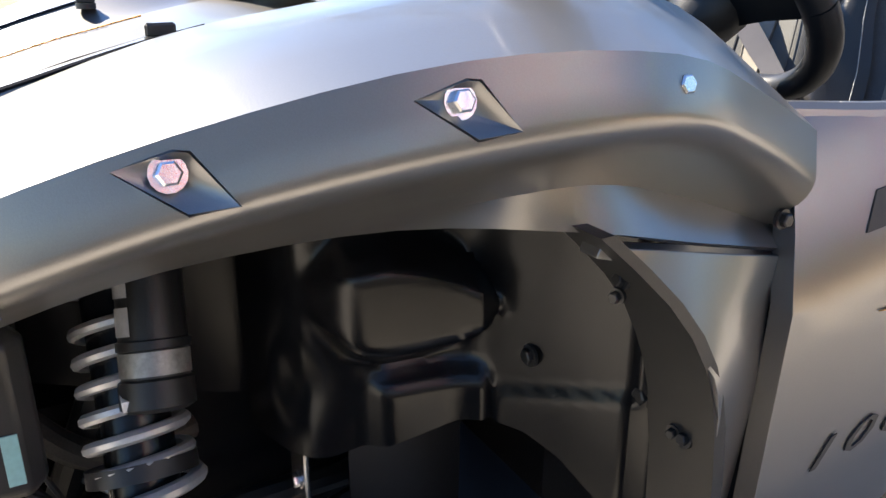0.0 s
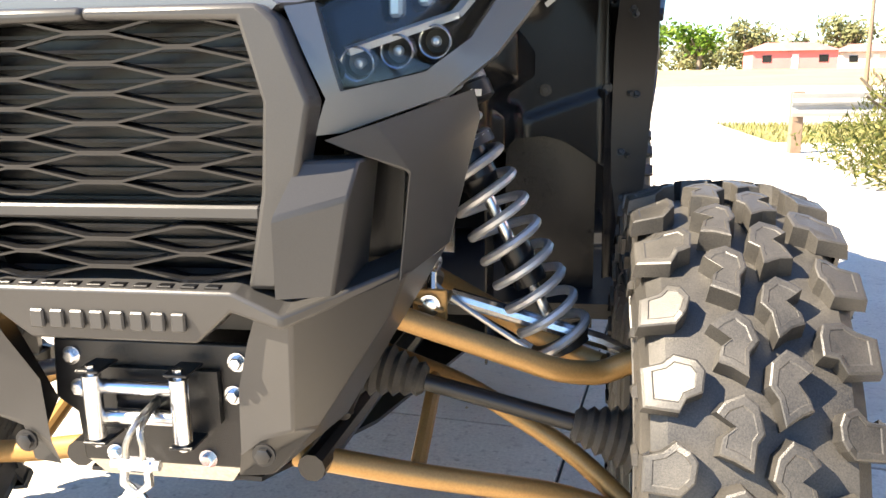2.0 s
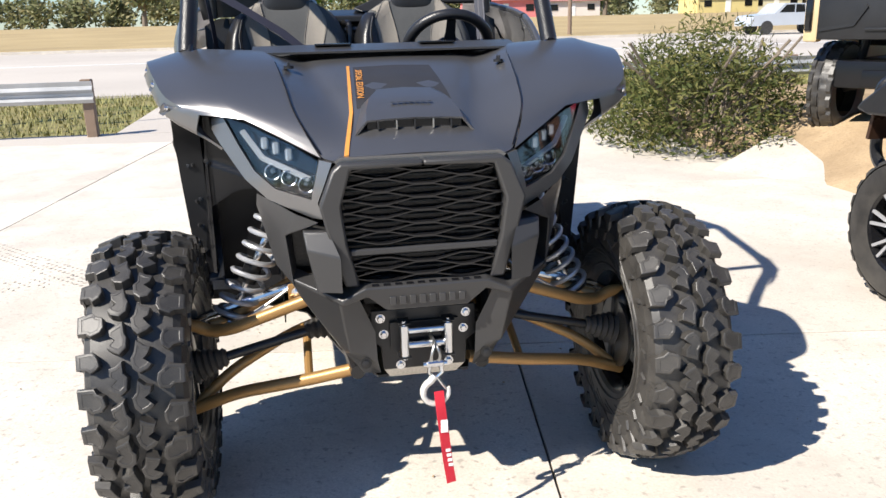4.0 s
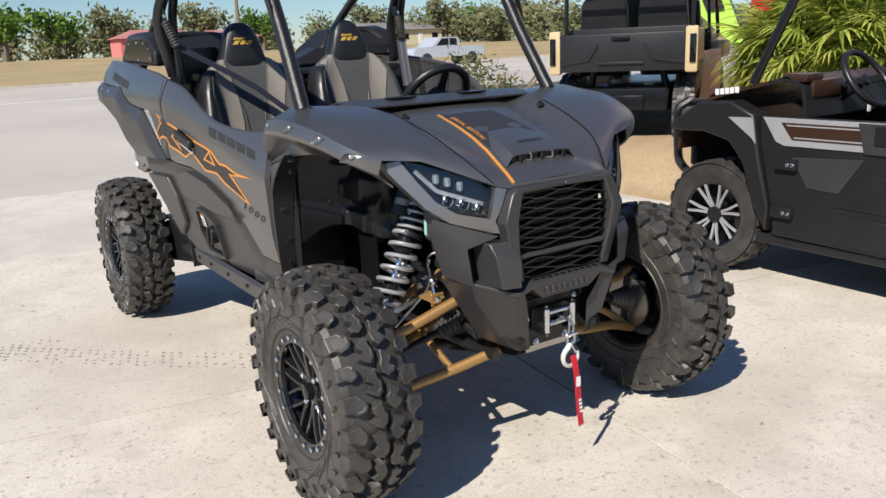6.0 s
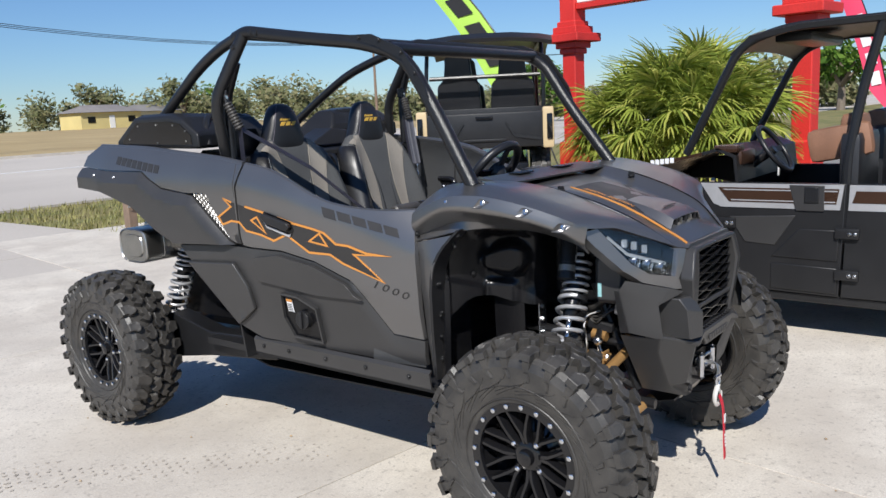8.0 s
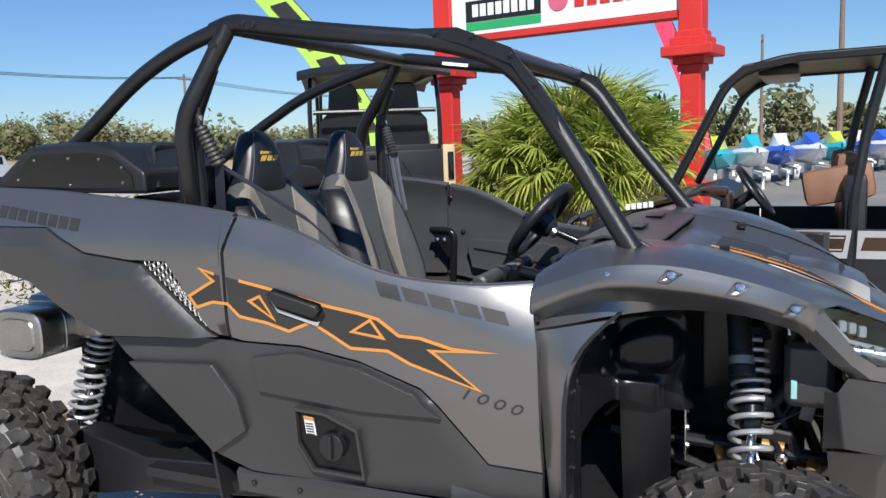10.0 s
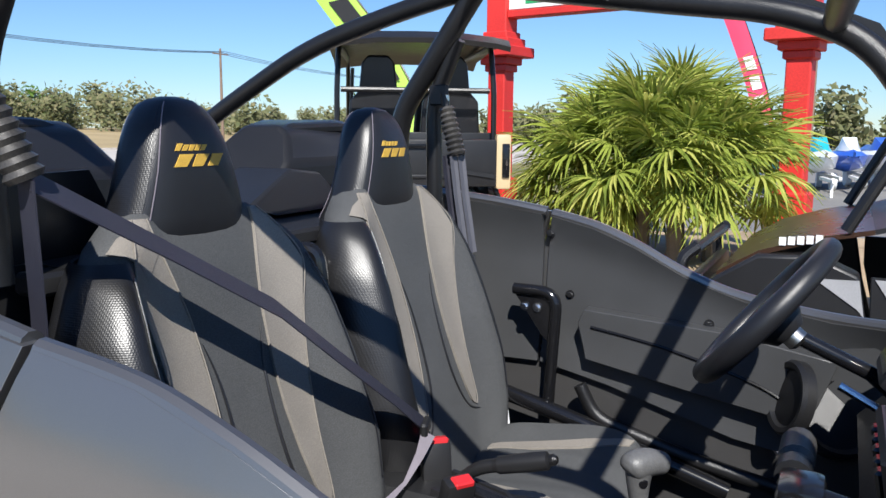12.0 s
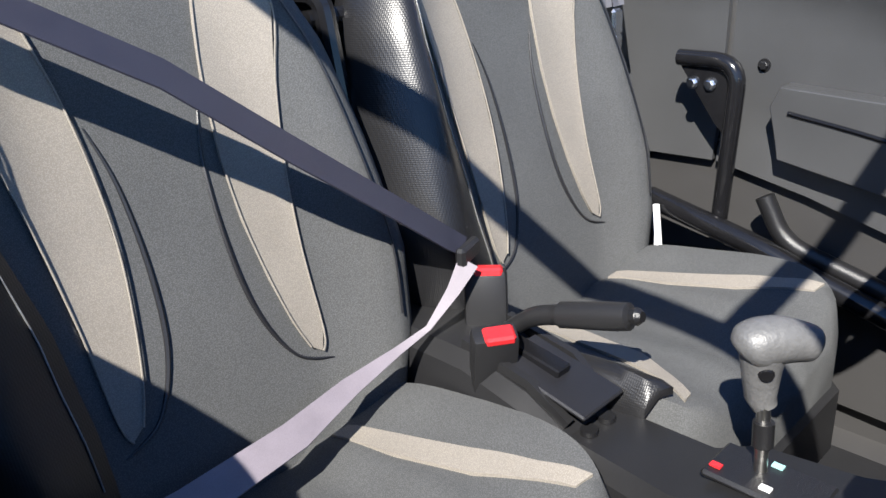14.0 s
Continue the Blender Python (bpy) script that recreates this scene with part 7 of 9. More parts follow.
retractor((-0.662, 1.525, 1.565), (-0.628, 1.495, 1.455))
bm = bmesh.new()
band(bm, [(-0.628, 1.497, 1.458), (-0.61, 1.515, 1.30), (-0.60, 1.53, 1.15)], (0.3, 1, 0), 0.045, 0.002)
part("hanging_webbing", bm, M["web"], car)
retractor((0.562, 1.591, 1.566), (0.556, 1.556, 1.452))
M["grey_web"] = mat("grey_webbing", (0.085, 0.085, 0.10), 0.5, 0, 0.15, 30, 0.12, 1800, 900)
pleat = Vector((1, -0.6, 0.1)).normalized()
for back, cloth in ((Vector((0, 0, 0)), M["grey_web"]), (Vector((0.010, 0.026, 0)), M["web"])):
    bm = bmesh.new()
    for k in range(4):
        shift_by = back + pleat * (0.0115 * (k - 1.5)) + Vector((0, 0.003 * (k % 2), 0))
        band(bm, [Vector(v) + shift_by for v in ((0.556, 1.556, 1.452), (0.558, 1.545, 1.36), (0.564, 1.524, 1.215))], pleat + Vector((0, 0.35 * (1 - 2 * (k % 2)), 0)), 0.0125, 0.0015)
    part("hanging_webbing", bm, cloth, car)
bm = bmesh.new()
box(bm, (0.566, 1.518, 1.190), (0.03, 0.012, 0.045), 0.005)
box(bm, (0.568, 1.518, 1.155), (0.022, 0.012, 0.03), 0.004)
part("belt_tongue", bm, M["chrome"], car)

# grab bar and seat-side tubes by the driver's door
for s in (1, -1):
    bm = bmesh.new()
    tube(bm, rounded([(s * 0.640, 1.435, 1.124), (s * 0.637, 1.322, 1.124), (s * 0.627, 1.335, 0.815)], 0.045), 0.0145, 12)
    bar = part("side_bar", bm, M["gloss"], car, "gloss black bent tube bar")
    bm = prism([(1.432, 1.113), (1.335, 1.113), (1.328, 0.985), (1.36, 1.015)], lambda u, v, d: Vector((s * (0.641 - d), u, v)), 0.004)
    part("bar_gusset", bm, M["gloss"], bar)
    for y in (1.405, 1.372):
        bolt("bar_bolt", (s * 0.635, y, 1.083), (-s, 0, 0), 0.008, bar)
    bm = bmesh.new()
    tube(bm, rounded([(s * 0.60, 1.46, 0.872), (s * 0.60, 1.24, 0.822), (s * 0.60, 1.15, 0.79), (s * 0.60, 0.9, 0.72)], 0.05), 0.020, 12)
    part("lower_rail", bm, M["gloss"], car)
    bm = bmesh.new()
    tube(bm, rounded([(s * 0.628, 1.255, 0.905), (s * 0.628, 1.215, 0.83), (s * 0.628, 1.0, 0.772), (s * 0.628, 0.75, 0.73)], 0.05), 0.016, 12)
    part("door_tube", bm, M["cage"], car)
bm = bmesh.new()
cyl(bm, (0.572, 1.43, 0.87), (0.56, 1.405, 0.72), 0.008, 8)
part("seat_slider_rod", bm, M["white"], car)

# dash and steering
rows = []
for x in (-0.62, -0.45, -0.25, 0.0, 0.25, 0.45, 0.62):
    if abs(x) > 0.5:
        x = math.copysign(0.555, x)
        rows.append([(x, 0.38, 1.13), (x, 0.43, 1.125), (x, 0.48, 1.11), (x, 0.52, 1.07), (x, 0.545, 1.01), (x, 0.56, 0.96), (x, 0.55, 0.80), (x, 0.52, 0.60)])
    else:
        h = 0.012 if abs(x) < 0.4 else -0.006
        rows.append([(x, 0.40, 1.185), (x, 0.47, 1.200 + h), (x, 0.545, 1.185 + h), (x, 0.595, 1.14), (x, 0.61, 1.05), (x, 0.665, 0.99), (x, 0.61, 0.80), (x, 0.55, 0.60)])
part("dashboard", thicken(loft(rows), 0.008), M["liner"], car, "moulded black dashboard", 25)
bm = bmesh.new()
box(bm, (-0.30, 0.590, 1.10), (0.34, 0.04, 0.10), 0.015)
part("glove_box", bm, M["black"], car)
bm = loft([[(x, 0.30, 1.222), (x, 0.44, 1.238), (x, 0.52, 1.222)] for x in (-0.40, -0.2, 0.0, 0.2, 0.40)])
part("cowl_panel", thicken(bm, 0.006), M["flare"], car, "", 30)
for s in (-1, 1):
    bm = bmesh.new()
    box(bm, (s * 0.16, 0.40, 1.238), (0.11, 0.05, 0.006), 0.002)
    part("cowl_vent", bm, M["liner"], car)
wheel_c = Vector((0.275, 0.825, 1.205))
tilt = Matrix.Translation(wheel_c) @ Matrix.Rotation(radians(-51), 4, "X")
bm = bmesh.new()
ring = [tilt @ Vector((0.150 * math.cos(a), 0.150 * math.sin(a), 0)) for a in np.linspace(0, 2 * math.pi, 49)]
tube(bm, ring, [0.0185 + 0.003 * max(0.0, abs(math.cos(a)) - 0.4) for a in np.linspace(0, 2 * math.pi, 49)], 14)
steer = part("steering_wheel", bm, M["vinyl"], car, "black three-spoke steering wheel", 60)
for a0 in (0, 180, 270):
    a = radians(a0)
    bm = bmesh.new()
    band(bm, [tilt @ Vector((r * math.cos(a), r * math.sin(a), -0.02 * (1 - r / 0.150))) for r in (0.03, 0.08, 0.145)], tilt.to_3x3() @ Vector((-math.sin(a), math.cos(a), 0)), [0.05, 0.034, 0.030], 0.010)
    part("spoke", bm, M["black"], steer)
bm = bmesh.new()
tube(bm, [tilt @ Vector((0, 0, v)) for v in (0.010, 0.002, -0.03, -0.055)], [0.038, 0.052, 0.048, 0.030], 18)
part("hub", bm, M["black"], steer)
bm = bmesh.new()
tube(bm, [tilt @ Vector((0, 0, -0.05)), (0.288, 0.655, 1.115), (0.286, 0.60, 1.07)], [0.013, 0.0135, 0.014], 12)
column = part("steering_column", bm, M["gloss"], car)
bm = bmesh.new()
tube(bm, [tilt @ Vector((0, 0, v)) for v in (-0.052, -0.056, -0.072, -0.078)], [0.012, 0.020, 0.020, 0.013], 16)
part("collar", bm, M["steel"], column)
bm = bmesh.new()
tube(bm, [(0.33, 0.70, 1.075), (0.325, 0.64, 1.045)], 0.008, 10)
part("tilt_strut", bm, M["chrome"], car)
# display on the dash
bm = bmesh.new()
box(bm, (0.22, 0.603, 1.172), (0.16, 0.042, 0.115), 0.012, Matrix.Rotation(radians(34), 4, "X"), 2)
disp = part("display", bm, M["black"], car, "small dark display on the dash")
bm = bmesh.new()
box(bm, (0.22, 0.6205, 1.1838), (0.135, 0.004, 0.085), 0.002, Matrix.Rotation(radians(34), 4, "X"))
part("screen", bm, M["gloss"], disp)
for z in (1.158, 1.183):
    bm = bmesh.new()
    cyl(bm, (0.142, 0.605 - (z - 1.172) * 0.67, z), (0.136, 0.605 - (z - 1.172) * 0.67, z), 0.008, 14)
    part("button", bm, M["liner"], disp)
bm = bmesh.new()
box(bm, (-0.08, 0.64, 1.10), (0.22, 0.02, 0.09), 0.008, Matrix.Rotation(radians(-10), 4, "X"))
part("switch_panel", bm, M["black"], car)
for i in range(5):
    bm = bmesh.new()
    box(bm, (-0.16 + 0.04 * i, 0.653, 1.105), (0.024, 0.012, 0.034), 0.004, Matrix.Rotation(radians(-10), 4, "X"))
    part("switch", bm, M["gloss"], car)
# round speaker in the kick panel
bm = bmesh.new()
spk = Matrix.Translation((0.570, 0.792, 0.966)) @ Matrix.Rotation(radians(-62), 4, "Z") @ Matrix.Rotation(radians(-78), 4, "Y")
lathe(bm, [(0.0, -0.004), (0.058, -0.004), (0.064, 0.006), (0.074, 0.008), (0.080, 0.0), (0.080, -0.02)], spk, 32)
kick = part("speaker", bm, M["black"], car, "round black speaker in the kick panel")
bm = bmesh.new()
lathe(bm, [(0.0, 0.002), (0.030, 0.001), (0.058, -0.002)], spk, 28)
part("speaker_mesh", bm, M["perforated"], kick)
# passenger's T-shaped grab bar
bm = bmesh.new()
tube(bm, rounded([(-0.27, 0.56, 1.075), (-0.27, 0.66, 1.10), (-0.275, 0.745, 1.118)], 0.03), 0.019, 12)
box(bm, (-0.275, 0.735, 1.116), (0.075, 0.05, 0.045), 0.012, None, 2)
grab = part("grab_handle", bm, M["gloss"], car, "black T-shaped grab handle with rubber grips")
bm = bmesh.new()
tube(bm, [(-0.52, 0.748, 1.120), (-0.12, 0.742, 1.120)], 0.012, 12)
part("grab_bar", bm, M["cage"], grab)
for x0, x1 in ((-0.53, -0.385), (-0.185, -0.105)):
    bm = bmesh.new()
    n = int(abs(x1 - x0) / 0.006)
    tube(bm, [(x0 + (x1 - x0) * i / n, 0.745, 1.120) for i in range(n + 1)], [0.014 if i in (0, n) else 0.0205 + 0.0012 * (i % 2) for i in range(n + 1)], 14)
    part("grip", bm, M["rubber"], grab)
for x in (-0.355, -0.215):
    bm = bmesh.new()
    tube(bm, [(x - 0.014, 0.745, 1.120), (x + 0.014, 0.745, 1.120)], 0.021, 14)
    part("clamp", bm, M["black"], grab)
# speaker in the far kick panel
bm = bmesh.new()
lathe(bm, [(0.0, 0.0), (0.065, 0.0), (0.075, 0.012), (0.085, 0.006), (0.088, -0.02)], Matrix.Translation((0.60, 0.69, 0.93)) @ Matrix.Rotation(radians(-65), 4, "Y") @ Matrix.Rotation(radians(15), 4, "X"), 28)
part("speaker", bm, M["vinyl"], car, "round black mesh speaker")
for s in (-1, 1):
    part("kick_panel", sheet([(0.56, 1.10), (0.78, 1.05), (0.80, 0.55), (0.56, 0.55)], lambda u, v, d: Vector((s * (0.635 - 0.1 * (0.8 - u) - d), u, v)), 0.1, 0.01), M["lining"], car)


# ---- surroundings ----
rng = random.Random(7)


def guard_rail(x0, x1, y, label):
    rail = thing("guard_rail", label, "guard rail", (x0, y, 0), group="guard rails")
    bm = bmesh.new()
    prof = [(0.0, 0.42), (-0.03, 0.46), (0.02, 0.50), (0.02, 0.54), (-0.03, 0.58), (0.02, 0.62), (0.0, 0.68)]
    loft([[(x, p[0], p[1]) for p in prof] for x in np.linspace(0, x1 - x0, 6)], bm=bm)
    part("rail", thicken(bm, 0.006), M["zinc"], rail)
    n = max(2, int((x1 - x0) / 1.9) + 1)
    for i in range(n):
        bm = bmesh.new()
        box(bm, (0.08 + i * (x1 - x0 - 0.16) / (n - 1), 0.09, 0.33), (0.13, 0.13, 0.74), 0.01)
        part("post", bm, M["wood"], rail)
    return rail


guard_rail(-16.0, -2.75, 8.45, "galvanised guard rail on weathered wooden posts")
guard_rail(3.0, 12.5, 8.60, "galvanised guard rail on weathered wooden posts")


def grass_patch(name, x0, x1, y0, y1, n, label):
    bm = bmesh.new()
    for _ in range(n):
        x, y = rng.uniform(x0, x1), rng.uniform(y0, y1)
        if -2.6 < x < 3.2:
            continue
        h, a = rng.uniform(0.04, 0.13), rng.uniform(0, 6.28)
        w = 0.012
        dx, dy = math.cos(a), math.sin(a)
        b = -0.045
        bm.faces.new([bm.verts.new(p) for p in ((x - dy * w, y + dx * w, b), (x + dy * w, y - dx * w, b), (x + dx * h * 0.5, y + dy * h * 0.5, b + h))])
    return tagged(part(name, bm, M["blade"], None, sharp=False), label, "grass", kind="stuff")


grass_patch("verge_grass", -14, 12, 8.7, 14.9, 16000, "short dry roadside grass")


def shrub(name, c, rx, ry, h, n, label, leaf=0.055):
    sh = thing(name, label, "shrub", c)
    for i in range(14):
        bm = bmesh.new()
        a = rng.uniform(0, 6.28)
        tube(bm, smooth_path([(0.12 * math.cos(a), 0.12 * math.sin(a), -0.05), (rx * 0.4 * math.cos(a), ry * 0.4 * math.sin(a), h * 0.4), (rx * 0.75 * math.cos(a + 0.3), ry * 0.75 * math.sin(a + 0.3), h * rng.uniform(0.5, 0.9))], 3), 0.014, 5)
        part("stem", bm, M["bark"], sh)
    bm = bmesh.new()
    while len(bm.faces) < n:
        d = Vector((rng.gauss(0, 1), rng.gauss(0, 1), abs(rng.gauss(0, 1)))).normalized()
        bump = 1 + 0.35 * noise.noise((d.x * 2.2 + c[0], d.y * 2.2, d.z * 2.2))
        r = bump * rng.uniform(0.62, 1.03)
        p = Vector((d.x * rx * r, d.y * ry * r, 0.03 + d.z * h * r * 0.95))
        s = leaf * rng.uniform(0.5, 1.3)
        u = Vector((rng.gauss(0, 1), rng.gauss(0, 1), rng.gauss(0, 1) + 0.8)).normalized()
        v = u.orthogonal().normalized()
        bm.faces.new([bm.verts.new(q) for q in (p, p + u * s * 0.6 + v * s * 0.22, p + u * s * 1.5, p + u * s * 0.6 - v * s * 0.22)])
    part("foliage", bm, M["shrub"], sh, sharp=False)
    return sh


def leaf_mat(name, a, b, c):
    """Leaves that vary from one to the next."""
    m = bpy.data.materials.new(name)
    m.use_nodes = True
    nt = m.node_tree
    bs = nt.nodes["Principled BSDF"]
    g = nt.nodes.new("ShaderNodeNewGeometry")
    r = nt.nodes.new("ShaderNodeValToRGB")
    els = r.color_ramp.elements
    els[0].color, els[1].color = (*a, 1), (*c, 1)
    els.new(0.5).color = (*b, 1)
    nt.links.new(g.outputs["Random Per Island"], r.inputs["Fac"])
    nt.links.new(r.outputs["Color"], bs.inputs["Base Color"])
    bs.inputs["Roughness"].default_value, bs.inputs["Specular IOR Level"].default_value = 0.6, 0.15
    thin, mix = nt.nodes.new("ShaderNodeBsdfTranslucent"), nt.nodes.new("ShaderNodeMixShader")
    mix.inputs["Fac"].default_value = 0.38
    nt.links.new(r.outputs["Color"], thin.inputs["Color"])
    nt.links.new(bs.outputs[0], mix.inputs[1])
    nt.links.new(thin.outputs[0], mix.inputs[2])
    nt.links.new(mix.outputs[0], nt.nodes["Material Output"].inputs["Surface"])
    return m


M["shrub"] = leaf_mat("shrub_leaves", (0.035, 0.050, 0.014), (0.10, 0.115, 0.035), (0.22, 0.20, 0.075))
# far foliage: the haze of distance is put into these lightened leaf colours
M["hazed_leaf"] = leaf_mat("hazed_woodland_leaves", (0.12, 0.135, 0.06), (0.20, 0.21, 0.10), (0.30, 0.27, 0.15))
M["bright_leaf"] = leaf_mat("bright_tree_leaves", (0.05, 0.11, 0.015), (0.10, 0.19, 0.025), (0.18, 0.26, 0.05))
M["frond"] = leaf_mat("palm_fronds", (0.16, 0.215, 0.040), (0.31, 0.37, 0.065), (0.50, 0.50, 0.13))
shrub("shrub", (3.75, 5.35, 0), 1.15, 0.95, 1.25, 9000, "dense low evergreen shrub beside the pavement")
shrub("shrub", (4.0, 6.7, 0), 1.2, 0.9, 1.0, 6000, "dense low evergreen shrub beside the pavement")


# fan palms in the bed
def frond_mesh(seed):
    """One fan leaf on its stalk, growing along +x from the origin."""
    r = random.Random(seed)
    bm = bmesh.new()
    L = 0.62
    stalk = smooth_path([(0, 0, 0), (L * 0.5, 0, 0.06), (L, 0, 0.02)], 3)
    tube(bm, stalk, 0.008, 5)
    n = 26
    for i in range(n):
        a = radians(-118 + 236 * i / (n - 1)) + r.uniform(-0.03, 0.03)
        ln = (0.46 - 0.12 * abs(a) / 2.1) * r.uniform(0.85, 1.1)
        base = Vector((L, 0, 0.02))
        d = Vector((math.cos(a), math.sin(a), 0.10))
        side = Vector((-math.sin(a), math.cos(a), 0))
        droop = r.uniform(0.12, 0.34)
        pts = [base + d * ln * t + Vector((0, 0, -droop * t ** 2.4)) for t in (0.0, 0.35, 0.7, 1.0)]
        wid = (0.004, 0.019, 0.013, 0.001)
        prev = None
        for p, w in zip(pts, wid):
            cur = (bm.verts.new(p - side * w + Vector((0, 0, 0.006))), bm.verts.new(p), bm.verts.new(p + side * w + Vector((0, 0, 0.006))))
            if prev:
                bm.faces.new((prev[0], prev[1], cur[1], cur[0]))
                bm.faces.new((prev[1], prev[2], cur[2], cur[1]))
            prev = cur
    me = bpy.data.meshes.new("frond")
    for f in bm.faces:
        f.smooth = False
    bm.to_mesh(me)
    bm.free()
    me.materials.append(M["frond"])
    return me


FRONDS = [frond_mesh(i) for i in range(5)]


def fan_palm(x, y, h, count, size=1.0):
    palm = thing("fan_palm", "bushy fan palm with drooping yellow-green leaves in the bed", "palm", (x, y, 0.34), group="palms in the bed")
    bm = bmesh.new()
    tube(bm, smooth_path([(0, 0, -0.05), (0.02, 0.02, h * 0.5), (0.03, 0.0, h)], 4), [0.075, 0.07, 0.068, 0.065, 0.064, 0.062, 0.06, 0.058, 0.055], 10)
    part("trunk", bm, M["bark"], palm)
    for i in range(count):
        ob = new("frond", FRONDS[i % 5])
        ob.parent = palm
        yaw = i * 137.5 + rng.uniform(-15, 15)
        up = 80 - 110 * (i / count) ** 0.88 + rng.uniform(-10, 10)
        s = size * rng.uniform(0.8, 1.15)
        ob.matrix_basis = pose(0.02, 0, h * rng.uniform(0.86, 1.0), 0, 0, yaw) @ pose(0, 0, 0, rng.uniform(-25, 25), -up, 0) @ Matrix.Diagonal((s, s, s, 1))
    return palm


for x, y, h, n, sz in ((6.15, 1.75, 0.86, 40, 0.86), (5.95, 2.30, 1.00, 44, 0.95), (6.20, 2.85, 0.72, 38, 0.90), (6.65, 2.12, 1.08, 40, 0.92), (5.85, 2.00, 0.80, 30, 0.78), (5.90, 2.65, 0.74, 28, 0.80), (6.75, 2.65, 0.92, 34, 0.90)):
    fan_palm(x, y, h, n, sz)


# red sign on two posts
M["sign_red"] = mat("red_painted_masonry", (0.55, 0.025, 0.02), 0.55, 0, 0.18, 2, 0.3, 30, 60)
M["sign_white"] = mat("white_sign_face", (0.78, 0.78, 0.76), 0.4, 0, 0.05, 2)
M["sign_green"] = mat("green_sign", (0.03, 0.36, 0.12), 0.45, 0, 0.1, 2)
sign = thing("roadside_sign", "tall red-posted dealer sign with a white board", "sign", (7.60, 2.90, 0), -9)
for y in (-1.74, 1.62):
    bm = bmesh.new()
    box(bm, (0, y, 1.2), (0.23, 0.23, 2.5), 0.012)
    box(bm, (0, y, 4.3), (0.27, 0.27, 3.6), 0.012)
    post = part("post", bm, M["sign_red"], sign)
    bm = bmesh.new()
    box(bm, (0, y, 0.45), (0.34, 0.34, 1.0), 0.02)
    part("plinth", bm, M["sign_red"], post)
    for z, w, h in ((2.25, 0.29, 0.08), (2.335, 0.37, 0.09), (2.435, 0.58, 0.12), (2.545, 0.42, 0.10), (2.63, 0.33, 0.08)):
        bm = bmesh.new()
        box(bm, (0, y, z), (w, w, h), 0.012)
        part("capital_course", bm, M["sign_red"], post)
bm = bmesh.new()
box(bm, (0, -0.06, 2.86), (0.20, 3.09, 0.08), 0.008)
part("frame", bm, M["sign_red"], sign)
bm = bmesh.new()
box(bm, (0, -0.06, 4.20), (0.15, 3.09, 2.58), 0.006)
board = part("board", bm, M["sign_white"], sign)
M["sign_blue"] = mat("blue_sign", (0.03, 0.12, 0.45), 0.45, 0, 0.1, 2)
for y0, y1, z0, z1, mm in ((1.26, 0.15, 3.08, 3.35, "black"), (1.26, 0.15, 2.965, 3.07, "sign_green"), (1.24, 0.25, 3.52, 3.78, "sign_blue"), (-0.19, -1.20, 3.54, 3.78, "sign_red"), (1.14, -1.14, 4.15, 4.48, "black")):
    bm = bmesh.new()
    box(bm, (-0.078, (y0 + y1) / 2, (z0 + z1) / 2), (0.006, abs(y1 - y0), z1 - z0))
    part("sign_block", bm, M[mm], board)
for y0, y1, z0, z1, n, mm in ((1.17, 0.23, 3.14, 3.30, 8, "sign_white"), (-0.29, -1.29, 3.10, 3.31, 6, "sign_red")):
    for i in range(n):
        w = (y1 - y0) / n
        bm = bmesh.new()
        box(bm, (-0.083, y0 + w * (i + 0.5), (z0 + z1) / 2), (0.004, abs(w) * 0.76, z1 - z0), 0.001)
        part("sign_bar", bm, M[mm], board)
bm = bmesh.new()
lathe(bm, [(0.0, 0.006), (0.13, 0.006), (0.136, 0.0)], Matrix.Translation((-0.077, -0.09, 3.21)) @ Matrix.Rotation(radians(-90), 4, "Y"), 28)
part("sign_disc", bm, mat("pink_disc", (0.6, 0.12, 0.2), 0.5), board)

# feather flags
def feather_flag(at, lean, face_dir, h, w, color, label, bars):
    fl = thing("feather_flag", label, "flag", at, group="feather flags")
    m = mat("flag_cloth", color, 0.7, 0, 0.1, 2, 0.2, 40)
    bm = bmesh.new()
    pole = smooth_path([(0, 0, 0), (lean[0] * 0.35, lean[1] * 0.35, h * 0.5), (lean[0], lean[1], h)], 6)
    tube(bm, pole, 0.014, 6)
    part("pole", bm, M["cage"], fl)
    f = Vector(face_dir)
    rows = []
    for i, p in enumerate(pole):
        t = i / (len(pole) - 1)
        if t < 0.22:
            continue
        ww = w * min(1, (t - 0.22) / 0.12) * (1 if t < 0.86 else 1 - 0.6 * ((t - 0.86) / 0.14) ** 2)
        rows.append([p + f * (0.01 + ww * k) + Vector((0.02 * math.sin(5 * t + 3 * k), 0, -0.10 * k)) for k in (0, 0.33, 0.66, 1)])
    part("cloth", thicken(loft(rows), 0.003), m, fl)
    for i in range(bars):
        t = 0.40 + i * 0.085
        k = int(t * (len(pole) - 1))
        p, q = pole[k], pole[min(k + 1, len(pole) - 1)]
        bm = bmesh.new()
        n = Vector((-0.035, 0, 0))
        bm.faces.new([bm.verts.new(v) for v in (p + f * w * 0.22 + n, p + f * w * 0.75 + n + Vector((0, 0, -0.05)), q.lerp(p, 0.35) + f * w * 0.75 + n + Vector((0, 0, -0.05)), q.lerp(p, 0.35) + f * w * 0.22 + n)])
        part("printed_bar", thicken(bm, 0.002), M["decal"] if bars > 4 else M["white"], fl)
    return fl


feather_flag((10.57, 6.18, 0), (0, 4.05, 0), (0, 1, 0), 5.7, 0.70, (0.42, 0.68, 0.10), "lime green feather flag with dark plain print", 6)
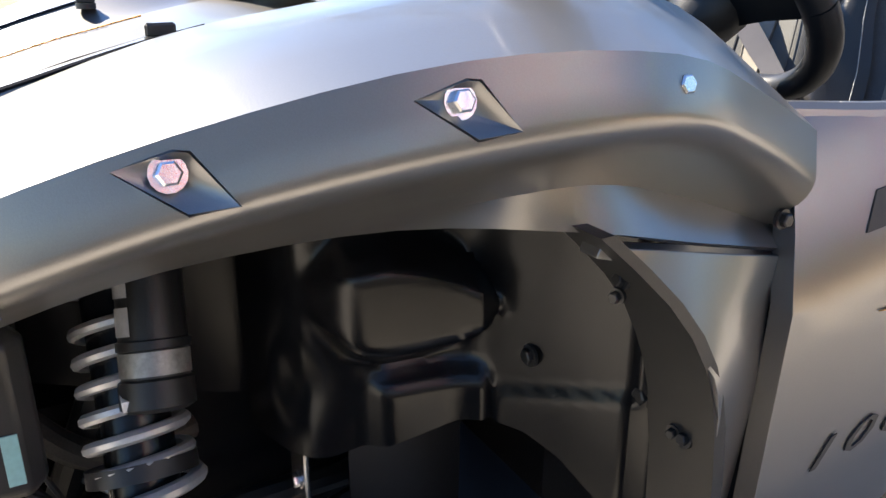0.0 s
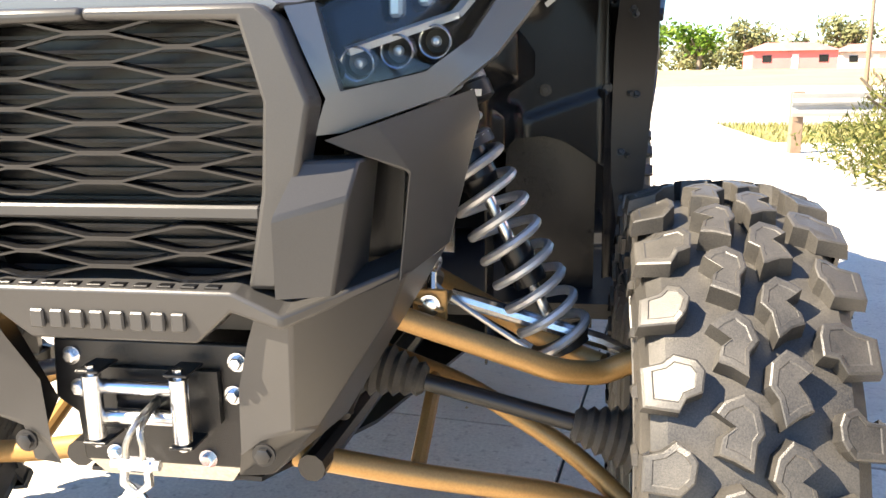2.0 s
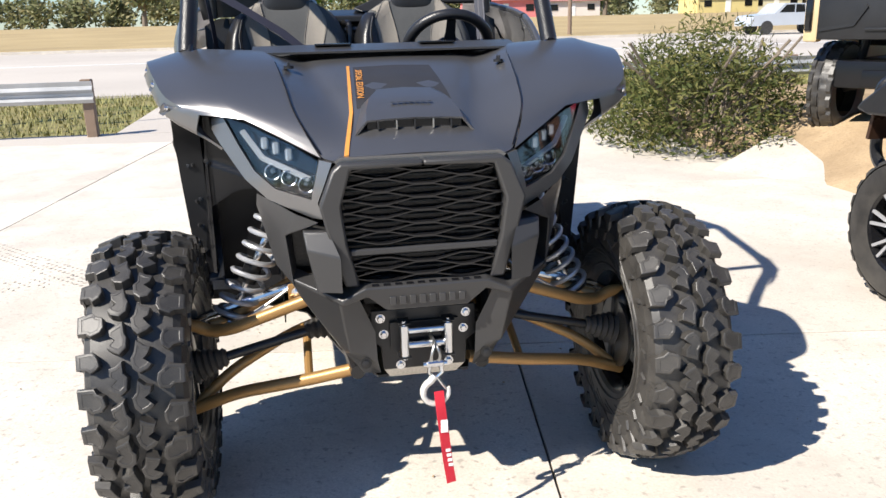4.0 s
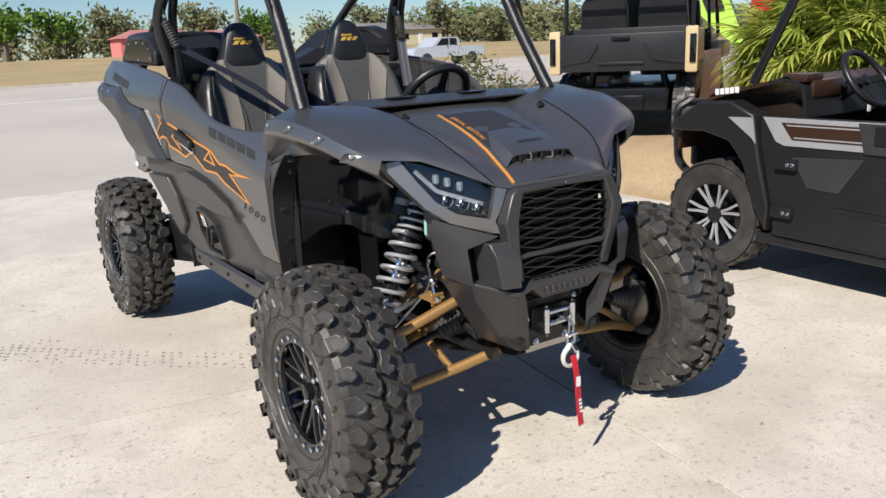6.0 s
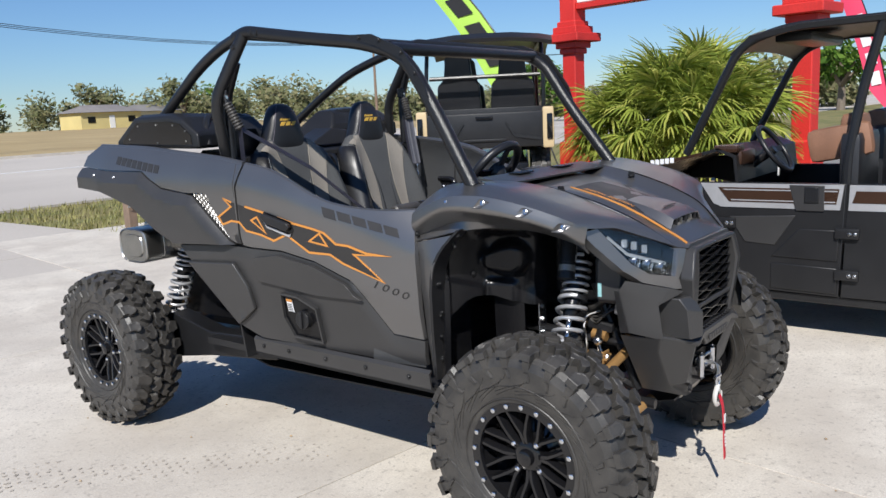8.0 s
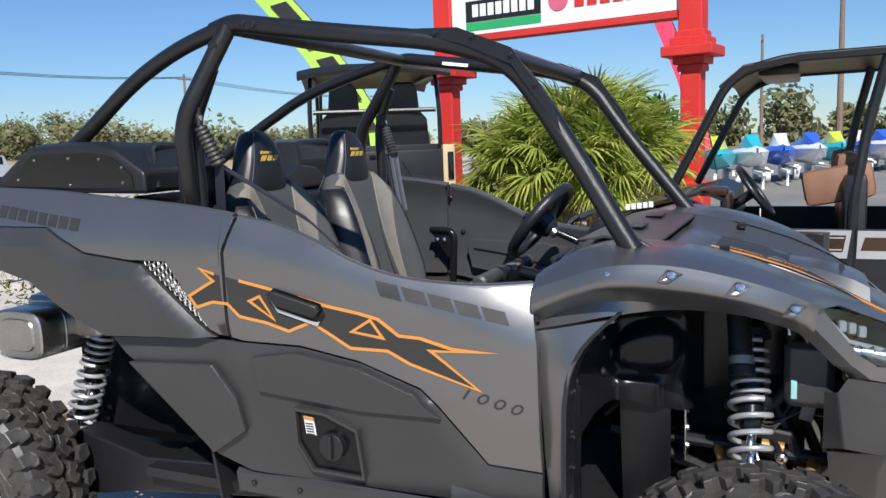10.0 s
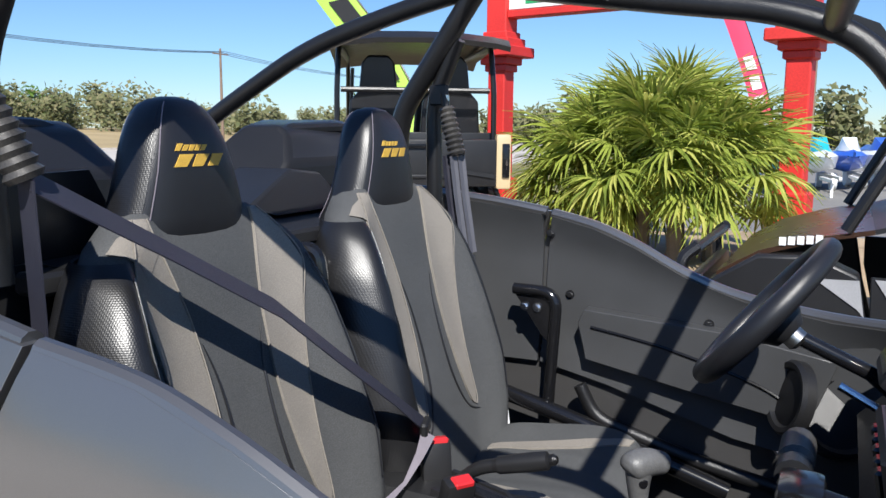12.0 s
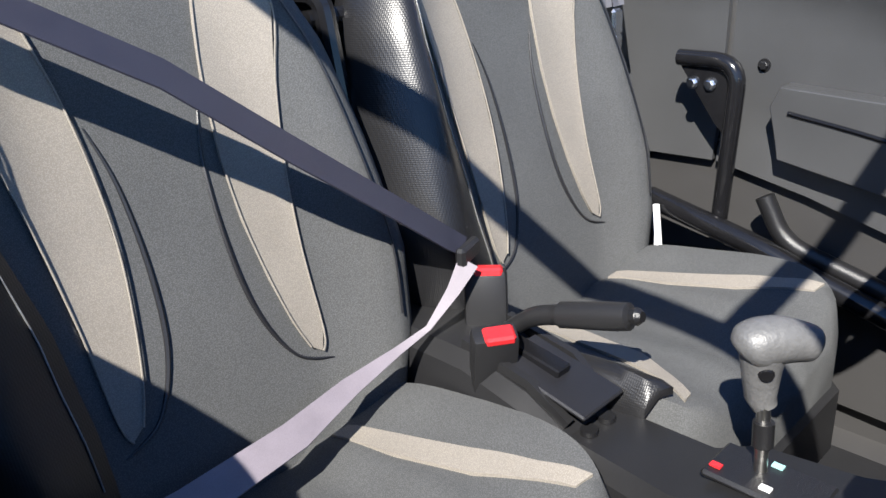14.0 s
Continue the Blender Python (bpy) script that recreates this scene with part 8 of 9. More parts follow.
feather_flag((20.0, 2.06, 0), (0, 1.54, 0), (0, 0.7, 0), 5.2, 0.60, (0.72, 0.05, 0.12), "pinkish red feather flag on a thin pole", 4)


# ---- other off-road vehicles on the lot ----
def road_tyre(r, w, lugs, parent, at, rz, rim):
    bm = bmesh.new()
    turn = Matrix.Rotation(radians(90), 4, "Y")
    lathe(bm, [(r * 0.58, -w * 0.42), (r * 0.75, -w * 0.5), (r * 0.92, -w * 0.485), (r * 0.935, -w * 0.3), (r * 0.935, w * 0.3), (r * 0.92, w * 0.485), (r * 0.75, w * 0.5), (r * 0.58, w * 0.42)], turn, 40)
    n = lugs * 6
    cols = (-0.48, -0.47, -0.31, -0.29, -0.04, -0.02, 0.02, 0.04, 0.29, 0.31, 0.47, 0.48)
    rows = []
    for i in range(n):
        a = 2 * math.pi * i / n
        row = []
        for j, x in enumerate(cols):
            inner = 3 <= j <= 8
            gap = ((i + (3 if x > 0 else 0) + (2 if inner else 0)) % 6) < 2
            low = gap or j in (0, 3, 5, 6, 8, 11) or (inner and abs(x) < 0.03)
            rr = r * (0.955 if low else 1.0) * (0.985 if abs(x) > 0.4 else 1.0)
            row.append((x * w, rr * math.cos(a), rr * math.sin(a)))
        rows.append(row)
    grid = [[bm.verts.new(p) for p in row] for row in rows]
    for i in range(n):
        for j in range(len(cols) - 1):
            bm.faces.new((grid[i][j], grid[i][j + 1], grid[(i + 1) % n][j + 1], grid[(i + 1) % n][j]))
    wheel = part("wheel", bm, M["rubber"], parent, "knobbly black tyre on an alloy wheel")
    wheel.matrix_basis = pose(*at, rng.uniform(0, 60), 0, rz)
    bm = bmesh.new()
    lathe(bm, [(r * 0.60, w * 0.44), (r * 0.56, w * 0.40), (r * 0.54, 0.0), (0, -0.01)], turn, 32)
    part("rim", bm, M["gloss"], wheel)
    for i in range(7):
        a = 2 * math.pi * i / 7
        for s in (-1, 1):
            bm = bmesh.new()
            t = Vector((0, -math.sin(a), math.cos(a)))
            d = Vector((0, math.cos(a), math.sin(a)))
            band(bm, [d * r * 0.12 + t * s * 0.006 + Vector((w * 0.30, 0, 0)), d * r * 0.34 + t * s * 0.014 + Vector((w * 0.36, 0, 0)), d * r * 0.56 + t * s * 0.03 + Vector((w * 0.40, 0, 0))], t, 0.014, 0.012)
            part("spoke", bm, rim, wheel)
    bm = bmesh.new()
    tube(bm, [(w * 0.25, 0, 0), (w * 0.40, 0, 0)], r * 0.14, 14)
    part("hub_cap", bm, M["black"], wheel)
    return wheel


def boxpart(name, parent, c, s, material, bev=0.01, rot=None, label=""):
    bm = bmesh.new()
    box(bm, c, s, bev, rot, 2)
    return part(name, bm, material, parent, label)


def plate(name, parent, poly, x, t, material, label="", bev=0.004):
    """A panel in the plane of constant x, outline in (y, z)."""
    ob = part(name, prism(poly, lambda u, v, d: Vector((x + d, u, v)), t), material, parent, label)
    return bevelled(ob, bev) if bev else ob


def crew_vehicle():
    """Four-door utility vehicle that faces +y; its near side lies at x = 2.30."""
    v = thing("utility_vehicle", "black and bronze four-door utility buggy with a roof", "utility vehicle", (3.05, 0, 0))
    ox = -3.05
    X0, X1 = 2.30 + ox, 3.80 + ox
    for X, sgn in ((X0, 1), (X1, -1)):
        t = 0.04 * sgn
        d1 = [(0.595, 0.80), (0.60, 0.955), (-0.275, 0.955), (-0.255, 0.40), (-0.25, 0.275), (0.49, 0.29), (0.505, 0.43)]
        door = plate("front_door", v, d1, X, t, M["black"])
        plate("rear_door", v, [(-0.285, 0.955), (-1.15, 0.955), (-1.15, 0.60), (-1.0, 0.275), (-0.262, 0.275), (-0.268, 0.40)], X, t, M["black"])
        plate("door_trim", door, [(0.585, 0.95), (-0.265, 0.95), (-0.245, 0.80), (0.45, 0.80), (0.50, 0.82)], X - 0.006 * sgn, 0.008 * sgn, M["silver"], "", 0)
        plate("door_trim", door, [(0.47, 0.925), (-0.24, 0.925), (-0.225, 0.835), (0.40, 0.835)], X - 0.009 * sgn, 0.008 * sgn, M["brown"], "", 0)
        plate("door_trim", door, [(0.44, 0.915), (-0.23, 0.915), (-0.23, 0.908), (0.43, 0.908)], X - 0.011 * sgn, 0.008 * sgn, M["silver"], "", 0)
        plate("door_trim", door, [(0.39, 0.85), (-0.22, 0.85), (-0.22, 0.843), (0.385, 0.843)], X - 0.011 * sgn, 0.008 * sgn, M["silver"], "", 0)
        plate("rear_trim", v, [(-0.295, 0.95), (-1.12, 0.95), (-1.12, 0.80), (-0.29, 0.80)], X - 0.006 * sgn, 0.008 * sgn, M["silver"], "", 0)
        plate("rear_trim", v, [(-0.33, 0.915), (-1.12, 0.915), (-1.12, 0.845), (-0.31, 0.845)], X - 0.009 * sgn, 0.008 * sgn, M["brown"], "", 0)
        plate("latch_plate", door, [(0.04, 0.945), (-0.16, 0.945), (-0.16, 0.79), (0.0, 0.79)], X - 0.012 * sgn, 0.01 * sgn, M["flare"])
        plate("latch", door, [(-0.05, 0.935), (-0.13, 0.935), (-0.13, 0.84), (-0.05, 0.84)], X - 0.02 * sgn, 0.02 * sgn, M["black"])
        plate("door_panel", door, [(0.40, 0.74), (0.0, 0.76), (0.12, 0.57), (0.30, 0.58)], X - 0.006 * sgn, 0.01 * sgn, M["flare"], "", 0.006)
        plate("door_panel", door, [(-0.02, 0.68), (-0.245, 0.68), (-0.24, 0.49), (0.14, 0.50)], X - 0.008 * sgn, 0.012 * sgn, M["black"], "", 0.006)
        plate("door_panel", door, [(0.14, 0.46), (-0.24, 0.45), (-0.24, 0.29), (0.14, 0.30)], X - 0.008 * sgn, 0.012 * sgn, M["black"], "", 0.006)
        for y, z in ((0.44, 0.70), (0.45, 0.43), (-0.27, 0.665), (-0.275, 0.415)):
            hg = boxpart("hinge", v, (X - 0.016 * sgn, y - 0.02, z), (0.03, 0.13, 0.06), M["black"], 0.006)
            for k in (-0.045, -0.015):
                bolt("hinge_bolt", (X - 0.032 * sgn, y - 0.02 + k, z), (-sgn, 0, 0), 0.009, hg)
        plate("sill", v, [(0.62, 0.285), (-2.4, 0.255), (-2.4, 0.20), (0.60, 0.225)], X + 0.02 * sgn, 0.06 * sgn, M["black"], "", 0.01)
        # fender over the front wheel
        fen = [(0.61, 0.80), (0.64, 0.96), (0.80, 1.03), (1.02, 1.02), (1.20, 0.90), (1.24, 0.86), (1.16, 0.84), (0.98, 0.845), (0.80, 0.80), (0.70, 0.68), (0.62, 0.45), (0.53, 0.30), (0.52, 0.45), (0.595, 0.72)]
        plate("front_fender", v, fen, X - 0.02 * sgn, 0.14 * sgn, M["black"], "", 0.014)
        plate("fender_trim", v, [(0.64, 0.945), (0.80, 0.94), (0.64, 0.83), (0.615, 0.80)], X - 0.026 * sgn, 0.008 * sgn, M["silver"], "", 0)
        # cage
        bm = bmesh.new()
        xx = X + 0.05 * sgn
        tube(bm, rounded([(xx, 0.70, 1.13), (xx, 0.36, 1.80), (xx + 0.02 * sgn, 0.10, 1.885), (xx + 0.02 * sgn, -1.9, 1.90)], 0.12), 0.026, 10)
        part("cage_tube", bm, M["cage"], v)
        bm = bmesh.new()
        tube(bm, rounded([(X + 0.03 * sgn, -0.27, 0.60), (X + 0.03 * sgn, -0.27, 1.10), (xx + 0.02 * sgn, -0.33, 1.50), (xx + 0.02 * sgn, -0.42, 1.88)], 0.1), 0.028, 10)
        part("middle_pillar", bm, M["cage"], v)
        bm = bmesh.new()
        tube(bm, [(xx, -1.5, 0.95), (xx + 0.02 * sgn, -1.75, 1.89)], 0.026, 10)
        part("rear_pillar", bm, M["cage"], v)
        for y in (0.93, -2.10):
            road_tyre(0.335, 0.235, 22, v, (X + 0.14 * sgn, y, 0.335), 180 if sgn > 0 else 0, M["silver"])
    # bonnet, dash and guard
    rows = [[(x + ox, 0.60, 1.14 + 0.02 * (1 - abs(x - 3.05) / 0.75)), (x + ox, 0.80, 1.10), (x + ox, 1.02, 1.03), (x + ox, 1.18, 0.93), (x + ox, 1.22, 0.72)] for x in (2.34, 2.5, 2.8, 3.05, 3.3, 3.6, 3.76)]
    part("bonnet", thicken(loft(rows), 0.02), M["brown"], v, "glossy bronze-brown bonnet", 30)
    for i in range(5):
        boxpart("badge_bar", v, (X0 + 0.035, 0.93 - i * 0.034, 1.075 + i * 0.004), (0.004, 0.026, 0.034), M["white"], 0)
    boxpart("front_guard", v, (0, 1.30, 0.72), (0.9, 0.06, 0.30), M["cage"], 0.02)
    for x in (-0.55, 0.55):
        bm = bmesh.new()
        tube(bm, rounded([(x, 1.18, 0.50), (x, 1.34, 0.60), (x, 1.36, 0.95), (x * 0.9, 1.30, 1.0)], 0.06), 0.028, 8)
        part("guard_tube", bm, M["cage"], v)
    bm = bmesh.new()
    tube(bm, [(-0.5, 1.31, 0.98), (0.5, 1.31, 0.98)], 0.024, 8)
    part("guard_tube", bm, M["cage"], v)
    rows = [[(x, 0.60, 1.14), (x, 0.50, 1.17), (x, 0.38, 1.12), (x, 0.36, 0.95), (x, 0.45, 0.80)] for x in (-0.70, -0.3, 0.0, 0.3, 0.70)]
    part("dashboard", thicken(loft(rows), 0.02), M["black"], v, "", 25)
    boxpart("glove_panel", v, (-0.50, 0.385, 1.10), (0.30, 0.06, 0.10), M["brown"], 0.03)
    boxpart("cup_tray", v, (-0.62, 0.45, 1.16), (0.16, 0.16, 0.05), M["brown"], 0.02)
    tl = Matrix.Translation((-0.35, 0.24, 1.14)) @ Matrix.Rotation(radians(55), 4, "X")
    bm = bmesh.new()
    tube(bm, [tl @ Vector((0.17 * math.cos(a), 0.17 * math.sin(a), 0)) for a in np.linspace(0, 2 * math.pi, 33)], 0.017, 8)
    st = part("steering_wheel", bm, M["vinyl"], v, "", 60)
    for a in (0, math.pi, -math.pi / 2):
        bm = bmesh.new()
        band(bm, [tl @ Vector((0.02 * math.cos(a), 0.02 * math.sin(a), -0.03)), tl @ Vector((0.165 * math.cos(a), 0.165 * math.sin(a), 0))], tl.to_3x3() @ Vector((-math.sin(a), math.cos(a), 0)), 0.04, 0.012)
        part("spoke", bm, M["black"], st)
    bm = bmesh.new()
    cyl(bm, tl @ Vector((0, 0, 0)), tl @ Vector((0, 0, -0.3)), 0.03, 10)
    part("steering_column", bm, M["black"], v)
    boxpart("key_tag", v, (-0.36, 0.21, 1.0), (0.03, 0.006, 0.07), M["white"], 0.002)
    for x in (-0.42, 0.36):
        for y in (-0.28, -1.25):
            boxpart("bench_back", v, (x, y, 0.98), (0.62, 0.12, 0.55), M["vinyl"], 0.05)
            boxpart("bench_cushion", v, (x, y + 0.22, 0.70), (0.62, 0.46, 0.14), M["vinyl"], 0.05)
            boxpart("headrest", v, (x, y + 0.03, 1.26 if y > -1 else 1.30), (0.30, 0.13, 0.20), M["leather"], 0.05, None, "tan leather bolster pad")
    boxpart("shoulder_bolster", v, (-0.58, -0.20, 1.19), (0.10, 0.36, 0.20), M["leather"], 0.045, Matrix.Rotation(radians(-10), 4, "X"), "tan leather shoulder bolster")
    # slatted screen behind the seats
    for i in range(7):
        boxpart("screen_slat", v, (0, -0.62, 0.95 + i * 0.045), (1.3, 0.03, 0.018), M["cage"], 0.004)
    boxpart("floor", v, (0, -0.7, 0.32), (1.36, 3.0, 0.10), M["black"], 0.02)
    boxpart("cargo_box", v, (0, -2.1, 0.85), (1.35, 0.9, 0.45), M["black"], 0.04)
    rows = [[(x, y, z - 0.05 * (abs(x) / 0.72) ** 3) for x in (-0.72, -0.6, -0.3, 0, 0.3, 0.6, 0.72)] for y, z in ((0.42, 1.80), (0.30, 1.90), (0.0, 1.945), (-0.8, 1.955), (-1.9, 1.93), (-2.0, 1.88))]
    part("roof", thicken(loft(rows), 0.03), M["black"], v, "moulded black hard roof", 35)
    boxpart("roof_console", v, (0, 0.12, 1.84), (0.9, 0.22, 0.06), M["cage"], 0.02)
    return v


crew_vehicle()


def cargo_vehicle(at, rz, z, paint, label):
    """Utility vehicle with a cargo tailgate, seen from behind; it faces +y of its own axes, its tail lies at y = 0."""
    v = thing("utility_vehicle", label, "utility vehicle", (at[0], at[1], z), rz)
    w = 0.95
    boxpart("tailgate", v, (0, -0.01, 1.0), (1.62, 0.07, 0.36), M["black"], 0.02, None, "dark moulded tailgate")
    boxpart("tailgate_rib", v, (0, -0.05, 0.90), (0.60, 0.03, 0.025), M["black"], 0.008)
    for s in (-1, 1):
        bm = bmesh.new()
        band(bm, [(s * 0.30, -0.05, 1.08), (s * 0.42, -0.05, 0.94), (s * 0.78, -0.05, 0.90)], (0, 0, 1), 0.03, 0.02)
        part("tailgate_rib", bm, M["black"], v)
        boxpart("corner_panel", v, (s * 0.885, 0.02, 1.01), (0.16, 0.12, 0.42), paint, 0.03)
        boxpart("tail_lamp", v, (s * 0.905, -0.045, 1.02), (0.08, 0.03, 0.26), M["gloss"], 0.012)
        boxpart("bed_side", v, (s * 0.92, 0.27, 1.05), (0.08, 0.5, 0.30), paint, 0.03)
        boxpart("cab_side", v, (s * 0.90, 1.60, 0.72), (0.08, 1.9, 0.50), paint, 0.03)
        boxpart("front_fender", v, (s * 0.86, 3.0, 0.95), (0.24, 0.8, 0.20), paint, 0.05)
        for y in (0.45, 2.85):
            road_tyre(0.40, 0.28, 18, v, (s * 0.78, y, 0.40), 0 if s > 0 else 180, M["gloss"])
        bm = bmesh.new()
        tube(bm, rounded([(s * 0.84, 0.30, 0.9), (s * 0.84, 0.32, 1.55), (s * 0.82, 0.42, 1.90), (s * 0.78, 2.30, 1.94), (s * 0.80, 2.85, 1.45), (s * 0.82, 3.0, 1.1)], 0.10), 0.030, 8)
        part("cage_tube", bm, M["cage"], v)
        bm = bmesh.new()
        cyl(bm, (s * 0.72, 2.3, 1.86), (s * 0.78, 2.4, 0.9), 0.026, 8)
        part("cage_post", bm, M["cage"], v)
        for y in (0.58, 1.63):
            bm = bmesh.new()
            loft([[(s * 0.40 - hw, y + 0.12 + yo, zz), (s * 0.40 + hw, y + 0.12 + yo, zz), (s * 0.40 + hw, y + yo, zz), (s * 0.40 - hw, y + yo, zz)] for zz, hw, yo in ((0.75, 0.31, 0.10), (1.15, 0.34, 0.0), (1.48, 0.31, -0.04), (1.56, 0.21, -0.05), (1.78, 0.18, -0.07), (1.84, 0.11, -0.07))], closed=True, caps=True, bm=bm)
            bevelled(part("seat", bm, M["vinyl"], v), 0.02, 2)
    bm = bmesh.new()
    tube(bm, rounded([(-0.80, 0.36, 1.56), (0.80, 0.36, 1.56)], 0.1), 0.022, 8)
    part("cage_cross_tube", bm, M["cage"], v)
    boxpart("tailgate_handle", v, (0, -0.055, 1.13), (0.24, 0.02, 0.04), M["liner"], 0.01)
    boxpart("bed_floor", v, (0, 0.27, 0.88), (1.7, 0.5, 0.06), M["black"], 0.01)
    boxpart("bed_front", v, (0, 0.49, 1.05), (1.7, 0.06, 0.36), M["black"], 0.01)
    boxpart("chassis", v, (0, 1.6, 0.55), (1.2, 3.2, 0.22), M["liner"], 0.03)
    boxpart("bonnet", v, (0, 3.05, 1.05), (1.55, 0.75, 0.16), paint, 0.06)
    boxpart("dashboard", v, (0, 2.7, 1.05), (1.5, 0.25, 0.30), M["black"], 0.05)
    boxpart("rear_skid", v, (0, 0.02, 0.52), (0.6, 0.1, 0.14), M["liner"], 0.02)
    boxpart("hitch", v, (0, -0.03, 0.46), (0.10, 0.14, 0.07), M["steel"], 0.01)
    for s in (-1, 1):
        bm = bmesh.new()
        cyl(bm, (s * 0.2, 0.45, 0.50), (s * 0.70, 0.45, 0.40), 0.03, 8)
        part("axle_arm", bm, M["cage"], v)
        bm = bmesh.new()
        cyl(bm, (s * 0.45, 0.35, 0.85), (s * 0.58, 0.42, 0.42), 0.045, 10)
        part("shock", bm, M["black"], v)
    rows = [[(x, y, zz - 0.06 * (abs(x) / 0.97) ** 3) for x in (-0.97, -0.8, -0.4, 0, 0.4, 0.8, 0.97)] for y, zz in ((0.10, 1.94), (0.22, 2.00), (1.0, 2.04), (2.2, 2.02), (2.48, 1.95))]
    part("roof", thicken(loft(rows), 0.04), M["black"], v, "moulded black hard roof", 35)
    return v


tan = cargo_vehicle((4.20, 3.47), -57, 0.40, M["tan"], "tan utility buggy with a dark tailgate on a concrete ramp")
tan.matrix_world = pose(4.565, 3.84, 0.18, 0, 0, -58) @ Matrix.Diagonal((0.79, 1.0, 1.07, 1))
bm = bmesh.new()
ramp_at = pose(4.565, 3.84, 0, 0, 0, -58)
loft([[ramp_at @ Vector(q) for q in ((-1.0, y, z), (1.0, y, z), (1.0, y, -0.06), (-1.0, y, -0.06))] for y, z in ((-1.05, -0.012), (0.02, 0.18), (3.4, 0.18))], closed=True, caps=True, bm=bm)
tagged(part("display_ramp", bm, M["concrete"]), "low concrete display ramp", "ramp", kind="structure")
M["dark_paint"] = mat("charcoal_paint", (0.05, 0.05, 0.055), 0.35, 0.4, 0.1, 4)
for x, y, rz in ((31.0, -4.6, 70), (33.5, -7.5, 75), (36.5, -4.0, 80), (38, -9.5, 60)):
    copy_thing(tan, pose(x, y, -0.016, 0, 0, rz + 90) @ Matrix.Diagonal((1.2, 1.1, 0.92, 1)))

# watercraft on white trailers
def watercraft(at, rz, hull, deck):
    w = thing("watercraft", "bright parked personal watercraft on a pale trailer", "watercraft", at, rz, group="parked watercraft")
    rows = []
    for y, hw, z0, z1 in ((-1.4, 0.42, 0.55, 0.95), (-0.8, 0.52, 0.48, 1.0), (0.2, 0.55, 0.48, 1.05), (1.0, 0.42, 0.55, 1.08), (1.55, 0.15, 0.80, 1.08), (1.68, 0.03, 0.95, 1.06)):
        rows.append([(-hw, y, z1 - 0.12), (-hw * 0.85, y, z0 + 0.12), (0, y, z0), (hw * 0.85, y, z0 + 0.12), (hw, y, z1 - 0.12), (hw * 0.6, y, z1), (0, y, z1 + 0.05), (-hw * 0.6, y, z1)])
    part("hull", loft(rows, closed=True, caps=True), hull, w)
    rows = [[(-hw, y, z), (-hw * 0.6, y, z + 0.14 * k), (hw * 0.6, y, z + 0.14 * k), (hw, y, z)] for y, hw, z, k in ((-1.0, 0.2, 1.02, 0.5), (-0.3, 0.22, 1.06, 1.2), (0.2, 0.22, 1.08, 1.0), (0.6, 0.30, 1.08, 2.6), (1.2, 0.22, 1.08, 1.0), (1.5, 0.08, 1.06, 0.2))]
    part("deck", loft(rows, caps=True), deck, w)
    for x in (-0.45, 0.45):
        bm = bmesh.new()
        box(bm, (x, 0, 0.40), (0.07, 2.6, 0.07))
        tube(bm, [(x * 1.3 - 0.07, -0.3, 0.24), (x * 1.3 + 0.07, -0.3, 0.24)], 0.24, 14)
        part("trailer_rail", bm, M["sign_white"], w)
    bm = bmesh.new()
    box(bm, (0, 2.0, 0.40), (0.08, 1.6, 0.08))
    box(bm, (0, 2.6, 0.2), (0.06, 0.06, 0.4))
    part("trailer_tongue", bm, M["sign_white"], w)


H = [mat("hull_" + n, c, 0.3, 0, 0.08, 2, coat=0.4) for n, c in (("teal", (0.03, 0.42, 0.50)), ("white", (0.75, 0.76, 0.78)), ("blue", (0.04, 0.12, 0.55)), ("yellow", (0.55, 0.62, 0.05)), ("black", (0.03, 0.03, 0.035)))]
for i in range(9):
    watercraft((21.5 + i * 1.35, 2.3 - i * 0.75, -0.016), 95 + (i * 7) % 11, H[(0, 1, 2, 1, 0, 2, 1, 4, 2)[i]], H[(3, 0, 1, 2, 3, 1, 2, 1, 4)[i]])


# ---- distance ----
def leaf_cloud(bm, c, rx, ry, rz, n, s):
    for _ in range(n):
        d = Vector((rng.gauss(0, 1), rng.gauss(0, 1), rng.gauss(0, 1))).normalized() * rng.uniform(0.25, 1.0)
        f = 1 + 0.4 * noise.noise((d.x * 1.7 + c[0], d.y * 1.7, d.z * 1.7 + c[1]))
        p = Vector((c[0] + d.x * rx * f, c[1] + d.y * ry * f, c[2] + d.z * rz * f))
        u = Vector((rng.gauss(0, 1), rng.gauss(0, 1), rng.gauss(0, 1))).normalized() * s * rng.uniform(0.6, 1.4)
        v = u.orthogonal().normalized() * u.length * 0.6
        bm.faces.new([bm.verts.new(q) for q in (p - u - v * 0.3, p - u * 0.2 + v, p + u, p + v * -0.8)])


def tree(x, y, h, r, material, label, n=700):
    t = thing("tree", label, "tree", (x, y, 1.36 if y > 100 else -0.06))
    bm = bmesh.new()
    tube(bm, smooth_path([(0, 0, -0.2), (0.05 * r, 0, h * 0.35), (0.1 * r, 0.05 * r, h * 0.7)], 4), [0.06 * h * (1 - 0.08 * i) for i in range(9)], 8)
    for i in range(5):
        a = i * 1.3
        tube(bm, [(0, 0, h * 0.32), (r * 0.5 * math.cos(a), r * 0.5 * math.sin(a), h * 0.6)], [0.03 * h, 0.012 * h], 6)
    part("trunk", bm, M["bark"], t)
    bm = bmesh.new()
    for i in range(7):
        a = i * 2.4
        k = 0.55 if i else 0.0
        leaf_cloud(bm, (k * r * math.cos(a), k * r * math.sin(a), h * (0.62 + 0.10 * math.sin(i * 1.9))), r * 0.58, r * 0.58, h * 0.28, n // 7, 0.055 * h)
    part("crown", bm, material, t, sharp=False)


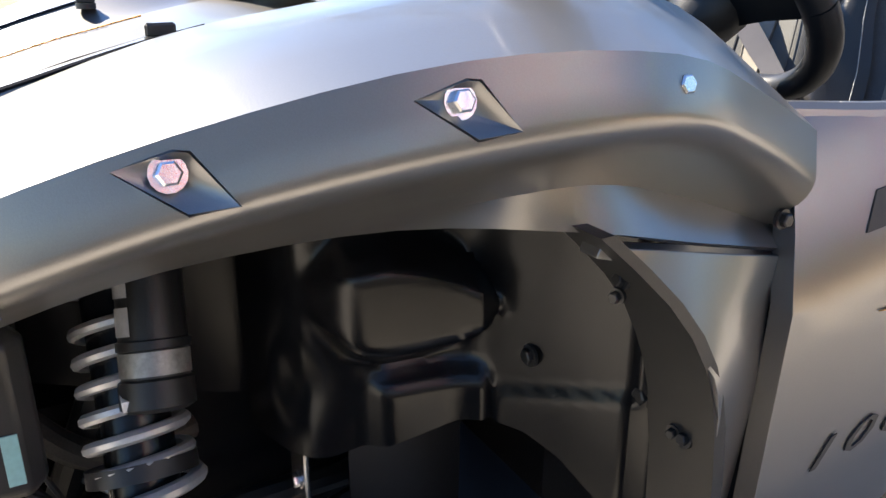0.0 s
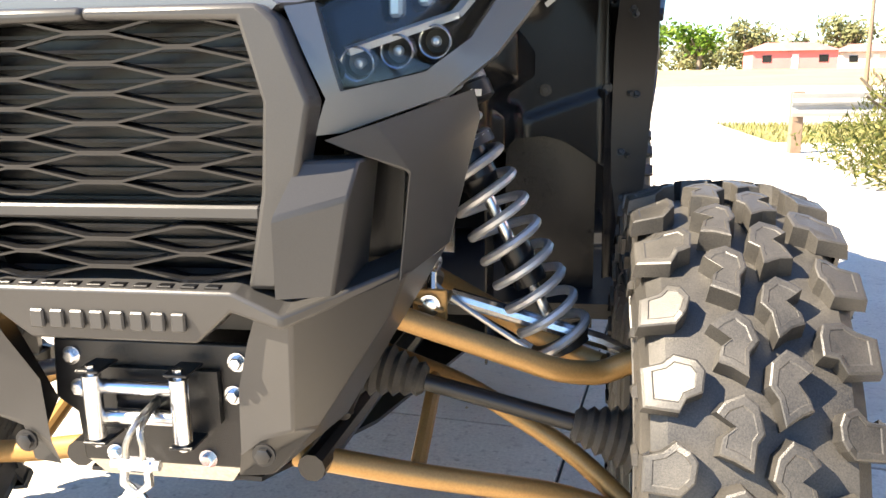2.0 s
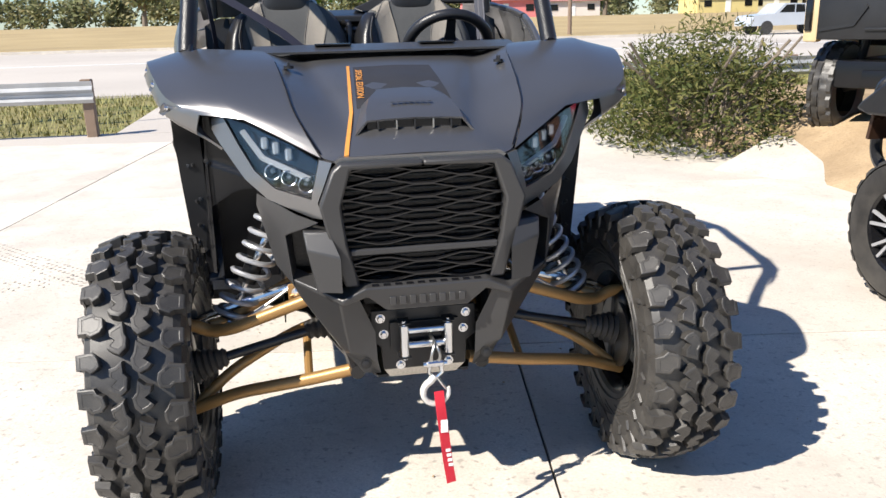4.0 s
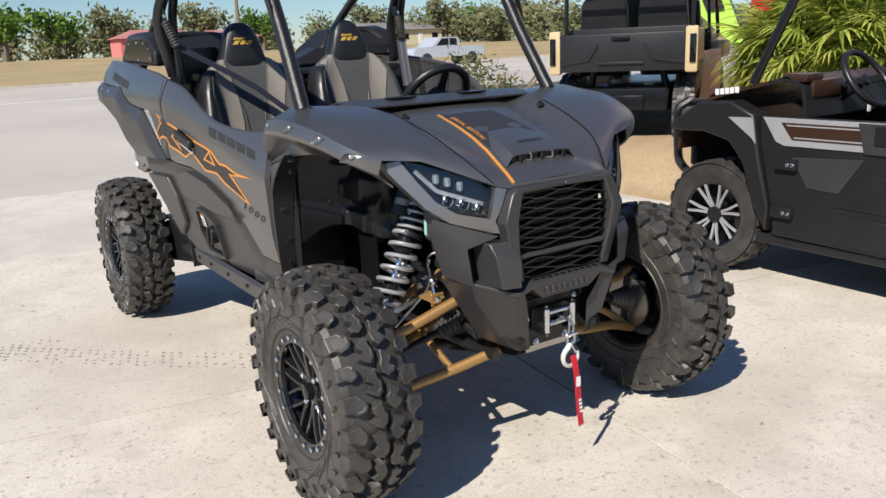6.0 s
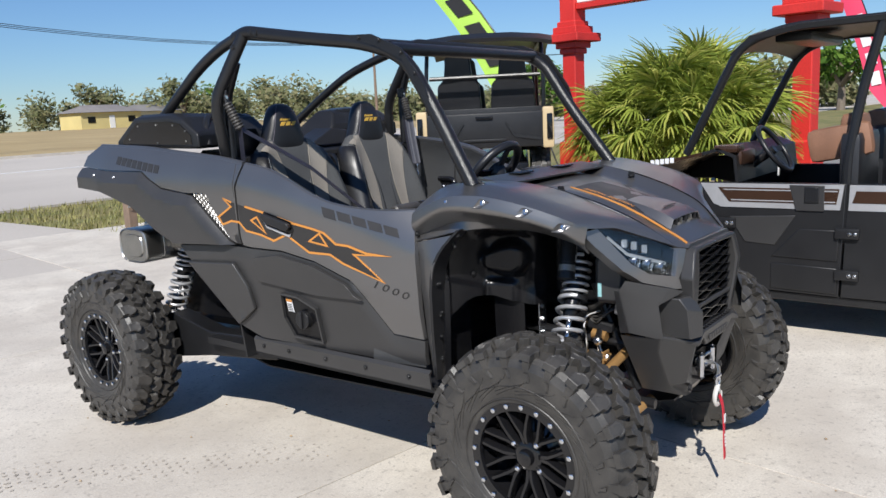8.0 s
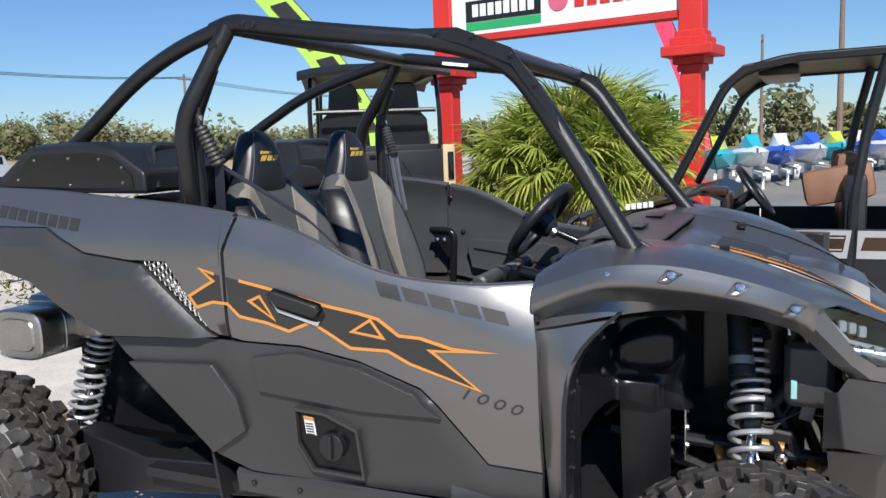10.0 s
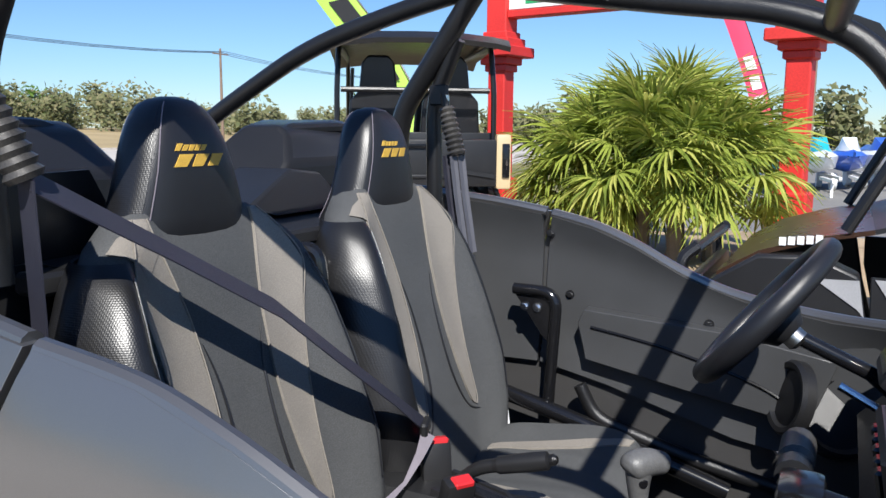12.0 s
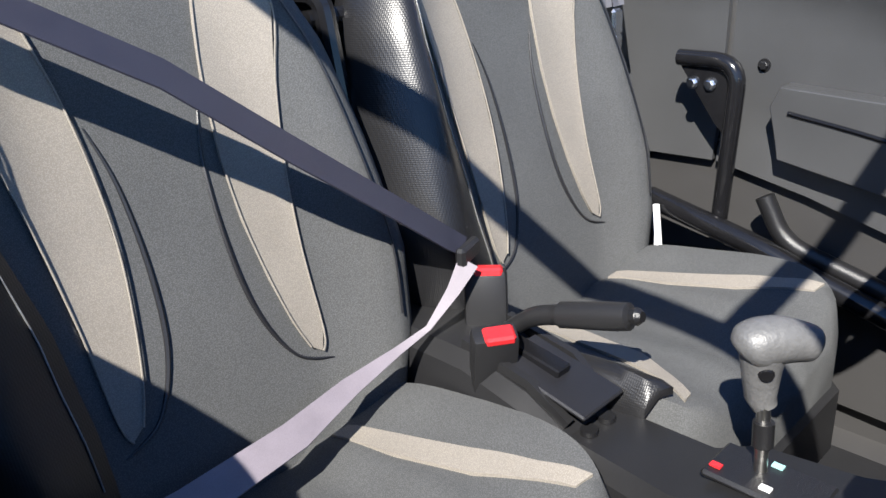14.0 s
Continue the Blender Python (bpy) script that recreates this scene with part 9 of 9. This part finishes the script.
for x, y, h, r, mm, lab in ((3, 135, 9, 5, "bright_leaf", "round bright green tree beyond the road"),
                            (13, 138, 9.5, 5, "bright_leaf", "round bright green tree beyond the road"),
                            (-7, 137, 8, 4.5, "hazed_leaf", "olive green tree beyond the road"),
                            (-24, 140, 8, 4, "hazed_leaf", "olive green tree beyond the road"),
                            (46, 145, 9.5, 5, "hazed_leaf", "olive green tree beyond the road"),
                            (22, 143, 8.5, 4.5, "bright_leaf", "round bright green tree beyond the road"),
                            (31, 146, 9, 4.5, "hazed_leaf", "olive green tree beyond the road"),
                            (57, 145, 8, 4.5, "bright_leaf", "round bright green tree beyond the road"),
                            (79, 143, 9, 5, "hazed_leaf", "olive green tree beyond the road"),
                            (90, 133, 9.5, 4.2, "hazed_leaf", "dense dark green tree beyond the road"),
                            (104, 140, 8.5, 4.5, "bright_leaf", "round bright green tree beyond the road"),
                            (118, 140, 10, 5, "hazed_leaf", "olive green tree beyond the road"),
                            (72, 14, 6.5, 3.5, "bright_leaf", "round bright green tree beyond the lot"),
                            (66, 40, 6.5, 3.6, "bright_leaf", "round bright green tree beyond the lot")):
    tree(x, y, h, r, M[mm], lab)


def woodland():
    """Scrubby woods along the far verge and behind the side lot."""
    bm = bmesh.new()
    spots = [(x + rng.uniform(-3, 3), 158 + rng.uniform(-9, 14)) for x in np.arange(-190, 330, 2.2)]
    spots += [(92 + rng.uniform(-6, 10), y + rng.uniform(-2, 2)) for y in np.arange(-70, 150, 2.4)]
    for x, y in spots:
        h = rng.uniform(5.6, 8.4) if x < 91 or y > 100 else rng.uniform(4.0, 5.8)
        up = 1.3 if y > 100 else 0
        leaf_cloud(bm, (x, y, up + h * 0.45), rng.uniform(2.6, 4.4), 2.2, h * 0.52, 240, 0.48)
        if rng.random() < 0.5:
            leaf_cloud(bm, (x + rng.uniform(-3, 3), y - 2, up + 1.0), 3.2, 1.5, 1.6, 90, 0.42)
    return tagged(part("woodland", bm, M["hazed_leaf"], None, sharp=False), "scrubby olive and grey-green woods in the distance", "woods", kind="stuff")


woodland()
bm = bmesh.new()
loft([[(x, y, z) for y, z in ((46.8, -0.02), (70, 0.25), (100, 0.9), (128, 1.35), (400, 1.4))] for x in range(-400, 401, 40)], bm=bm)
tagged(part("far_field", thicken(bm, 0.05), ground_mat("dry_field", (0.30, 0.22, 0.10), (0.38, 0.29, 0.15), 0.95, 0.15, 8, 0.4)), "rising field of dry tan grass beyond the road", "field", kind="structure")


def house(x, y, w, d, h, wall, roof, label):
    b = thing("house", label, "house", (x, y, 1.38))
    wm = mat("house_wall", wall, 0.8, 0, 0.1, 0.5)
    rm = mat("house_roof", roof, 0.85, 0, 0.2, 1.0)
    bm = bmesh.new()
    box(bm, (0, 0, h / 2 - 0.05), (w, d, h))
    wl = part("wall", bm, wm, b)
    bm = bmesh.new()
    e = 0.5
    P = [(-w / 2 - e, -d / 2 - e, h), (w / 2 + e, -d / 2 - e, h), (w / 2 + e, d / 2 + e, h), (-w / 2 - e, d / 2 + e, h), (-w / 2 + d * 0.35, 0, h + 1.3), (w / 2 - d * 0.35, 0, h + 1.3)]
    vs = [bm.verts.new(p) for p in P]
    for f in ((0, 1, 5, 4), (2, 3, 4, 5), (1, 2, 5), (3, 0, 4), (3, 2, 1, 0)):
        bm.faces.new([vs[i] for i in f])
    part("roof", bm, rm, b)
    n = max(2, int(w / 3.2))
    for i in range(n):
        bm = bmesh.new()
        xx = -w / 2 + w * (i + 0.5) / n
        door = i == n // 2
        box(bm, (xx, -d / 2 - 0.03, 1.05 if door else 1.45), (0.95 if door else 1.3, 0.08, 2.1 if door else 1.0))
        part("door" if door else "window", bm, M["sign_white"] if door else M["gloss"], b)


house(33.5, 131, 12, 7, 2.6, (0.62, 0.20, 0.20), (0.40, 0.16, 0.15), "low pink house beyond the road")
house(48, 140, 10, 6, 2.5, (0.66, 0.60, 0.55), (0.35, 0.16, 0.15), "low whitish house beyond the road")
house(72, 131, 11, 7, 2.7, (0.60, 0.50, 0.22), (0.22, 0.20, 0.19), "pale yellow bungalow with a grey roof")
house(84, 136, 10, 7, 2.7, (0.62, 0.58, 0.40), (0.20, 0.19, 0.18), "cream bungalow with a dark grey roof")


def utility_pole(x, y, h):
    p = thing("utility_pole", "tall weathered wooden utility pole", "pole", (x, y, -0.06), group="utility poles")
    bm = bmesh.new()
    tube(bm, [(0, 0, -0.2), (0, 0, h)], [0.16, 0.10], 8)
    part("shaft", bm, M["wood"], p)
    bm = bmesh.new()
    box(bm, (0, 0, h - 0.5), (2.0, 0.10, 0.12))
    part("crossarm", bm, M["wood"], p)


poles = [(-60, 54, 9), (-20, 54, 9), (19, 54, 9), (58, 54, 9), (100, 54, 9)]
for p in poles:
    utility_pole(*p)
utility_pole(40, -1.4, 8.5)
utility_pole(70, 3.5, 9.5)
for k in (-0.8, 0.0, 0.8):
    bm = bmesh.new()
    for a, b in zip(poles, poles[1:]):
        tube(bm, [Vector((a[0] + (b[0] - a[0]) * t + k * 0.3, 54 + k, 8.6 - 0.8 * 4 * t * (1 - t))) for t in np.linspace(0, 1, 9)], 0.022, 5)
    tagged(part("overhead_wire", bm, M["cage"]), "thin dark overhead wire between poles", "wire")


def pickup(at, rz):
    t = thing("pickup_truck", "silver-white pickup truck driving lane side on the road", "truck", at, rz)
    pm = mat("silver_truck_paint", (0.55, 0.58, 0.62), 0.3, 0.3, 0.05, 2, coat=0.4)
    prof = [(-2.8, 0.55), (-2.8, 1.15), (-0.9, 1.18), (-0.7, 1.75), (0.7, 1.78), (1.35, 1.20), (2.65, 1.10), (2.8, 0.85), (2.8, 0.5)]
    part("body", prism(prof, lambda u, v, d: Vector((u, -0.95 + d, v)), 1.9), pm, t)
    for s in (-0.96, 0.93):
        for q in ([(-0.6, 1.25), (-0.55, 1.68), (0.0, 1.70), (0.0, 1.25)], [(0.08, 1.25), (0.08, 1.70), (0.62, 1.68), (1.05, 1.25)]):
            part("window", prism(q, lambda u, v, d: Vector((u, s + d, v)), 0.03), M["gloss"], t)
    for x in (-1.8, 1.8):
        for y in (-0.85, 0.85):
            bm = bmesh.new()
            tube(bm, [(x, y - 0.12, 0.40), (x, y + 0.12, 0.40)], 0.40, 20)
            part("wheel", bm, M["rubber"], t)


pickup((29.0, 43.5, -0.01), 180)


# small sign posts by the guard rail
for x, y, h in ((-4.35, 9.2, 3.2), (-5.2, 9.4, 2.6)):
    sp = thing("sign_post", "thin grey roadside sign post", "sign post", (x, y, -0.06), group="roadside posts")
    bm = bmesh.new()
    tube(bm, [(0, 0, -0.1), (0, 0, h)], 0.03, 8)
    part("pole", bm, M["zinc"], sp)
    bm = bmesh.new()
    box(bm, (0, -0.04, h - 0.25), (0.36, 0.01, 0.42), 0.004)
    part("plate", bm, M["zinc"], sp)
feather_flag((-5.6, 10.2, 0), (-0.5, 0.2, 0), (0.6, 0, 0), 3.2, 0.45, (0.75, 0.60, 0.60), "pale red and white feather flag by the verge", 4)

# tyre tread print curving over the slabs beside the vehicle
M["mark"] = mat("dusty_tyre_mark", (0.40, 0.36, 0.31), 0.9, 0, 0.2, 20)


def tyre_marks(p0, p1, bend, n, wide):
    bm = bmesh.new()
    a, b = Vector((*p0, 0)), Vector((*p1, 0))
    d = b - a
    u = Vector((-d.y, d.x, 0)).normalized()
    f = d.normalized()
    for i in range(n):
        t = i / n
        c = a + d * t + u * bend * 4 * t * (1 - t)
        for k in range(5):
            if rng.random() < 0.3:
                continue
            w, l = rng.uniform(0.003, 0.007), rng.uniform(0.006, 0.013)
            q = c + u * ((k / 4 - 0.5) * wide) + f * ((0.5 if k % 2 else 0) * d.length / n)
            ang = rng.uniform(-0.5, 0.5)
            e1, e2 = Matrix.Rotation(ang, 3, "Z") @ f * w, Matrix.Rotation(ang, 3, "Z") @ u * l
            bm.faces.new([bm.verts.new(v + Vector((0, 0, 0.002))) for v in (q - e1 - e2, q + e1 - e2 * 0.6, q + e1 * 0.8 + e2, q - e1 + e2 * 0.7)])
    return tagged(part("tyre_mark", bm, M["mark"], None, sharp=False), "faint dusty tyre tread print on the concrete", "tyre mark", kind="stuff")


tyre_marks((-2.4, 3.3), (-0.48, 1.30), -0.05, 62, 0.16)
tyre_marks((-4.0, 1.6), (-1.2, 2.3), 0.12, 60, 0.16)
# grit and dead leaves
bm = bmesh.new()
for i in range(90):
    q = Vector((rng.uniform(-3.6, 1.5), rng.uniform(-1.6, 3.2), 0.003))
    r = rng.uniform(0.003, 0.009)
    ring = [bm.verts.new(q + Vector((r * rng.uniform(0.6, 1.2) * math.cos(k * 1.257), r * rng.uniform(0.6, 1.2) * math.sin(k * 1.257), 0))) for k in range(5)]
    top = bm.verts.new(q + Vector((0, 0, r * 0.7)))
    for k in range(5):
        bm.faces.new((ring[k], ring[(k + 1) % 5], top))
tagged(part("grit", bm, M["dirt"], None, sharp=False), "scattered grit and bits of dead leaf on the concrete", "grit", kind="stuff")
